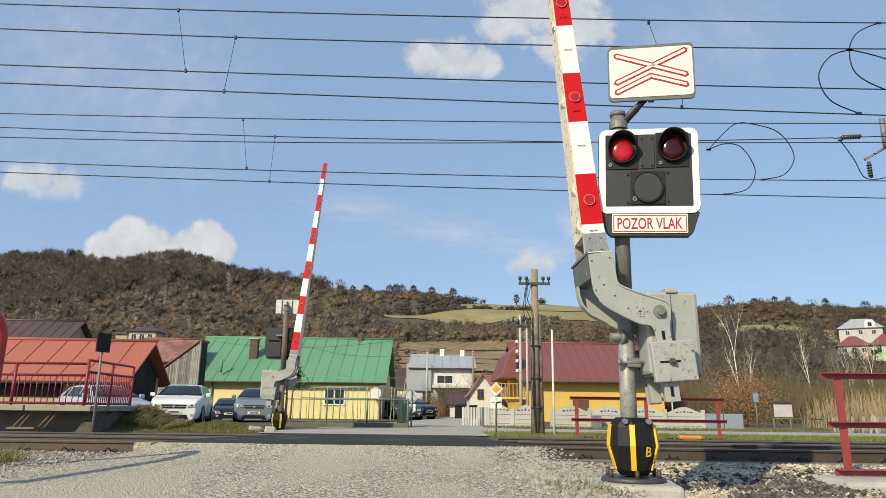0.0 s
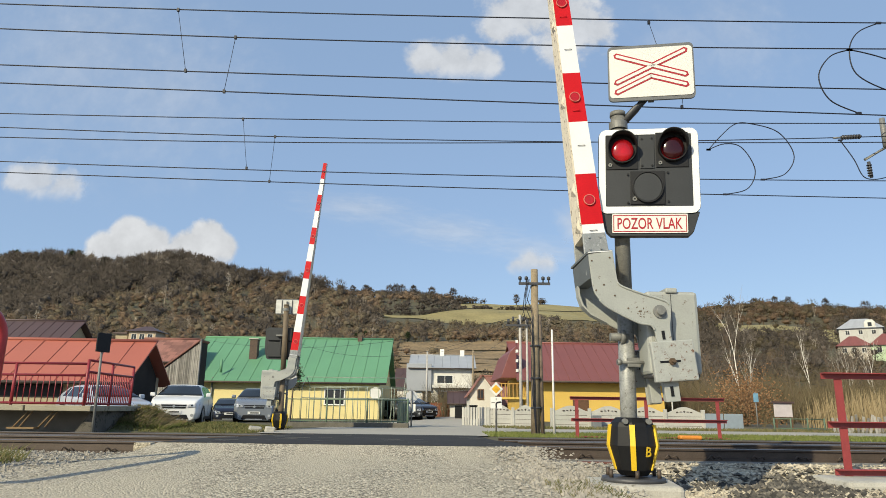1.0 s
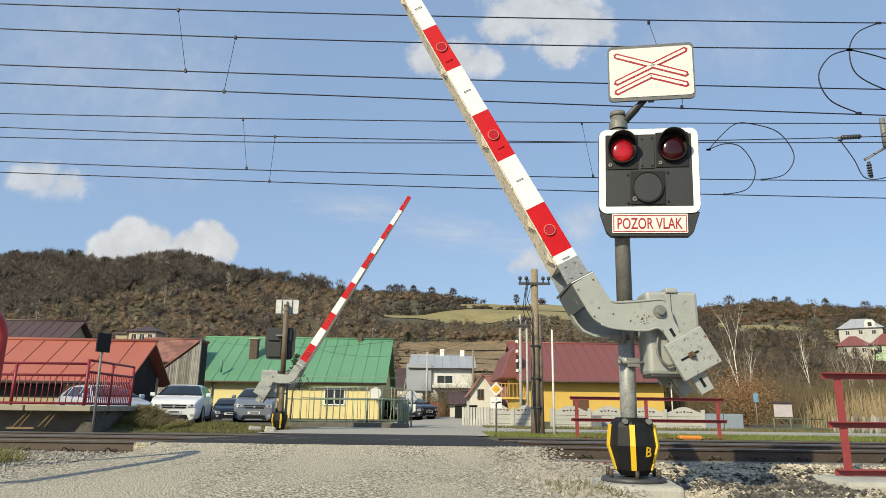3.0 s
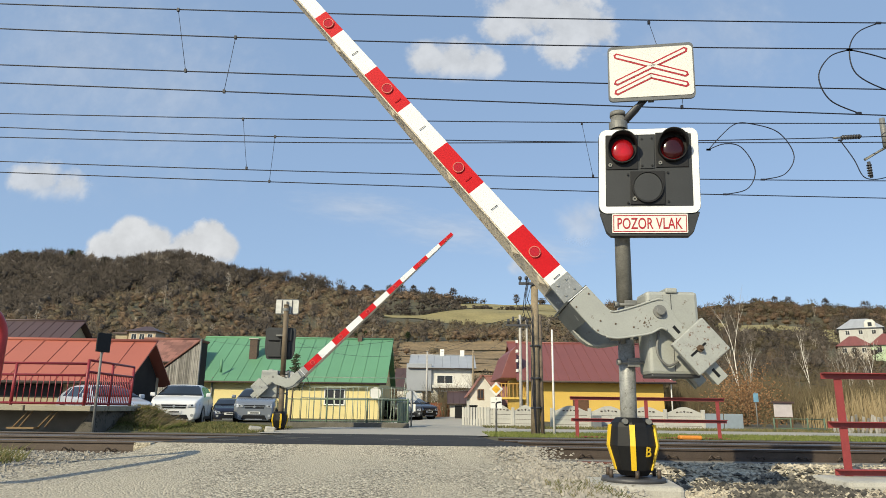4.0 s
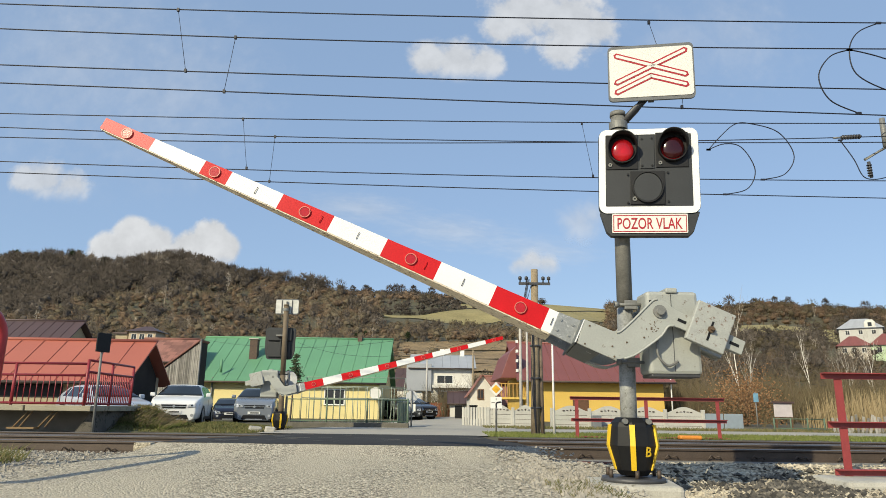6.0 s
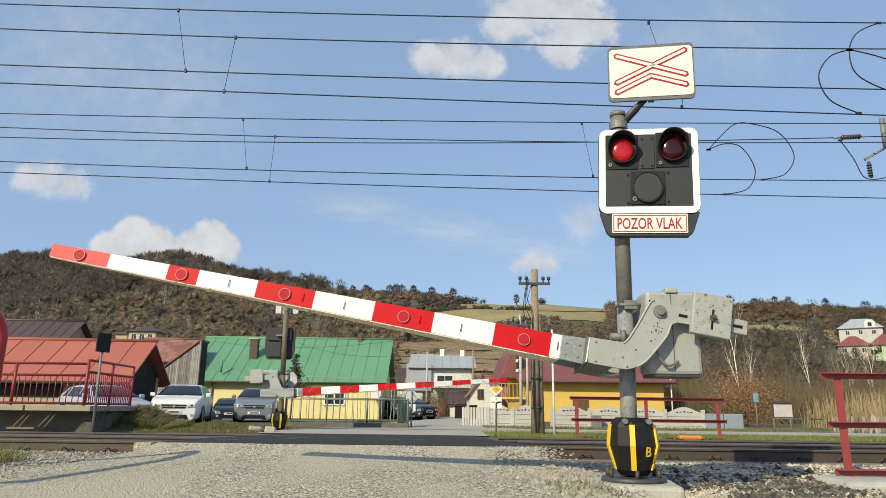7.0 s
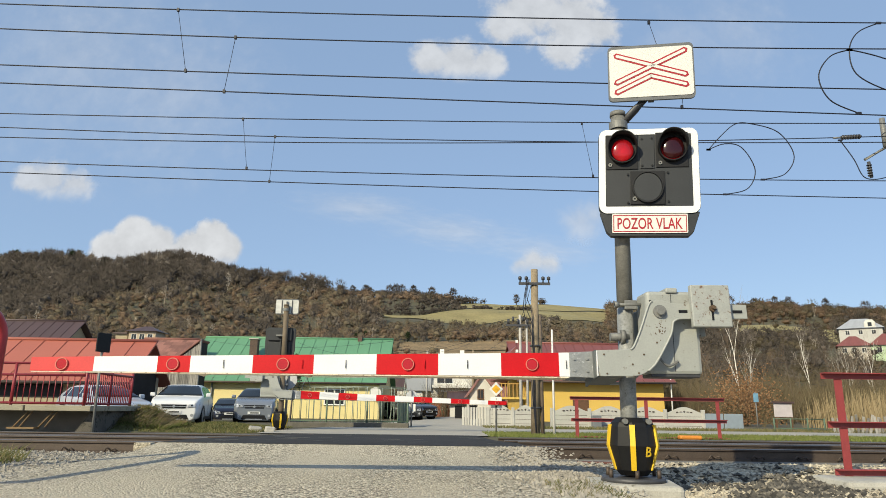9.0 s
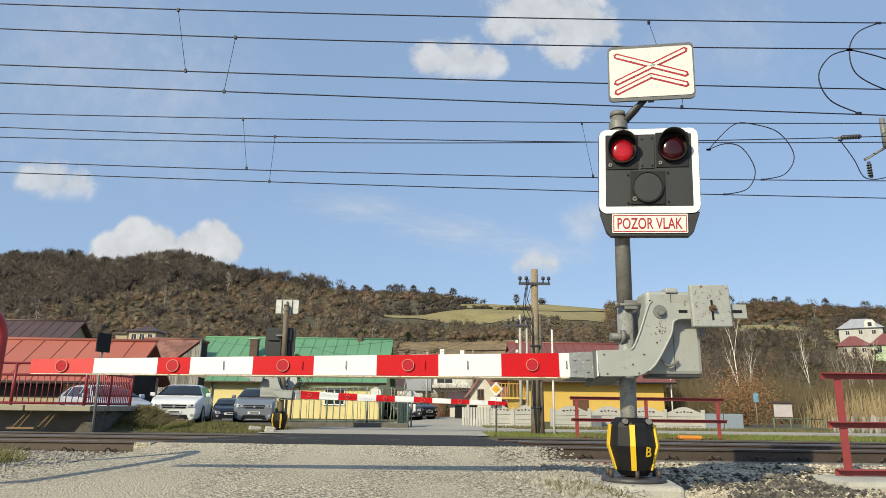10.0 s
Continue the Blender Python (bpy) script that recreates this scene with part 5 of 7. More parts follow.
wire_fence(Matrix.Translation((-5.35, 23.75, 0.1)), 4.2, 0.9, 19, "green metal bar fence on a low wall")
PALEFRAME = mat("weathered_pale_green_frame", (0.27, 0.31, 0.25), 0.7, vary=0.3)


def greenhouse():
    """An empty greenhouse frame of thin bars with a pitched end."""
    r = thing("greenhouse_frame", Matrix.Translation((-5.1, 25.0, 0.0)), "bare pale green greenhouse frame behind the fence", "greenhouse")
    for y in (0.0, 1.5):
        for z in (0.1, 1.0, 1.42):
            part("rail", tube(B(), [(0, y, z), (3.75, y, z)], 0.014, 6), PALEFRAME, r)
        for x in np.linspace(0, 3.75, 9):
            part("post", tube(B(), [(x, y, -0.05), (x, y, 1.42)], 0.014, 6), PALEFRAME, r)
    for x in (0.0, 3.75):
        part("rafter", tube(B(), [(x, 0, 1.42), (x, 0.75, 1.78), (x, 1.5, 1.42)], 0.014, 6), PALEFRAME, r)
    part("ridge", tube(B(), [(0, 0.75, 1.78), (3.75, 0.75, 1.78)], 0.014, 6), PALEFRAME, r)
    part("gable_brace", tube(B(), [(3.2, 0, 0.1), (3.45, 0, 1.42), (3.72, 0, 0.1)], 0.012, 6), PALEFRAME, r)
    wf = part("window_frame", tube(tube(B(), [(1.7, -0.03, 1.0), (1.7, -0.03, 1.42), (2.4, -0.03, 1.42)], 0.02, 6), [(2.4, -0.03, 1.42), (2.4, -0.03, 1.0), (1.7, -0.03, 1.0)], 0.02, 6), PALEFRAME, r)
    return wf


greenhouse()
gf = thing("fence", Matrix.Translation((-1.15, 23.8, 0.1)) @ pose(0, 0, 0, 0, 0, 84) @ Matrix.Translation((0, 0.35, 0)), "solid green metal sheet fence", "fence", "green metal fences")
for k in range(9):
    part("slat", box(B(), k * 0.3, k * 0.3 + 0.27, -0.01, 0.015, 0.05, 0.8), GREENPAINT, gf)
# white concrete panel fence with arched tops
FENCECONC = mat("white_concrete_panel", (0.44, 0.43, 0.39), 0.9, vary=0.15, size=2, vary_each=0.25, bump=0.4, dirt=(0.33, 0.33, 0.3), dirt_amount=0.25)


def concrete_fence(x0, x1, y, n, gap=()):
    root = thing("concrete_fence", Matrix.Translation((x0, y, 0)), "white concrete panel fence with arched openwork tops", "fence", "concrete fences")
    w = (x1 - x0) / n
    for k in range(n):
        o = [(k * w + 0.06, -0.1), ((k + 1) * w - 0.06, -0.1)]
        top = [((k + 1) * w - 0.06 - (w - 0.12) * q / 12, 0.64 + 0.22 * math.sin(math.pi * q / 12) ** 1.5) for q in range(13)]
        pn = part("panel", slab(B(), o + top, 0, 0.07), FENCECONC, root)
        for q in range(5):
            xm = (k + 0.5) * w + (q - 2) * 0.14
            part("opening", cyl(B(), (xm, -0.004, 0.68 - abs(q - 2) * 0.02), (xm, 0.0, 0.68), 0.045, seg=4), SOFFIT, pn)
        for z in (0.12, 0.3, 0.48):
            part("groove", box(B(), k * w + 0.1, (k + 1) * w - 0.1, -0.006, 0.0, z, z + 0.012), SOFFIT, pn)
    for k in range(n + 1):
        part("post", box(B(), k * w - 0.06, k * w + 0.06, -0.04, 0.11, -0.1, 0.76, 0.01), FENCECONC, root)
    return root


concrete_fence(4.4, 10.4, 27.2, 4)
concrete_fence(1.9, 3.9, 27.6, 2)
pick = thing("picket_fence", Matrix.Translation((0.9, 29.0, 0)) @ pose(0, 0, 0, 0, 0, -50), "white picket fence beside the road", "fence")
for k in range(12):
    part("picket", box(B(), k * 0.17, k * 0.17 + 0.11, 0, 0.03, 0, 0.75), FENCECONC, pick)
grey = thing("metal_gate", Matrix.Translation((10.45, 27.2, 0)), "pale blue-grey sheet metal gate", "gate")
STEELBLUE = mat("blue_grey_sheet", (0.28, 0.33, 0.37), 0.5, 0.2, vary=0.12)
for k in range(2):
    part("leaf", box(B(), k * 0.78, k * 0.78 + 0.74, 0, 0.04, -0.02, 0.62, 0.01), STEELBLUE, grey)
tagged(part("meter_box", box(B(), 5.9, 6.25, 26.7, 27.0, -0.1, 0.5, 0.02), mat("grey_box_plastic", (0.16, 0.17, 0.18), 0.5)), "dark grey meter box by the white fence", "box")
tagged(part("plastic_sheet", slab(B(), [(4.2, -0.05), (4.9, -0.05), (4.85, 0.03), (4.6, 0.06), (4.3, 0.02)], 26.7, 27.0, 0.01), mat("green_plastic", (0.02, 0.35, 0.12), 0.4)), "crumpled green plastic sheet by the fence", "sheet")


# ---- poles and signs ----
def wood_pole():
    r = thing("utility_pole", Matrix.Translation((2.6, 18.9, 0)), "weathered wooden pole on a concrete stub", "pole")
    part("pole", cyl(B(), (0.0, 0, -0.2), (0.05, 0, 4.62), 0.13, 0.1, 14), WOOD, r)
    part("stub", cyl(B(), (0.2, 0.02, -0.2), (0.17, 0.02, 3.3), 0.055, 0.055, 8), mat("dark_creosote", (0.15, 0.115, 0.085), 0.9, vary=0.4), r, "dark second post")
    arm = part("crossarm", box(B(), -0.42, 0.48, -0.14, -0.08, 4.15, 4.22), DARKSTEEL, r)
    for x in (-0.38, -0.2, 0.28, 0.44):
        part("insulator", cyl(cyl(B(), (x, -0.11, 4.22), (x, -0.11, 4.4), 0.02), (x, -0.11, 4.3), (x, -0.11, 4.38), 0.05), DARKSTEEL, arm)
    for z in (0.7, 1.5, 2.4):
        part("band", cyl(B(), (0.03, 0, z), (0.03, 0, z + 0.05), 0.15, seg=14), DARKSTEEL, r)
    for k in range(3):
        part("cable", tube(B(), smooth_line([(-0.12 - 0.03 * k, -0.14, 4.3), (-0.2 - 0.05 * k, -0.16, 3.8 - 0.2 * k), (-0.05, -0.15, 3.2 - 0.3 * k), (-0.1 + 0.04 * k, -0.14, 1.5), (0.0, -0.14, 0)], 5), 0.012, 5), WIRE, r)


wood_pole()


def plain_pole(x, y, h, r, material, label, lean=0.0):
    p = thing("pole", Matrix.Translation((x, y, 0)), label, "pole", "thin poles")
    part("shaft", cyl(B(), (0, 0, -0.2), (lean, 0, h), r, r * 0.7, 10), material, p)
    return p


plain_pole(3.13, 19.0, 2.9, 0.035, FRAMEWHITE, "thin white painted steel pole")
PALECONC = mat("pale_concrete_pole", (0.42, 0.4, 0.37), 0.8, vary=0.2)
cp = plain_pole(3.3, 28.2, 4.6, 0.075, PALECONC, "pale concrete pole with insulators")
for k in range(6):
    part("insulator", cyl(B(), (-0.5 + 0.2 * k, -0.1, 4.2 + 0.1 * (k % 2)), (-0.5 + 0.2 * k, -0.1, 4.4 + 0.1 * (k % 2)), 0.05), DARKSTEEL, cp)
part("crossarm", box(B(), -0.6, 0.6, -0.14, -0.06, 4.1, 4.18), DARKSTEEL, cp)
for z in (2.2, 2.6, 3.0, 3.4):
    part("step_bolt", box(B(), -0.2, -0.1, -0.1, 0, z, z + 0.12), FRAMEWHITE, cp)
plain_pole(3.58, 28.2, 4.4, 0.06, PALECONC, "second pale pole beside the first")
plain_pole(-1.4, 66, 6.2, 0.12, PALECONC, "pale concrete pole by the distant house")
plain_pole(2.9, 62, 6.0, 0.1, WOOD, "wooden pole up the road")
plain_pole(14.2, 42, 3.6, 0.05, FRAMEWHITE, "thin pale pole beside the ochre house")


def road_sign():
    r = thing("road_sign", Matrix.Translation((1.66, 20.6, 0)), "yellow and white diamond priority sign over a route plate", "road sign")
    part("post", cyl(B(), (0, 0.03, -0.1), (0, 0.03, 1.4), 0.028, seg=10), GALV, r)
    d = part("diamond", slab(B(), [(0, 1.06), (0.21, 1.27), (0, 1.48), (-0.21, 1.27)], -0.01, 0.0), FRAMEWHITE, r)
    part("yellow_field", slab(B(), [(0, 1.14), (0.13, 1.27), (0, 1.40), (-0.13, 1.27)], -0.016, -0.012), mat("sign_yellow", (0.8, 0.42, 0.02), 0.4), d)
    p = part("route_plate", slab(B(), rounded(-0.17, 0.17, 0.70, 1.04, 0.02, 2), -0.01, 0.0), FRAMEWHITE, r)
    part("thick_line", tube(B(), smooth_line([(0.0, -0.014, 0.72), (0.0, -0.014, 0.84), (0.05, -0.014, 0.88), (0.15, -0.014, 0.89)], 4), 0.022, 6), BLACK, p)
    part("thin_line", box(B(), -0.14, -0.03, -0.016, -0.011, 0.86, 0.875), BLACK, p)
    part("thin_line", box(B(), -0.008, 0.008, -0.016, -0.011, 0.94, 1.0), BLACK, p)


road_sign()


def back_sign(x, y, z, rr, plate=False, label="round road sign seen from behind"):
    r = thing("road_sign", Matrix.Translation((x, y, 0)), label, "road sign", "signs seen from behind")
    part("post", cyl(B(), (0, 0, -0.1), (0, 0, z + rr * 0.9), 0.03, seg=10), GALV, r)
    part("disc", cyl(B(), (0, 0.03, z), (0, 0.05, z), rr, seg=28), mat("sign_back_grey", (0.5, 0.51, 0.52), 0.5, 0.3) if "sign_back_grey" not in bpy.data.materials else bpy.data.materials["sign_back_grey"], r)
    if plate:
        part("plate", box(B(), -0.15, 0.15, 0.03, 0.05, z - rr - 0.32, z - rr - 0.05), FRAMEWHITE, r)


back_sign(-4.7, 20.8, 1.47, 0.28)
back_sign(-1.1, 25.6, 1.1, 0.22, True)
nb = thing("notice_board", Matrix.Translation((13.5, 27, 0)), "small white notice board on posts", "notice board")
part("board", box(B(), -0.36, 0.36, 0, 0.05, 0.52, 1.05, 0.02), mat("notice_white", (0.5, 0.45, 0.45), 0.6, vary=0.2, size=4), nb)
part("roof", box(B(), -0.42, 0.42, -0.06, 0.1, 1.05, 1.12), BROWNROOF, nb)
for x in (-0.3, 0.3):
    part("post", box(B(), x - 0.03, x + 0.03, 0, 0.05, -0.1, 0.52), FRAMEBROWN, nb)
wire_fence(Matrix.Translation((12.6, 26, 0)), 1.9, 0.5, 4, "low dark green rail by the notice board")
bs = plain_pole(12.9, 28, 1.5, 0.03, GALV, "thin post with a small blue sign")
part("plate", box(B(), -0.1, 0.1, -0.05, -0.03, 1.1, 1.45), mat("sign_blue", (0.15, 0.3, 0.42), 0.5), bs)
for x, y in ((2.2, 46.5), (1.25, 49)):
    wb = thing("wheelie_bin", Matrix.Translation((x, y, 0)), "black wheeled refuse bin at the roadside", "bin", "refuse bins")
    part("body", box(B(), -0.25, 0.25, -0.25, 0.25, 0.02, 0.85, 0.03), BLACK, wb)
    part("lid", box(B(), -0.28, 0.28, -0.3, 0.28, 0.85, 0.95, 0.03), BLACK, wb)
# low-voltage lines
for a, b, s in (((2.6, 18.9, 4.4), (3.35, 28.2, 4.5), 0.15), ((3.35, 28.2, 4.5), (-1.4, 66, 6.1), 0.5), ((3.5, 28.2, 4.4), (2.9, 62, 5.8), 0.5), ((3.2, 28.2, 4.5), (-16, 41.5, 4.9), 1.0), ((3.2, 28.2, 4.2), (-9, 42, 4.6), 1.1), ((10, 40, 4.6), (60, 62, 4.2), 0.6), ((14, 42, 3.4), (60, 60, 1.8), 0.5)):
    wire(a, b, s, 0.008, "dark low-voltage line between poles", "power_line", "power lines")


# ---- parked cars ----
TYRE = mat("tyre_rubber", (0.015, 0.015, 0.015), 0.8, vary=0.2)
RIMM = mat("alloy_rim", (0.45, 0.46, 0.47), 0.35, 0.7)
LAMPGLASS = mat("headlamp_glass", (0.48, 0.5, 0.52), 0.12, 0.3, vary=0.2, size=12)
CARGLASS = mat("car_glass", (0.014, 0.017, 0.02), 0.08, vary=0.1, bump=0, spec=0.6)
PLATE = mat("number_plate", (0.7, 0.7, 0.68), 0.5, vary=0.08)


def car(m, paint, label, ln=4.5, w=1.8, h=1.62, hood=0.98, rake=0.75):
    """A car with its nose towards -y: a shell of cross sections, with panes, lamps and wheels on it."""
    r = thing("car", m, label, "car", "parked cars")
    hw = w / 2
    ys = [0.0, 0.05, 0.16, 0.4, 0.7, 0.95, 1.05, 1.05 + rake * 0.5, 1.05 + rake, 2.2, 2.8, 3.3, ln - 0.75, ln - 0.4, ln - 0.12, ln]
    top_y = [0.0, 0.05, 0.16, 0.5, 1.0, 1.05, 1.05 + rake, 2.3, 3.2, ln - 0.7, ln - 0.3, ln - 0.05, ln]
    top_z = [hood - 0.24, hood - 0.17, hood - 0.10, hood - 0.02, hood + 0.05, hood + 0.07, h - 0.05, h, h - 0.01, h - 0.07, h - 0.35, hood, hood - 0.1]
    belt_y, belt_z = [0.0, 0.16, 0.6, 1.1, ln - 0.6, ln], [hood - 0.27, hood - 0.16, hood - 0.06, hood, hood + 0.07, hood - 0.02]
    plan_y, plan_w = [0.0, 0.05, 0.16, 0.4, 0.8, 2.0, ln - 0.5, ln - 0.12, ln], [0.80, 0.87, 0.93, 0.975, 1.0, 1.0, 0.97, 0.92, 0.86]

    def section(y):
        t, b, k = float(np.interp(y, top_y, top_z)), float(np.interp(y, belt_y, belt_z)), hw * float(np.interp(y, plan_y, plan_w))
        t = max(t, b + 0.03)
        tuck = 0.30 * min(1.0, max(0.0, (t - b - 0.08) / (h - hood - 0.08)))
        return [Vector((x, y, z)) for x, z in ((0, 0.2), (0.78 * k, 0.2), (0.95 * k, 0.27), (k, 0.48), (0.99 * k, b - 0.12), (0.95 * k, b), (k * (0.93 - tuck * 0.86), b + (t - b) * 0.86), (k * (0.84 - tuck * 0.92), t - 0.012), (0, t))]

    def on_side(y, v):
        """A point of the side between the belt (0) and the roof's edge (1)."""
        c = section(y)
        return c[5].lerp(c[6], v)
    bm = B()
    rings = []
    for y in ys:
        c = section(y)
        full = c + [Vector((-p.x, p.y, p.z)) for p in c[-2:0:-1]]
        rings.append([bm.verts.new(p) for p in full])
    for a, b in zip(rings, rings[1:]):
        for k in range(len(a)):
            bm.faces.new((a[k], a[(k + 1) % len(a)], b[(k + 1) % len(a)], b[k])).smooth = True
    bm.faces.new(rings[0]), bm.faces.new(rings[-1])
    part("body", bm, paint, r)

    def patch(name, pts, out, material, parent=r, lab="", thick=0.008):
        b2 = B()
        lo, hi = [b2.verts.new(p) for p in pts], [b2.verts.new(Vector(p) + out * thick) for p in pts]
        b2.faces.new(lo), b2.faces.new(hi)
        for k in range(len(pts)):
            b2.faces.new((lo[k], lo[(k + 1) % len(pts)], hi[(k + 1) % len(pts)], hi[k]))
        return part(name, b2, material, parent, lab)
    b2, prev = B(), None
    for k in range(7):
        y = 1.09 + (rake - 0.07) * k / 6
        c = section(y)
        line = [c[6] * 1.0, c[7] * 1.0, c[8] * 1.0]
        line[0].x *= 0.97
        line[0].y = line[1].y = line[2].y = y
        line = line + [Vector((-p.x, p.y, p.z)) for p in line[1::-1]]
        cur = [b2.verts.new(p + Vector((0, -0.014, 0.012))) for p in line]
        if prev:
            for q in range(4):
                b2.faces.new((prev[q], prev[q + 1], cur[q + 1], cur[q])).smooth = True
        prev = cur
    g = bmesh.ops.extrude_face_region(b2, geom=b2.faces[:])
    bmesh.ops.translate(b2, vec=(0, 0.02, -0.015), verts=[v for v in g["geom"] if isinstance(v, bmesh.types.BMVert)])
    part("windscreen", b2, CARGLASS, r, "dark windscreen")
    for s in (-1, 1):
        side = Vector((s, 0, 0.25))
        for c, d, e, f in ((1.30, 2.28, 2.28, 1.0 + rake), (2.36, 3.2, 3.15, 2.36), (3.27, ln - 0.62, ln - 0.85, 3.25)):
            pts = [on_side(c, 0.08), on_side(d, 0.08), on_side(e, 0.93), on_side(f, 0.93)]
            patch("side_window", [(s * p.x, p.y, p.z) for p in pts], side, CARGLASS, r, "dark car window")
        part("mirror", box(B(), s * (hw + 0.10) - 0.09, s * (hw + 0.10) + 0.09, 1.26, 1.38, hood + 0.04, hood + 0.19, 0.035), paint, r)
        zl = hood - 0.29
        pts = [(s * hw * 0.50, -0.004, zl - 0.06), (s * hw * 0.80, 0.02, zl - 0.07), (s * hw * 0.955, 0.26, zl + 0.02), (s * hw * 0.93, 0.36, zl + 0.13), (s * hw * 0.80, 0.06, zl + 0.08), (s * hw * 0.56, 0.0, zl + 0.03)]
        hl = patch("headlight", pts, Vector((s * 0.3, -1, 0)), LAMPGLASS, r, "clear swept headlight", 0.03)
        part("bulb", cyl(B(), (s * hw * 0.68, -0.03, zl), (s * hw * 0.68, 0.01, zl), 0.032), CARGLASS, hl)
        part("fog_lamp", cyl(B(), (s * hw * 0.70, -0.015, 0.38), (s * hw * 0.70, 0.08, 0.38), 0.055), LAMPGLASS, r)
        for y in (0.82, ln - 0.85):
            wh = part("wheel", cyl(B(), (s * (hw - 0.22), y, 0.33), (s * (hw - 0.005), y, 0.33), 0.335, seg=24), TYRE, r)
            part("rim", cyl(B(), (s * (hw - 0.01), y, 0.33), (s * (hw + 0.012), y, 0.33), 0.22, seg=10), RIMM, wh)
            arch = ring(B(), 0, 0, 0, 0.33, 0.40, 0.02, 24)
            bmesh.ops.transform(arch, matrix=Matrix.Translation((s * hw * 0.985 + (0.02 if s > 0 else 0), y, 0.34)) @ Matrix.Rotation(math.pi / 2, 4, "Z"), verts=arch.verts)
            part("wheel_arch", arch, BLACK, r)
        part("sill", box(B(), s * hw * 0.97 - 0.02, s * hw * 0.97 + 0.02, 1.25, ln - 1.3, 0.2, 0.32, 0.01), BLACK, r)
        part("door_seam", box(B(), s * hw * 0.996 - 0.003, s * hw * 0.996 + 0.004, 2.315, 2.325, 0.35, hood - 0.06), BLACK, r)
    zg = hood - 0.36
    part("grille", slab(B(), [(-hw * 0.44, zg - 0.04), (hw * 0.44, zg - 0.04), (hw * 0.48, zg + 0.10), (-hw * 0.48, zg + 0.10)], -0.012, 0.05), BLACK, r, "black grille")
    part("grille_bar", box(B(), -hw * 0.46, hw * 0.46, -0.02, -0.005, zg + 0.02, zg + 0.045), RIMM, r)
    part("badge", cyl(B(), (0, -0.03, zg + 0.035), (0, -0.005, zg + 0.035), 0.05), RIMM, r)
    part("lower_intake", slab(B(), [(-hw * 0.60, 0.22), (hw * 0.60, 0.22), (hw * 0.5, 0.40), (-hw * 0.5, 0.40)], -0.012, 0.05), BLACK, r)
    part("skid_plate", box(B(), -hw * 0.4, hw * 0.4, -0.02, 0.02, 0.2, 0.25, 0.01), RIMM, r)
    pl = part("number_plate", box(B(), -0.26, 0.26, -0.03, -0.006, 0.44, 0.55), PLATE, r)
    part("plate_mark", box(B(), -0.16, 0.2, -0.033, -0.03, 0.47, 0.52), BLACK, pl)
    part("wiper", box(B(), -0.45, 0.1, 1.06, 1.075, hood + 0.09, hood + 0.105), BLACK, r)
    return r


def car_paint(name, col, metal=0.0):
    return mat(name, col, 0.22, metal, vary=0.04, bump=0)


car(Matrix.Translation((-9.85, 25.3, -0.06)) @ pose(0, 0, 0, 0, 0, 12), car_paint("white_car_paint", (0.72, 0.72, 0.72)), "white parked family car on the verge", 4.6, 1.86, 1.56, 1.02)
car(Matrix.Translation((-8.05, 29.6, -0.1)) @ pose(0, 0, 0, 0, 0, 12), car_paint("silver_car_paint", (0.25, 0.27, 0.30), 0.4), "silver-grey parked off-road style car", 4.2, 1.80, 1.6, 1.08)
car(Matrix.Translation((-10.05, 22.3, -0.04)) @ pose(0, 0, 0, 0, 0, 50), car_paint("pale_blue_car_paint", (0.5, 0.54, 0.6), 0.3), "pale silver parked car behind the railing", 4.2, 1.7, 1.38, 0.88)
car(Matrix.Translation((-10.75, 35.0, -0.2)) @ pose(0, 0, 0, 0, 0, 18), car_paint("dark_blue_car_paint", (0.02, 0.025, 0.045), 0.2), "dark blue parked car between two others", 4.3, 1.7, 1.3, 0.85)
car(Matrix.Translation((-0.75, 44.0, 0)) @ pose(0, 0, 0, 0, 0, 40), car_paint("black_car_paint", (0.012, 0.013, 0.016)), "black parked saloon at the roadside", 4.4, 1.75, 1.4, 0.92)
car(Matrix.Translation((-1.9, 41.5, 0)) @ pose(0, 0, 0, 0, 0, 8), car_paint("dark_grey_car_paint", (0.06, 0.062, 0.065), 0.3), "dark grey parked car at the roadside", 4.2, 1.72, 1.35, 0.9)


# ---- plants ----
class Strands:
    """Collects thin three-sided stems and blades into one mesh."""

    def __init__(self):
        self.v, self.f = [], []

    def stem(self, a, b, r0, r1):
        d = b - a
        s = d.cross(Vector((0.3, 0.9, 0.2))).normalized()
        t = d.cross(s).normalized()
        n = len(self.v)
        for p, r in ((a, r0), (b, r1)):
            for k in range(3):
                q = p + (s * math.cos(k * 2.0944) + t * math.sin(k * 2.0944)) * r
                self.v.append((q.x, q.y, q.z))
        for k in range(3):
            j = (k + 1) % 3
            self.f.append((n + k, n + j, n + 3 + j, n + 3 + k))

    def blade(self, a, b, w):
        s = (b - a).cross(Vector((0.1, 1, 0.05))).normalized() * w
        n = len(self.v)
        m = (a + b) / 2 + Vector((0, 0, 0.05 * (b - a).length))
        for q in (a - s, a + s, m + s * 0.8, m - s * 0.8, b):
            self.v.append((q.x, q.y, q.z))
        self.f += [(n, n + 1, n + 2, n + 3), (n + 3, n + 2, n + 4)]

    def object(self, name, material, parent=None):
        me = bpy.data.meshes.new(name)
        me.from_pydata(self.v, [], self.f)
        me.materials.append(material)
        ob = new(name, me)
        if parent:
            ob.parent = parent
        return ob


prng = random.Random(11)


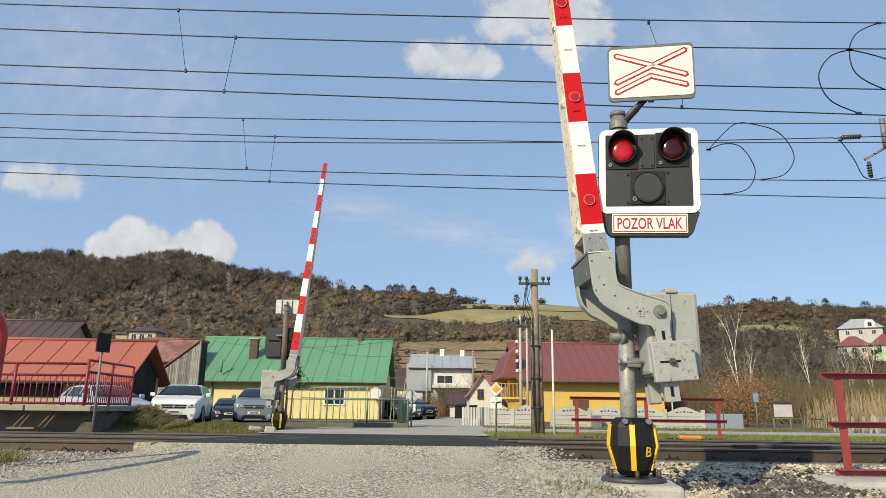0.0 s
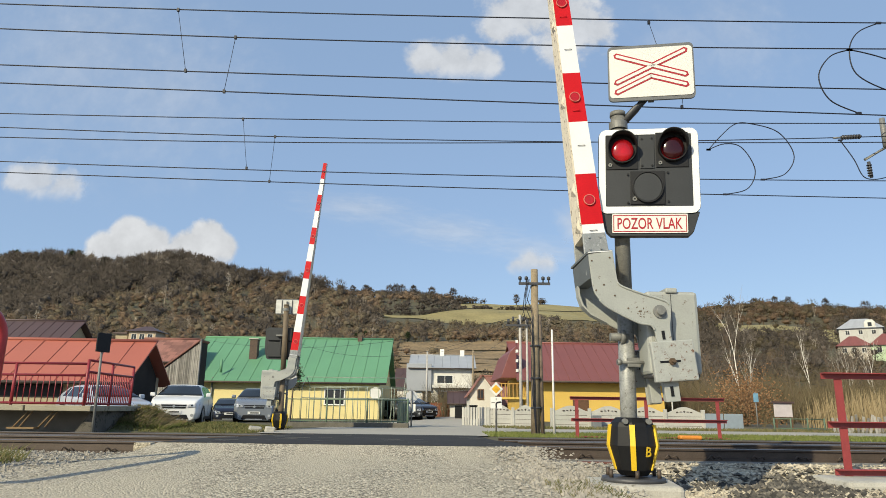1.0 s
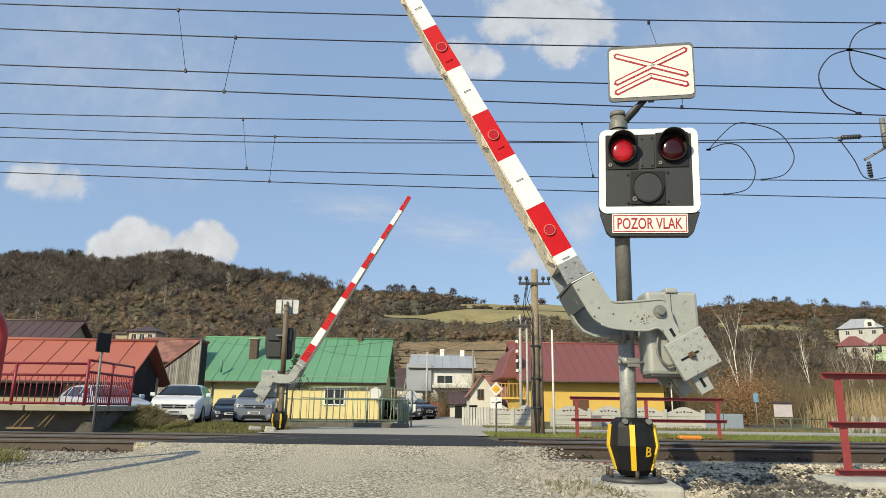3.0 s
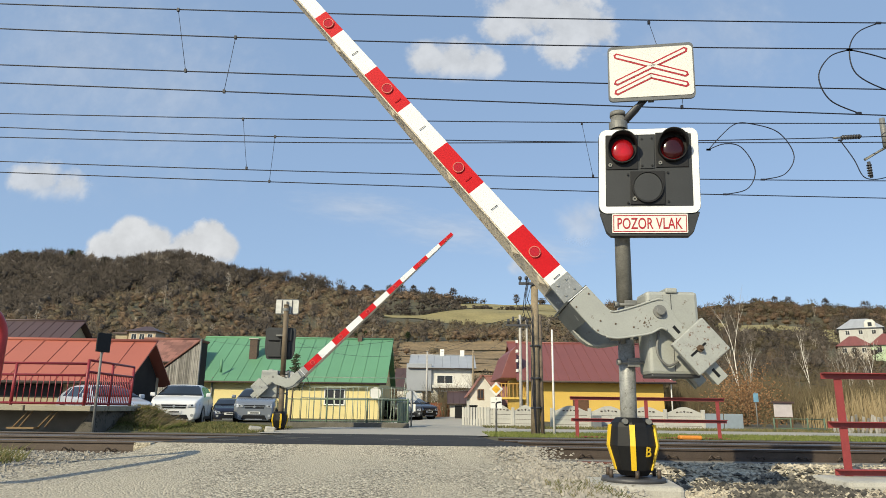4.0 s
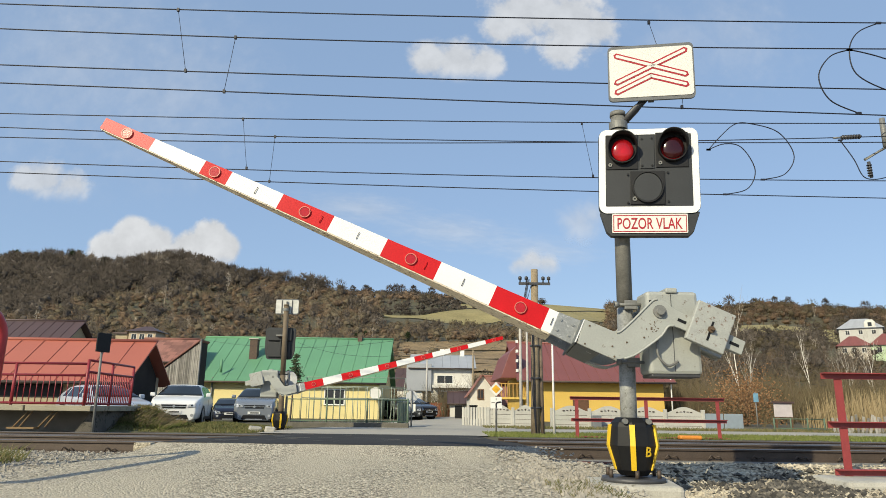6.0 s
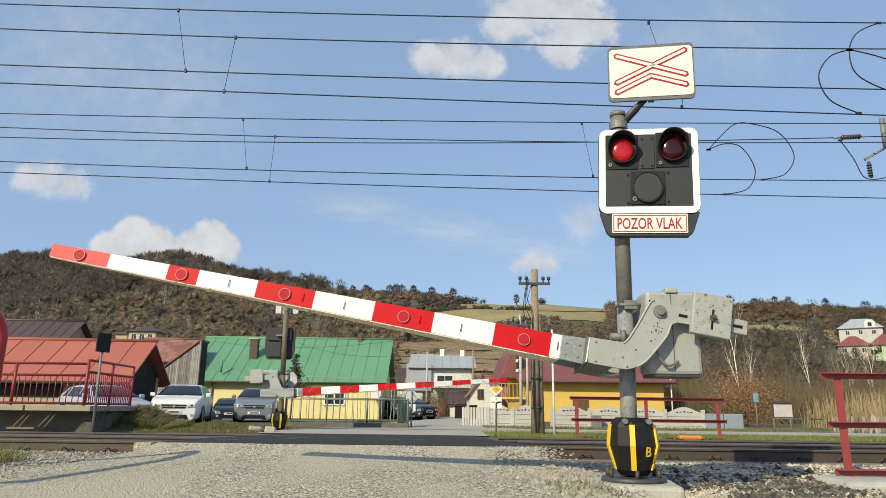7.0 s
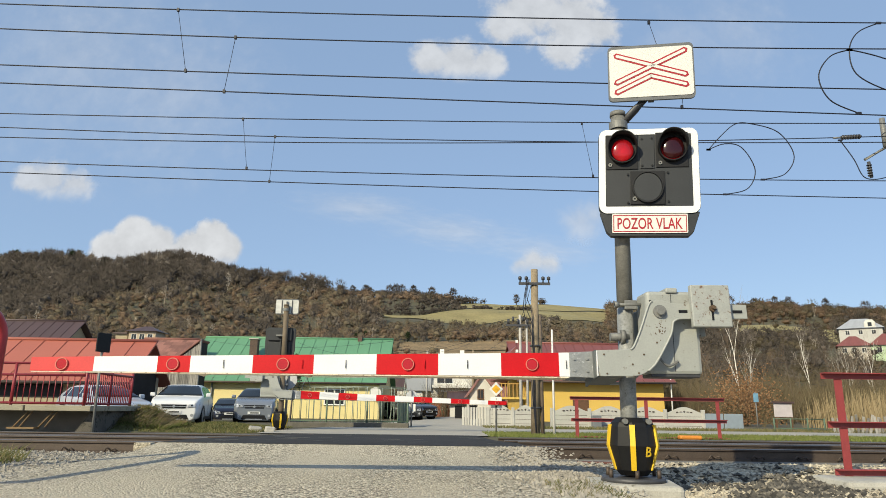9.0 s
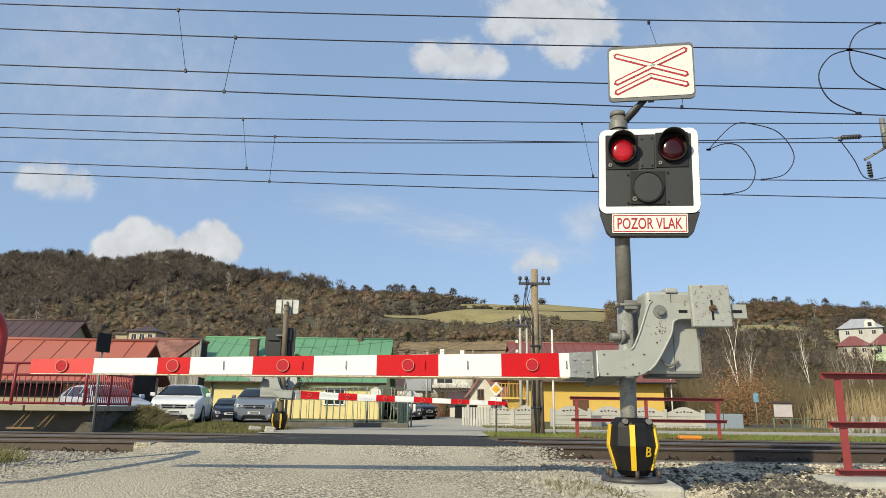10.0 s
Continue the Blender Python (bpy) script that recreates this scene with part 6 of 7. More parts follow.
def branch(trunk, twigs, p, d, ln, r, depth, spread, up=0.15):
    n = 3
    for _ in range(n):
        q = p + d * (ln / n)
        (trunk if depth > 1 else twigs).stem(p, q, r, r * 0.85)
        r *= 0.85
        p = q
        d = (d + Vector((prng.uniform(-1, 1), prng.uniform(-1, 1), prng.uniform(-0.4, 0.8))) * 0.16).normalized()
        if depth > 0 and prng.random() < 0.9:
            a = prng.uniform(0, math.tau)
            e = (d + (Vector((math.cos(a), math.sin(a), up))) * spread).normalized()
            branch(trunk, twigs, p, e, ln * prng.uniform(0.5, 0.72), r * 0.6, depth - 1, spread, up)
    if depth > 0:
        branch(trunk, twigs, p, d, ln * 0.6, r * 0.8, depth - 1, spread, up)


BIRCHBARK = mat("pale_birch_bark", (0.6, 0.56, 0.5), 0.8, vary=0.35, size=3, dirt=(0.06, 0.05, 0.05), dirt_amount=0.25)
GREYBARK = mat("grey_brown_bark", (0.13, 0.1, 0.075), 0.9, vary=0.35)
TWIG = mat("brown_twigs", (0.13, 0.085, 0.055), 0.9, vary=0.3)
PALETWIG = mat("pale_twigs", (0.27, 0.23, 0.19), 0.9, vary=0.3)


def bare_tree(x, y, z, h, bark, twig, label, spread=0.8, depth=3, r=None, up=0.3):
    t = thing("tree", Matrix.Translation((x, y, z)), label, "tree", "bare trees")
    a, b = Strands(), Strands()
    branch(a, b, Vector((0, 0, -0.5)), Vector((prng.uniform(-.08, .08), 0, 1)), h * 0.55, r or h * 0.018, depth, spread, up)
    a.object("trunk", bark, t)
    b.object("crown", twig, t)
    return t


for x, y, z, h in ((26.3, 60, 1.6, 8.2), (38, 70, 3.0, 6.0), (44, 74, 1.5, 5.5), (47, 78, 2, 6.0), (51, 80, 2, 7.5), (30, 66, 1, 6)):
    bare_tree(x, y, z, h, BIRCHBARK, PALETWIG, "bare birch with a pale trunk on the bank", 0.42, 4, h * 0.0092, 0.9)
for x, y, h in ((18, 50, 4.5), (20.5, 52, 5), (23, 50, 5), (28, 54, 5.5), (31, 52, 4.5), (33, 56, 6), (25, 62, 7), (36, 60, 6), (41, 64, 6), (17, 58, 6), (29, 74, 8), (34, 80, 9), (22, 70, 7), (45, 66, 6)):
    bare_tree(x, y, 0, h, GREYBARK, TWIG, "bare tangled tree on the overgrown bank", 0.95, 4, h * 0.016)
for x, y, h in ((3.6, 66, 4.5), (1.6, 72, 4), (-6, 60, 5), (0.9, 70, 3.6), (-20, 62, 6), (-27, 58, 6), (-36, 60, 7), (6.5, 64, 5)):
    bare_tree(x, y, 0, h, GREYBARK, TWIG, "bare garden tree behind the houses", 0.8, 4, h * 0.016)
# dark conifer behind the far barrier
con = thing("tree", Matrix.Translation((-5.4, 24.6, 0)), "small dark sparse conifer by the fence", "tree")
cs, cl = Strands(), Strands()
cs.stem(Vector((0, 0, -0.1)), Vector((0.1, 0, 2.5)), 0.05, 0.01)
for k in range(150):
    zz = 1.25 + 1.25 * prng.random()
    a, l = prng.uniform(0, math.tau), (2.75 - zz) * 0.36 * prng.uniform(0.5, 1.1)
    p = Vector((0.04 * zz, 0, zz))
    q = p + Vector((math.cos(a) * l, math.sin(a) * l, 0.05))
    cs.stem(p, q, 0.008, 0.003)
    for j in range(7):
        s = p.lerp(q, 0.3 + 0.1 * j)
        cl.blade(s, s + Vector((prng.uniform(-.1, .1), prng.uniform(-.1, .1), prng.uniform(-.08, .06))), 0.012)
cs.object("trunk", GREYBARK, con)
cl.object("crown", mat("dark_needles", (0.035, 0.055, 0.022), 0.8, vary=0.3), con)

# grass, reeds and brush
GRASSES = island_mat("mixed_grass", [(0.05, 0.062, 0.02), (0.10, 0.108, 0.04), (0.2, 0.165, 0.085), (0.29, 0.23, 0.125)])
LAWN = island_mat("spring_lawn", [(0.09, 0.12, 0.025), (0.14, 0.17, 0.045), (0.19, 0.20, 0.07), (0.26, 0.22, 0.11)])
HEAPGREEN = island_mat("heap_greens", [(0.05, 0.06, 0.02), (0.11, 0.125, 0.035), (0.2, 0.2, 0.07), (0.3, 0.25, 0.13)])
DRY = island_mat("dry_straw", [(0.16, 0.11, 0.06), (0.3, 0.23, 0.13), (0.42, 0.34, 0.2)])
BRUSH = island_mat("brown_brush", [(0.045, 0.04, 0.022), (0.09, 0.075, 0.042), (0.14, 0.115, 0.07), (0.12, 0.075, 0.045)])


def grass(name, n, xr, yr, h, material, label, zfun=None, w=0.006, lay=0.5):
    s = Strands()
    for _ in range(n):
        x, y = prng.uniform(*xr), prng.uniform(*yr)
        z = zfun(x, y) if zfun else 0.0
        l = h * prng.uniform(0.4, 1.0)
        s.blade(Vector((x, y, z)), Vector((x + prng.uniform(-lay, lay) * l, y + prng.uniform(-lay, lay) * l, z + l)), w)
    return tagged(s.object(name, material), label, "grass", kind="stuff")


def mound_z(x, y):
    """A low overgrown bank beside the platform's end."""
    return 0.52 * math.exp(-((x + 8.35) / 0.6) ** 2 - ((y - 19.3) / 1.2) ** 2) + 0.16 * math.exp(-((x + 6.6) / 0.9) ** 2 - ((y - 20.5) / 1.5) ** 2)


bm = B()
rows = [[bm.verts.new((x, y, mound_z(x, y) - 0.02 + 0.05 * noise.noise(Vector((x, y, 0)) * 2))) for x in np.linspace(-12, -4.7, 60)] for y in np.linspace(17.1, 25, 40)]
for a, b in zip(rows, rows[1:]):
    for k in range(59):
        bm.faces.new((a[k], a[k + 1], b[k + 1], b[k])).smooth = True
tagged(part("grass_bank", bm, mat("mossy_earth", (0.12, 0.11, 0.05), 0.95, vary=0.4, size=2, bump=0.6, dirt=(0.06, 0.09, 0.02), dirt_amount=0.5)), "mossy overgrown bank beside the platform", "bank", kind="structure")
grass("bank_grass", 9000, (-9.6, -4.8), (17.4, 22.5), 0.10, GRASSES, "tufted green and straw grass on the bank", mound_z, 0.007, 1.2)
grass("straw_heap", 3600, (-9.4, -7.3), (18.0, 19.9), 0.22, DRY, "heap of dry straw-coloured stems", mound_z, 0.008, 1.6)
grass("heap_grass", 5200, (-9.4, -7.2), (17.9, 19.7), 0.2, HEAPGREEN, "green tufts among the dry stems", mound_z, 0.008, 1.4)
grass("verge_grass", 16000, (1.2, 19), (17.2, 20.3), 0.085, LAWN, "short grass strip beside the tracks", None, 0.008, 0.8)
grass("fence_grass", 4000, (1.6, 16), (24.7, 27.0), 0.12, GRASSES, "short grass along the white fence", None, 0.009, 0.8)
grass("weeds", 420, (-6.8, -5.5), (7.0, 9.2), 0.2, GRASSES, "weeds and grass at the road's edge", None, 0.005, 1.1)
grass("weeds", 500, (0.95, 1.5), (5.4, 6.6), 0.06, GRASSES, "small weeds beside the footing", None, 0.003, 1.0)
grass("weeds", 700, (-5.8, -4.85), (6.6, 8.3), 0.2, GRASSES, "green weeds beside the pipe guard", None, 0.006, 1.0)
grass("reeds", 4000, (17.8, 34), (26.5, 34), 2.0, DRY, "tall dry reeds beyond the tracks", None, 0.014, 0.18)


def thicket(name, n, place, h, material, label, twigs=10, w=0.03):
    """Bare shrubs: bundles of forked stems."""
    s = Strands()
    for _ in range(n):
        x, y = place()
        z = ground_z(x, y)
        hh = h * prng.uniform(0.5, 1.1)
        for k in range(twigs):
            a, o = prng.uniform(0, math.tau), prng.uniform(0.1, 0.7)
            p = Vector((x, y, z - 0.2))
            m = p + Vector((math.cos(a) * o * hh * 0.35, math.sin(a) * o * hh * 0.35, hh * prng.uniform(0.35, 0.6)))
            s.stem(p, m, w, w * 0.6)
            for j in range(3):
                e = m + Vector((prng.uniform(-1, 1) * 0.3, prng.uniform(-1, 1) * 0.3, prng.uniform(0.2, 0.6))) * hh
                s.stem(m, e, w * 0.5, w * 0.15)
    return tagged(s.object(name, material), label, "shrubs", kind="stuff")


thicket("brush", 1700, lambda: (prng.uniform(15, 66), prng.uniform(42, 86)), 3.6, BRUSH, "tangled bare brown shrubs on the bank", 12, 0.016)
thicket("brush", 500, lambda: (prng.uniform(-70, 6), prng.uniform(60, 84)), 3.0, BRUSH, "tangled bare shrubs behind the houses", 12, 0.025)
RUSSET = island_mat("russet_leaves", [(0.12, 0.065, 0.035), (0.22, 0.12, 0.06), (0.33, 0.2, 0.11)])
thicket("russet_shrub", 7, lambda: (prng.uniform(14.6, 16.6), prng.uniform(34, 36)), 2.2, BRUSH, "russet shrub with withered leaves", 10, 0.014)
ls = Strands()
for _ in range(3000):
    p = Vector((15.6 + prng.gauss(0, 0.75), 35 + prng.gauss(0, 0.6), max(0.15, 1.35 + prng.gauss(0, 0.7))))
    ls.blade(p, p + Vector((prng.uniform(-1, 1), prng.uniform(-1, 1), prng.uniform(-1, 0.5))) * 0.09, 0.03)
tagged(ls.object("russet_leaves", RUSSET), "withered russet leaves on a bare shrub", "leaves", kind="stuff")
pal = thing("paling_fence", Matrix.Translation((14.2, 24.8, 0)), "leaning weathered wooden palings", "fence")
for k in range(22):
    part("paling", box(B(), -0.045, 0.045, 0, 0.02, -0.1, 0.62 * prng.uniform(0.8, 1.1), 0, pose(k * 0.16, prng.uniform(-.1, .1), 0, prng.uniform(-8, 8), prng.uniform(-14, 14), 0)), BOARDS, pal)


# ---- the wooded hill ----
def ok_wood(x, y):
    a, e = x * 500 / y, ground_z(x, y) / y
    if -46 < a < 124 and 0.112 < e < 0.156:
        return False
    if -32 < a < 60 and 0.045 < e < 0.098:
        return prng.random() < 0.04
    if 205 < a < 300 and 0.105 < e < 0.135:
        return prng.random() < 0.2
    return not (285 < a < 345 and 0.07 < e < 0.12) or prng.random() < 0.25


def tone_mat(name, cols):
    """A colour for each tree by its own tone, a little mixed by a broad noise."""
    m = bpy.data.materials.new(name)
    m.use_nodes = True
    n, lk = m.node_tree.nodes, m.node_tree.links.new
    at, r, g, ad = n.new("ShaderNodeAttribute"), n.new("ShaderNodeValToRGB"), n.new("ShaderNodeNewGeometry"), n.new("ShaderNodeMath")
    at.attribute_name = "tone"
    ad.operation, ad.inputs[1].default_value = "MULTIPLY_ADD", 0.12
    lk(g.outputs["Random Per Island"], ad.inputs[0])
    lk(at.outputs["Fac"], ad.inputs[2])
    while len(r.color_ramp.elements) < len(cols):
        r.color_ramp.elements.new(0.5)
    for k, c in enumerate(cols):
        r.color_ramp.elements[k].position, r.color_ramp.elements[k].color = k / (len(cols) - 1), (*c, 1)
    lk(ad.outputs[0], r.inputs["Fac"])
    b = n["Principled BSDF"]
    lk(r.outputs["Color"], b.inputs["Base Color"])
    b.inputs["Roughness"].default_value, b.inputs["Specular IOR Level"].default_value = 0.95, 0.1
    return m


def lump():
    """The vertices and faces of a small rounded solid, for the dense inner part of a crown."""
    bm = B()
    bmesh.ops.create_icosphere(bm, subdivisions=2, radius=1)
    v, f = np.array([q.co[:] for q in bm.verts]), np.array([[q.index for q in k.verts] for k in bm.faces])
    bm.free()
    return v, f


LUMP_V, LUMP_F = lump()


def wood(name, n, er, size, material, label, twigs, ar=(-460, 440), pick=None, wide=1.0, core=0.8, seed=1, tones=(0.0, 0.8), fine=0.0006, at=None):
    """A far wood: each bare tree is a stem, a lumpy uneven core of dense twigs, and a spray of fine twigs round it.
    er: the stretch of the slope; size: a tree's height as a share of its distance."""
    spots, guard = [(x, y, ground_z(x, y), size * y * prng.uniform(0.6, 1.25)) for x, y in at or ()], 0
    while len(spots) < n and guard < n * 40:
        guard += 1
        sh = er[0] + (er[1] - er[0]) * prng.random()
        y = 85 + 415 * sh ** (1 / 0.45)
        x = prng.uniform(*ar) * y / 500
        if ok_wood(x, y) and not (pick and not pick(x, y)):
            spots.append((x, y, ground_z(x, y), size * y * prng.uniform(0.6, 1.25)))
    t = np.array(spots)
    n = len(t)
    r = np.random.default_rng(seed)
    root, hh = t[:, None, :3], t[:, None, 3:4]
    tone = np.clip(r.uniform(*tones, n) * 0.7 + 0.3 * np.array([0.5 + noise.noise(Vector((x / y * 14, ground_z(x, y) / y * 40, seed))) for x, y, _, _ in spots]), 0, 0.9)
    rad = np.stack([0.36 * wide * r.uniform(0.8, 1.2, n), 0.36 * wide * np.ones(n), 0.40 * r.uniform(0.85, 1.1, n)], 1)[:, None, :] * hh
    mid = root + np.array([0, 0, 0.56]) * hh
    vs, fs, tn = [], [], []
    count = 0
    if core:
        c = mid + (LUMP_V[None] * rad * r.uniform(0.45, 1.15, (n, len(LUMP_V), 1)) - np.array([0, 0, 0.12]) * hh) * core
        vs.append(c.reshape(-1, 3))
        fs.append((LUMP_F[None] + (np.arange(n) * len(LUMP_V))[:, None, None]).reshape(-1, 3))
        tn.append(np.repeat(tone, len(LUMP_V)))
        count = n * len(LUMP_V)
    # fine twigs, from inside the crown outwards and upwards
    d = r.normal(size=(n, twigs, 3)) + np.array([0, -0.3, 0.15])
    d /= np.linalg.norm(d, axis=2, keepdims=True)
    a = mid + d * rad * r.uniform(0.5, 0.88, (n, twigs, 1))
    b = a + (d * rad * r.uniform(0.15, 0.4, (n, twigs, 1)) + r.normal(size=(n, twigs, 3)) * 0.05 * hh)
    w = fine * root[:, :, 1:2] * r.uniform(0.5, 1.4, (n, twigs, 1))
    an = r.uniform(-0.9, 0.9, (n, twigs))
    side = np.stack([np.cos(an), 0.4 * np.sin(an), np.sin(an)], 2) * w
    tri = np.stack([a - side, a + side, b], 2)
    stem = np.zeros((n, 1, 3, 3))
    stem[:, 0, 0, 0], stem[:, 0, 1, 0] = -0.0009 * t[:, 1], 0.0009 * t[:, 1]
    stem[:, 0, :2, 2] = -0.6
    stem[:, 0, 2, 2] = t[:, 3] * 0.9
    tri = np.concatenate([tri, stem + root[:, :, None, :]], 1).reshape(-1, 3)
    vs.append(tri)
    fs.append(np.arange(len(tri)).reshape(-1, 3) + count)
    tn.append(np.repeat(tone, (twigs + 1) * 3))
    v, f, tn = np.concatenate(vs), np.concatenate(fs), np.concatenate(tn)
    me = bpy.data.meshes.new(name)
    me.vertices.add(len(v))
    me.vertices.foreach_set("co", v.ravel())
    me.loops.add(f.size)
    me.loops.foreach_set("vertex_index", f.ravel())
    me.polygons.add(len(f))
    me.polygons.foreach_set("loop_start", np.arange(len(f)) * 3)
    me.attributes.new("tone", "FLOAT", "POINT").data.foreach_set("value", tn.astype(np.float32))
    me.update(calc_edges=True)
    me.materials.append(material)
    return tagged(new(name, me), label, "trees", kind="stuff")


def dark_slope(x, y):
    """The old wood fills the upper slope and runs down it in a few clumps."""
    a, e = x * 500 / y, ground_z(x, y) / y
    edge = float(np.interp(a, [-460, -330, -260, -200, -150, -110, -60, 0], [0.11, 0.12, 0.155, 0.168, 0.172, 0.185, 0.19, 0.3]))
    return e + 0.02 * noise.noise(Vector((a / 14, e * 30, 3))) > edge or a < 0 and noise.noise(Vector((a / 9, e * 45, 8))) > 0.42


def open_slope(x, y):
    return not dark_slope(x, y)


def right_side(x, y):
    return x * 500 / y > 125


def low_shrubs(name, n, ar, er, size, material, seed):
    """Shrubs on open ground, between two heights of view."""
    r = random.Random(seed)
    at = []
    for _ in range(n):
        a, e = r.uniform(*ar), r.uniform(*er)
        k = float(np.interp(a, [p[0] for p in RIDGE], [p[1] for p in RIDGE])) / 500
        y = 85 + 415 * min(1.0, e / k) ** (1 / 0.45)
        at.append((a * y / 500, y))
    return wood(name, n, None, size, material, "bare shrubs and hedges beside the meadow", 90, None, None, 1.5, 0.6, seed, (0.1, 0.8), 0.00045, at)


DARKWOOD = tone_mat("dark_bare_wood", [(0.042, 0.036, 0.031), (0.072, 0.061, 0.051), (0.108, 0.09, 0.074), (0.16, 0.135, 0.112)])
BROWNWOOD = tone_mat("brown_bare_scrub", [(0.108, 0.079, 0.054), (0.144, 0.103, 0.070), (0.172, 0.120, 0.081), (0.205, 0.15, 0.102)])
OLIVEWOOD = tone_mat("olive_bare_scrub", [(0.098, 0.081, 0.055), (0.132, 0.109, 0.073), (0.162, 0.132, 0.089), (0.19, 0.155, 0.107)])
BANKWOOD = tone_mat("shaded_bank_scrub", [(0.06, 0.049, 0.031), (0.087, 0.071, 0.045), (0.113, 0.092, 0.059), (0.145, 0.116, 0.077)])
RUSSETWOOD = tone_mat("russet_ridge_scrub", [(0.085, 0.058, 0.038), (0.12, 0.082, 0.054), (0.15, 0.10, 0.066), (0.18, 0.125, 0.085)])
PALEWOOD = tone_mat("pale_bare_wood", [(0.16, 0.13, 0.10), (0.22, 0.185, 0.15), (0.30, 0.26, 0.215), (0.36, 0.32, 0.27)])
FIRWOOD = tone_mat("dark_firs", [(0.012, 0.018, 0.010), (0.022, 0.032, 0.016), (0.03, 0.042, 0.02)])
wood("wood", 1700, (0.55, 0.99), 0.026, DARKWOOD, "dark bare wood on the upper hillside", 190, (-460, 0), dark_slope, 0.9, 0.6, 1, (0.0, 0.7), 0.0004)
wood("scrub", 2700, (0.10, 0.99), 0.015, BROWNWOOD, "leafless brown scrub on the hillside", 110, (-460, 130), open_slope, 1.5, 0.68, 2, (0.15, 0.75), 0.00036)
wood("scrub", 1700, (0.08, 0.95), 0.018, OLIVEWOOD, "leafless olive-brown scrub on the hillside", 120, (-460, 130), open_slope, 1.3, 0.62, 3, (0.15, 0.75), 0.00036)
wood("wood", 420, (0.2, 0.9), 0.024, DARKWOOD, "single dark bare trees among the scrub", 150, (-460, 130), open_slope, 0.9, 0.5, 4, (0.3, 0.9), 0.0005)
wood("scrub", 1900, (0.10, 0.99), 0.017, BANKWOOD, "leafless scrub on the slope beside the village", 120, (120, 440), right_side, 1.35, 0.62, 5, (0.0, 0.5), 0.00036)
wood("scrub", 1100, (0.66, 0.99), 0.015, RUSSETWOOD, "leafless brown scrub under the ridge", 110, (120, 440), right_side, 1.5, 0.66, 6, (0.0, 0.4), 0.00036)
wood("wood", 600, (0.1, 0.85), 0.030, DARKWOOD, "dark tangled bare trees above the bank", 220, (130, 440), right_side, 1.0, 0.4, 7, (0.1, 0.8), 0.0005)
# along the skyline the crowns are thin and let the sky through
wood("ridge_wood", 420, (0.975, 1.0), 0.025, DARKWOOD, "bare crowns along the hill's ridge", 280, (-460, -90), None, 0.8, 0.3, 8, (0.1, 0.9), 0.0004)
wood("ridge_wood", 900, (0.975, 1.0), 0.010, DARKWOOD, "low bare trees along the ridge", 90, (-95, 440), None, 1.7, 0.5, 9, (0.1, 0.7), 0.0004)
wood("ridge_wood", 40, (0.96, 1.0), 0.024, PALEWOOD, "paler crowns on the ridge", 260, (-290, -215), None, 0.95, 0.2, 10, (0.0, 0.4), 0.0004)
# low hedges and shrubs round the meadows
for k, (n, ar, er, sz) in enumerate(((330, (-44, 122), (0.108, 0.124), 0.009), (130, (-46, 70), (0.1455, 0.1468), 0.006), (60, (-46, 14), (0.147, 0.156), 0.011), (25, (60, 90), (0.125, 0.13), 0.011))):
    low_shrubs("shrubs", n, ar, er, sz, DARKWOOD if k else OLIVEWOOD, 21 + k)
wood("pale_trees", 60, (0.35, 0.95), 0.026, PALEWOOD, "scattered pale bare birches", 60, (-430, 430), None, 0.5, 0, 11, (0.2, 0.9), 0.0005)
wood("firs", 9, (0.97, 1.0), 0.026, FIRWOOD, "a few dark firs on the ridge", 300, (-330, -240), None, 0.55, 0.6, 12, (0, 0.9), 0.0008)
wood("firs", 3, (0.55, 0.62), 0.022, FIRWOOD, "small dark firs on the slope", 300, (-75, -20), None, 0.6, 0.6, 13, (0, 0.9), 0.0008)
RIDGE_TREES = ((-98, 10), (-93, 11), (-86, 9), (-68, 10), (-58, 11), (-55, 10), (-40, 10), (-35, 11), (-31, 10), (-22, 9), (-8, 5), (8, 6), (56, 7), (217, 10), (252, 11), (262, 7), (290, 9), (236, 6), (320, 7), (-207, 10), (-201, 11), (-196, 11), (-190, 10), (-215, 8), (-170, 9), (-156, 7))
for k, (lo, hi) in enumerate(((5, 9.5), (9.6, 10.5), (10.6, 12))):
    at = [(a * 0.994, 497) for a, h in RIDGE_TREES if lo <= h <= hi]
    wood("ridge_trees", len(at), None, 0.0022 * (lo + hi) / 2 * 1.15, DARKWOOD, "single bare crowns standing out on the ridge", 420, None, None, 0.9, 0.25, 31 + k, (0.0, 0.5), 0.0004, at)


MEADOW = mat("pale_meadow", (0.26, 0.215, 0.09), 0.95, vary=0.35, size=0.06, grain=0.8, bump=0.3, dirt=(0.12, 0.12, 0.04), dirt_amount=0.3)
def over_slope(name, ar, er, material, label, lift=0.3):
    """Open ground laid on the slope between two heights of view, e = z / y."""
    bm = B()
    cols = []
    for a in np.linspace(*ar, 60):
        r = float(np.interp(a, [p[0] for p in RIDGE], [p[1] for p in RIDGE])) / 500
        wob = 0.002 * noise.noise(Vector((a * 0.05, er[0] * 90, 1)))
        col = []
        for e in np.linspace(er[0] + wob, er[1] + wob * 0.5, 14):
            y = 85 + 415 * min(1.0, e / r) ** (1 / 0.45)
            col.append(bm.verts.new((a * y / 500, y, ground_z(a * y / 500, y) + lift)))
        cols.append(col)
    for p, q in zip(cols, cols[1:]):
        for k in range(13):
            bm.faces.new((p[k], q[k], q[k + 1], p[k + 1])).smooth = True
    return tagged(part(name, bm, material), label, "meadow", kind="structure")


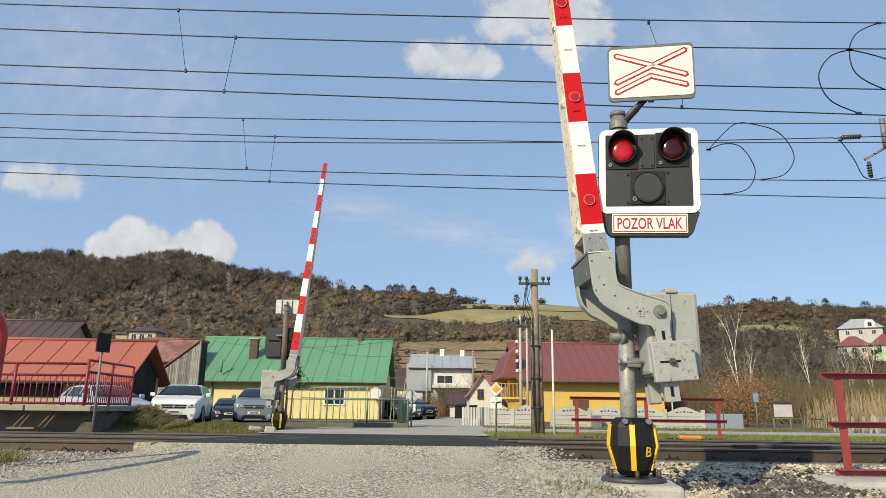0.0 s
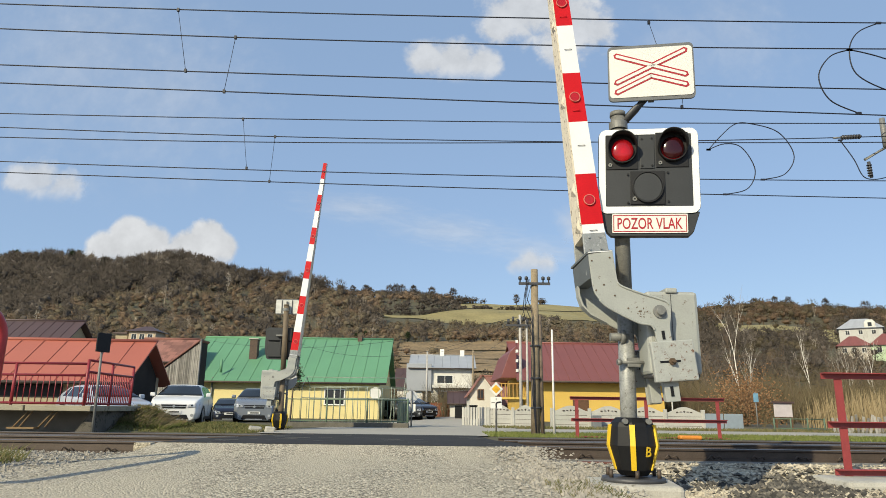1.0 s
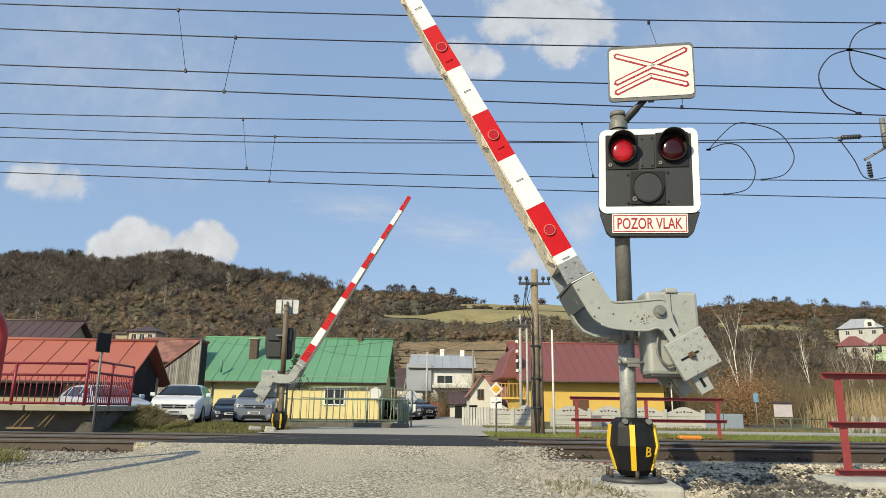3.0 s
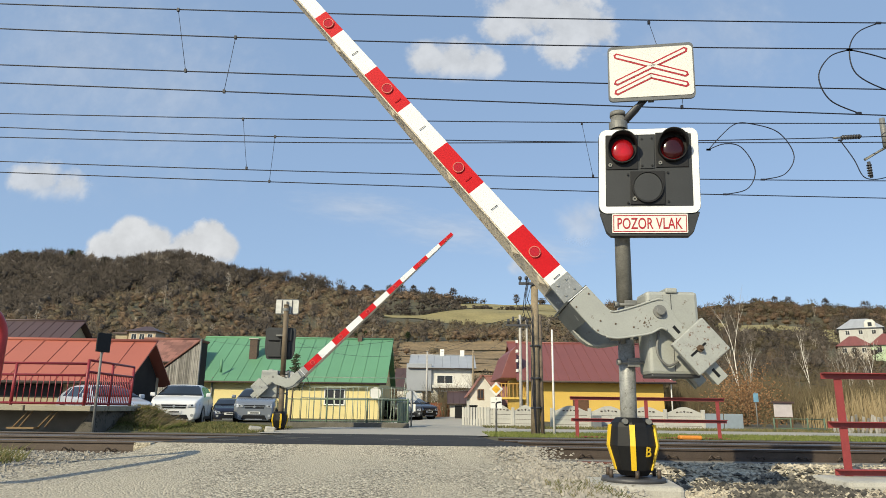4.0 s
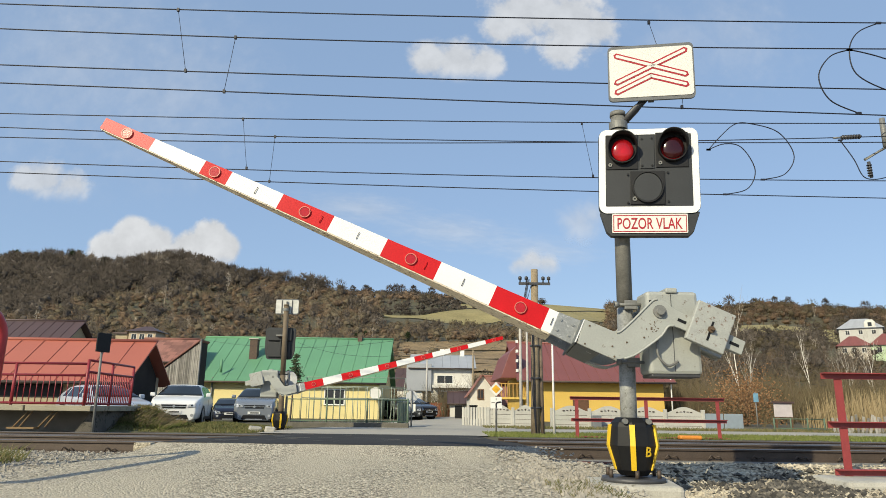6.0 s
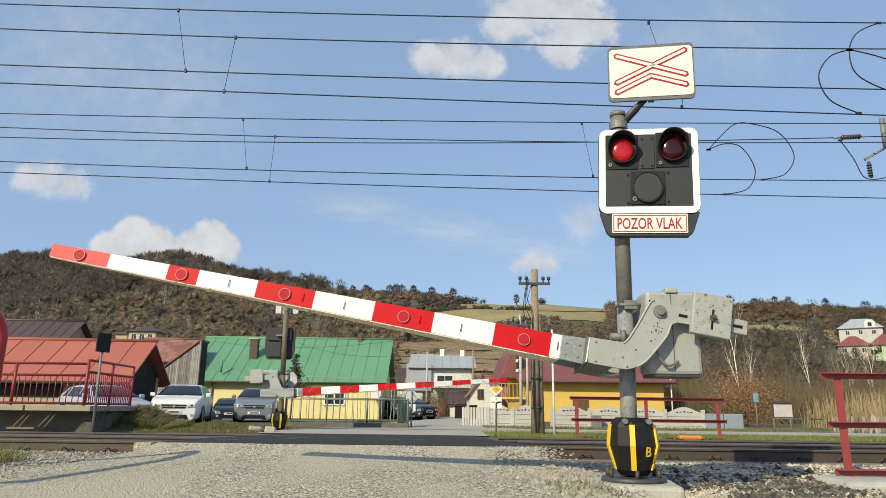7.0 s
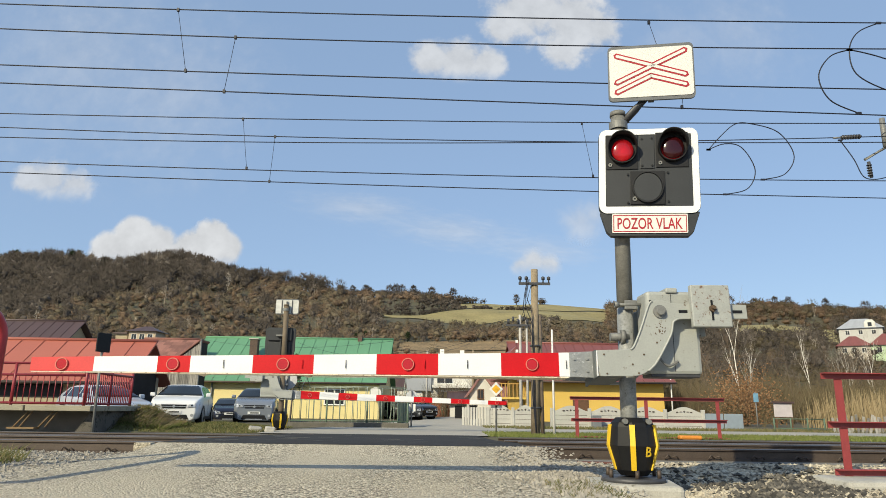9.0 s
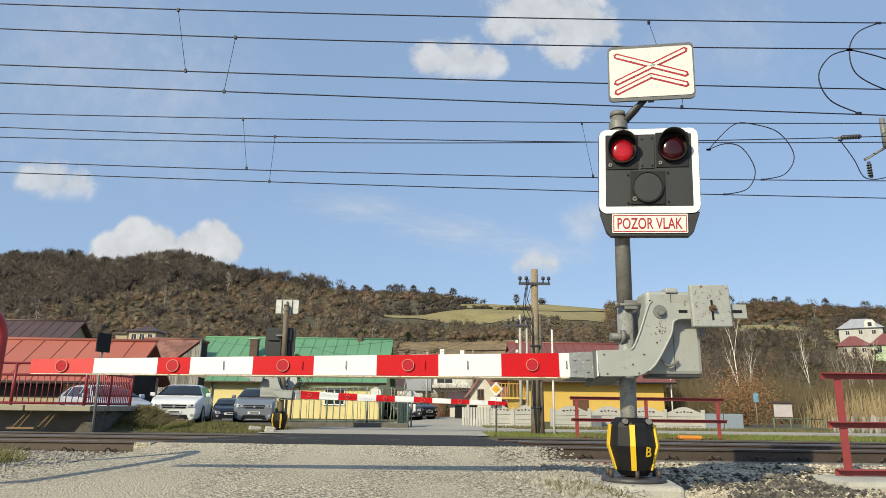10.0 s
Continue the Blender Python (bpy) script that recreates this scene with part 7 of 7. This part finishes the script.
STRAW = mat("straw_terrace", (0.24, 0.165, 0.08), 0.95, vary=0.5, size=0.2, grain=1.5, bump=0.4, dirt=(0.10, 0.08, 0.045), dirt_amount=0.4)
over_slope("meadow", (14, 124), (0.1475, 0.159), MEADOW, "pale yellow-green meadow high on the hillside")
over_slope("meadow", (-46, 124), (0.131, 0.1455), MEADOW, "pale yellow-green meadow under the hedge")
for k in range(5):
    over_slope("terrace", (-32 - 3 * k, 60), (0.045 + 0.0108 * k, 0.0545 + 0.0108 * k), STRAW, "straw-coloured grass terrace on the slope", 0.25 + 0.1 * (k % 2))
over_slope("meadow", (205, 300), (0.108, 0.133), MEADOW, "pale meadow below the hillside houses")


# ---- clouds ----
def cloud_mat(name, seed, lobes, soft, dense, ragged, stretch, base):
    """A heap of rounded lobes with a ragged edge; lobes: (x, y, radius) in the sheet's own unit space."""
    m = bpy.data.materials.new(name)
    m.use_nodes = True
    n, lk = m.node_tree.nodes, m.node_tree.links.new
    n.remove(n["Principled BSDF"])

    def maths(op, a, b=None, c=None):
        k = n.new("ShaderNodeMath")
        k.operation = op
        for q, v in enumerate((a, b, c)):
            if v is None:
                continue
            if isinstance(v, (int, float)):
                k.inputs[q].default_value = v
            else:
                lk(v, k.inputs[q])
        return k.outputs[0]
    tc, mp, ns, fine = n.new("ShaderNodeTexCoord"), n.new("ShaderNodeMapping"), n.new("ShaderNodeTexNoise"), n.new("ShaderNodeTexNoise")
    mp.inputs["Location"].default_value, mp.inputs["Scale"].default_value = (seed, seed * 0.7, 0), (1, stretch, 1)
    lk(tc.outputs["Object"], mp.inputs["Vector"])
    for t, sc, dt in ((ns, 0.07, 8), (fine, 0.22, 6)):
        lk(mp.outputs[0], t.inputs["Vector"])
        t.inputs["Scale"].default_value, t.inputs["Detail"].default_value, t.inputs["Roughness"].default_value = sc, dt, 0.58
    best = None
    for x, y, r in lobes:
        vm = n.new("ShaderNodeMapping")
        vm.inputs["Location"].default_value, vm.inputs["Scale"].default_value = (-x / r, -y * stretch / r, 0), (1 / r, stretch / r, 0)
        lk(tc.outputs["Object"], vm.inputs["Vector"])
        ln = n.new("ShaderNodeVectorMath")
        ln.operation = "LENGTH"
        lk(vm.outputs[0], ln.inputs[0])
        v = maths("SUBTRACT", 1.0, ln.outputs["Value"])
        best = v if best is None else maths("SMOOTH_MAX", best, v, 0.25)
    wob = maths("MULTIPLY_ADD", maths("SUBTRACT", ns.outputs["Fac"], 0.5), ragged, maths("MULTIPLY", maths("SUBTRACT", fine.outputs["Fac"], 0.5), ragged * 0.5))
    d = maths("ADD", best, wob)
    mr = n.new("ShaderNodeMapRange")
    mr.interpolation_type = "SMOOTHSTEP"
    mr.inputs["From Min"].default_value, mr.inputs["From Max"].default_value, mr.inputs["To Max"].default_value = 0.0, soft, dense
    lk(d, mr.inputs["Value"])
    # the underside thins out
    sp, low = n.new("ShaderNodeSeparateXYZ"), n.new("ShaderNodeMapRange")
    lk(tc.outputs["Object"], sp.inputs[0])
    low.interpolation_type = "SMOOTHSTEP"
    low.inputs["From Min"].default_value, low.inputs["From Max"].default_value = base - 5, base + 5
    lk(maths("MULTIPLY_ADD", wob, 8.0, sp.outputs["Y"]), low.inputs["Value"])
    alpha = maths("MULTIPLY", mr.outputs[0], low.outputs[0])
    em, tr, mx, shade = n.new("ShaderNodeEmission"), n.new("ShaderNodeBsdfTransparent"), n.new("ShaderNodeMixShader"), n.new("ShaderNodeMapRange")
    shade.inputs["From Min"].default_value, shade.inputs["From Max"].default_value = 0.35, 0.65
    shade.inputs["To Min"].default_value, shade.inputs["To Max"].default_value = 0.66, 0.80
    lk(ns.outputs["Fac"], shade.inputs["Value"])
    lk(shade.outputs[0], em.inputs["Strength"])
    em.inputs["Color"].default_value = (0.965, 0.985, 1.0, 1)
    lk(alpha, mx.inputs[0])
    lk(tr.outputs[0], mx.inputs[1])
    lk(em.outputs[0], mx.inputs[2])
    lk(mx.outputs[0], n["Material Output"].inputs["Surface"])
    return m


def cloud(x, z, w, h, seed, drift, lobes, soft=0.5, dense=0.95, ragged=1.1, tilt=0.0, stretch=1.0, base=-1e4, label="soft white fair-weather cloud"):
    """A far sheet of cloud, part of the sky's backdrop; its lobes are in metres from the middle."""
    bm = B()
    vs = [[bm.verts.new((a, b, 0)) for a in np.linspace(-w, w, 9)] for b in np.linspace(-h, h, 9)]
    for p, q in zip(vs, vs[1:]):
        for k in range(8):
            bm.faces.new((p[k], p[k + 1], q[k + 1], q[k]))
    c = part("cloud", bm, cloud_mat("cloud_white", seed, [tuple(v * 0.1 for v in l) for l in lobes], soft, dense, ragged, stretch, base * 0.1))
    for v in c.data.vertices:
        v.co *= 0.1
    c.matrix_basis = Matrix.Translation((x, 3000 + 15 * len(clouds), z)) @ pose(0, 0, 0, 90, tilt, 0) @ Matrix.Scale(10, 4)
    tagged(c, label, "cloud", "clouds", "structure")
    clouds.append((c, drift))


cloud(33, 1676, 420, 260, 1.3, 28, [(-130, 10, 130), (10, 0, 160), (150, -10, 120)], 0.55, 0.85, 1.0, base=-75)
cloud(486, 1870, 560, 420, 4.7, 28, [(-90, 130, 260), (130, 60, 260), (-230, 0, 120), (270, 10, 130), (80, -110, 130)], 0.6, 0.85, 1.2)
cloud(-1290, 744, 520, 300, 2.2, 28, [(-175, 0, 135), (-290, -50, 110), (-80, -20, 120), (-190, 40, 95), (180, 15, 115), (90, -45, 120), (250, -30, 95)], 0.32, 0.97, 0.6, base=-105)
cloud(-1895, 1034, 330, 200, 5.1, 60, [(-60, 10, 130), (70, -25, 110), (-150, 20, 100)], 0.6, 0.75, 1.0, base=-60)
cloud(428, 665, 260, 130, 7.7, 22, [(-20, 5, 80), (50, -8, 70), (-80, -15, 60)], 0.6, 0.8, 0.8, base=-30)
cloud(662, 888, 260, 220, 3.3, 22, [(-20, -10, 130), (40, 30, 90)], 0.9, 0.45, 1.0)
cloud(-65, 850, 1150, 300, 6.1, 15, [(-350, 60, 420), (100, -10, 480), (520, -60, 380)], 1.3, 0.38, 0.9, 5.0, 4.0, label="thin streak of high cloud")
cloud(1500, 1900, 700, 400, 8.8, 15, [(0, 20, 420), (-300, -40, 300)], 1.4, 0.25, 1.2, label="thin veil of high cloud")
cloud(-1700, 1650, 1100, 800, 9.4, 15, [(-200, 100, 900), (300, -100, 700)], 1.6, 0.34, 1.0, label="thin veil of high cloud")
# ---- what moves ----
NEAR_BOOM = [(0, 85.4), (1.5, 85.4), (1.7, 84.3), (2.0, 79.7), (2.5, 69.9), (4.0, 49.7), (4.5, 42.9), (5.0, 36.2), (5.5, 29.5), (6.8, 13.4), (7.0, 10.2), (7.5, 7.6), (8.0, 1.8), (8.4, -0.3), (8.5, -0.9), (8.8, -0.5), (9.0, -0.6), (9.3, -0.8), (10, -0.8)]
FAR_BOOM = [(0, 84.9), (1.5, 84.9), (1.7, 83.9), (2.0, 79.8), (2.5, 69.5), (4.0, 45.0), (4.5, 37.4), (5.0, 29.9), (5.5, 22.1), (6.8, 5.6), (7.0, 4.2), (7.5, 0.9), (7.8, -1.2), (8.1, -1.5), (10, -1.6)]


def boom_rows(rows, pivot, lean, turn):
    axis = Matrix.Translation(pivot) @ pose(0, 0, 0, lean, 0, 0) @ pose(0, 0, 0, 0, 0, turn)
    return [(t, axis @ pose(0, 0, 0, 0, a, 0)) for t, a in rows]


def lamp_rows(at, lit_first):
    """Each lamp turns its bright face to the road for half of every second."""
    here = Matrix.Translation(at)
    rows, a = [], 0 if lit_first else 180
    rows.append((0, here @ pose(0, 0, 0, 0, 0, a)))
    t = 0.1
    while t < 10:
        for k in range(4):
            rows.append((t + (k - 1.5) / 30 + 0.0167, here @ pose(0, 0, 0, 0, 0, a + 60 * k)))
        a += 180
        t += 0.5
    rows.append((10, here @ pose(0, 0, 0, 0, 0, a)))
    return rows


def motions():
    walk(near_boom, boom_rows(NEAR_BOOM, PIV, -2.147, 0.864))
    walk(far_boom, boom_rows(FAR_BOOM, FAR_PIV, 0, 0.55))
    for pair in (lamps, far_lamps):
        for (lens, at), lit in zip(pair, (True, False)):
            walk(lens, lamp_rows(at, lit))
    for c, drift in clouds:
        m = c.matrix_basis.copy()
        walk(c, [(0, m), (10, Matrix.Translation((drift, 0, 0)) @ m)])


motions()
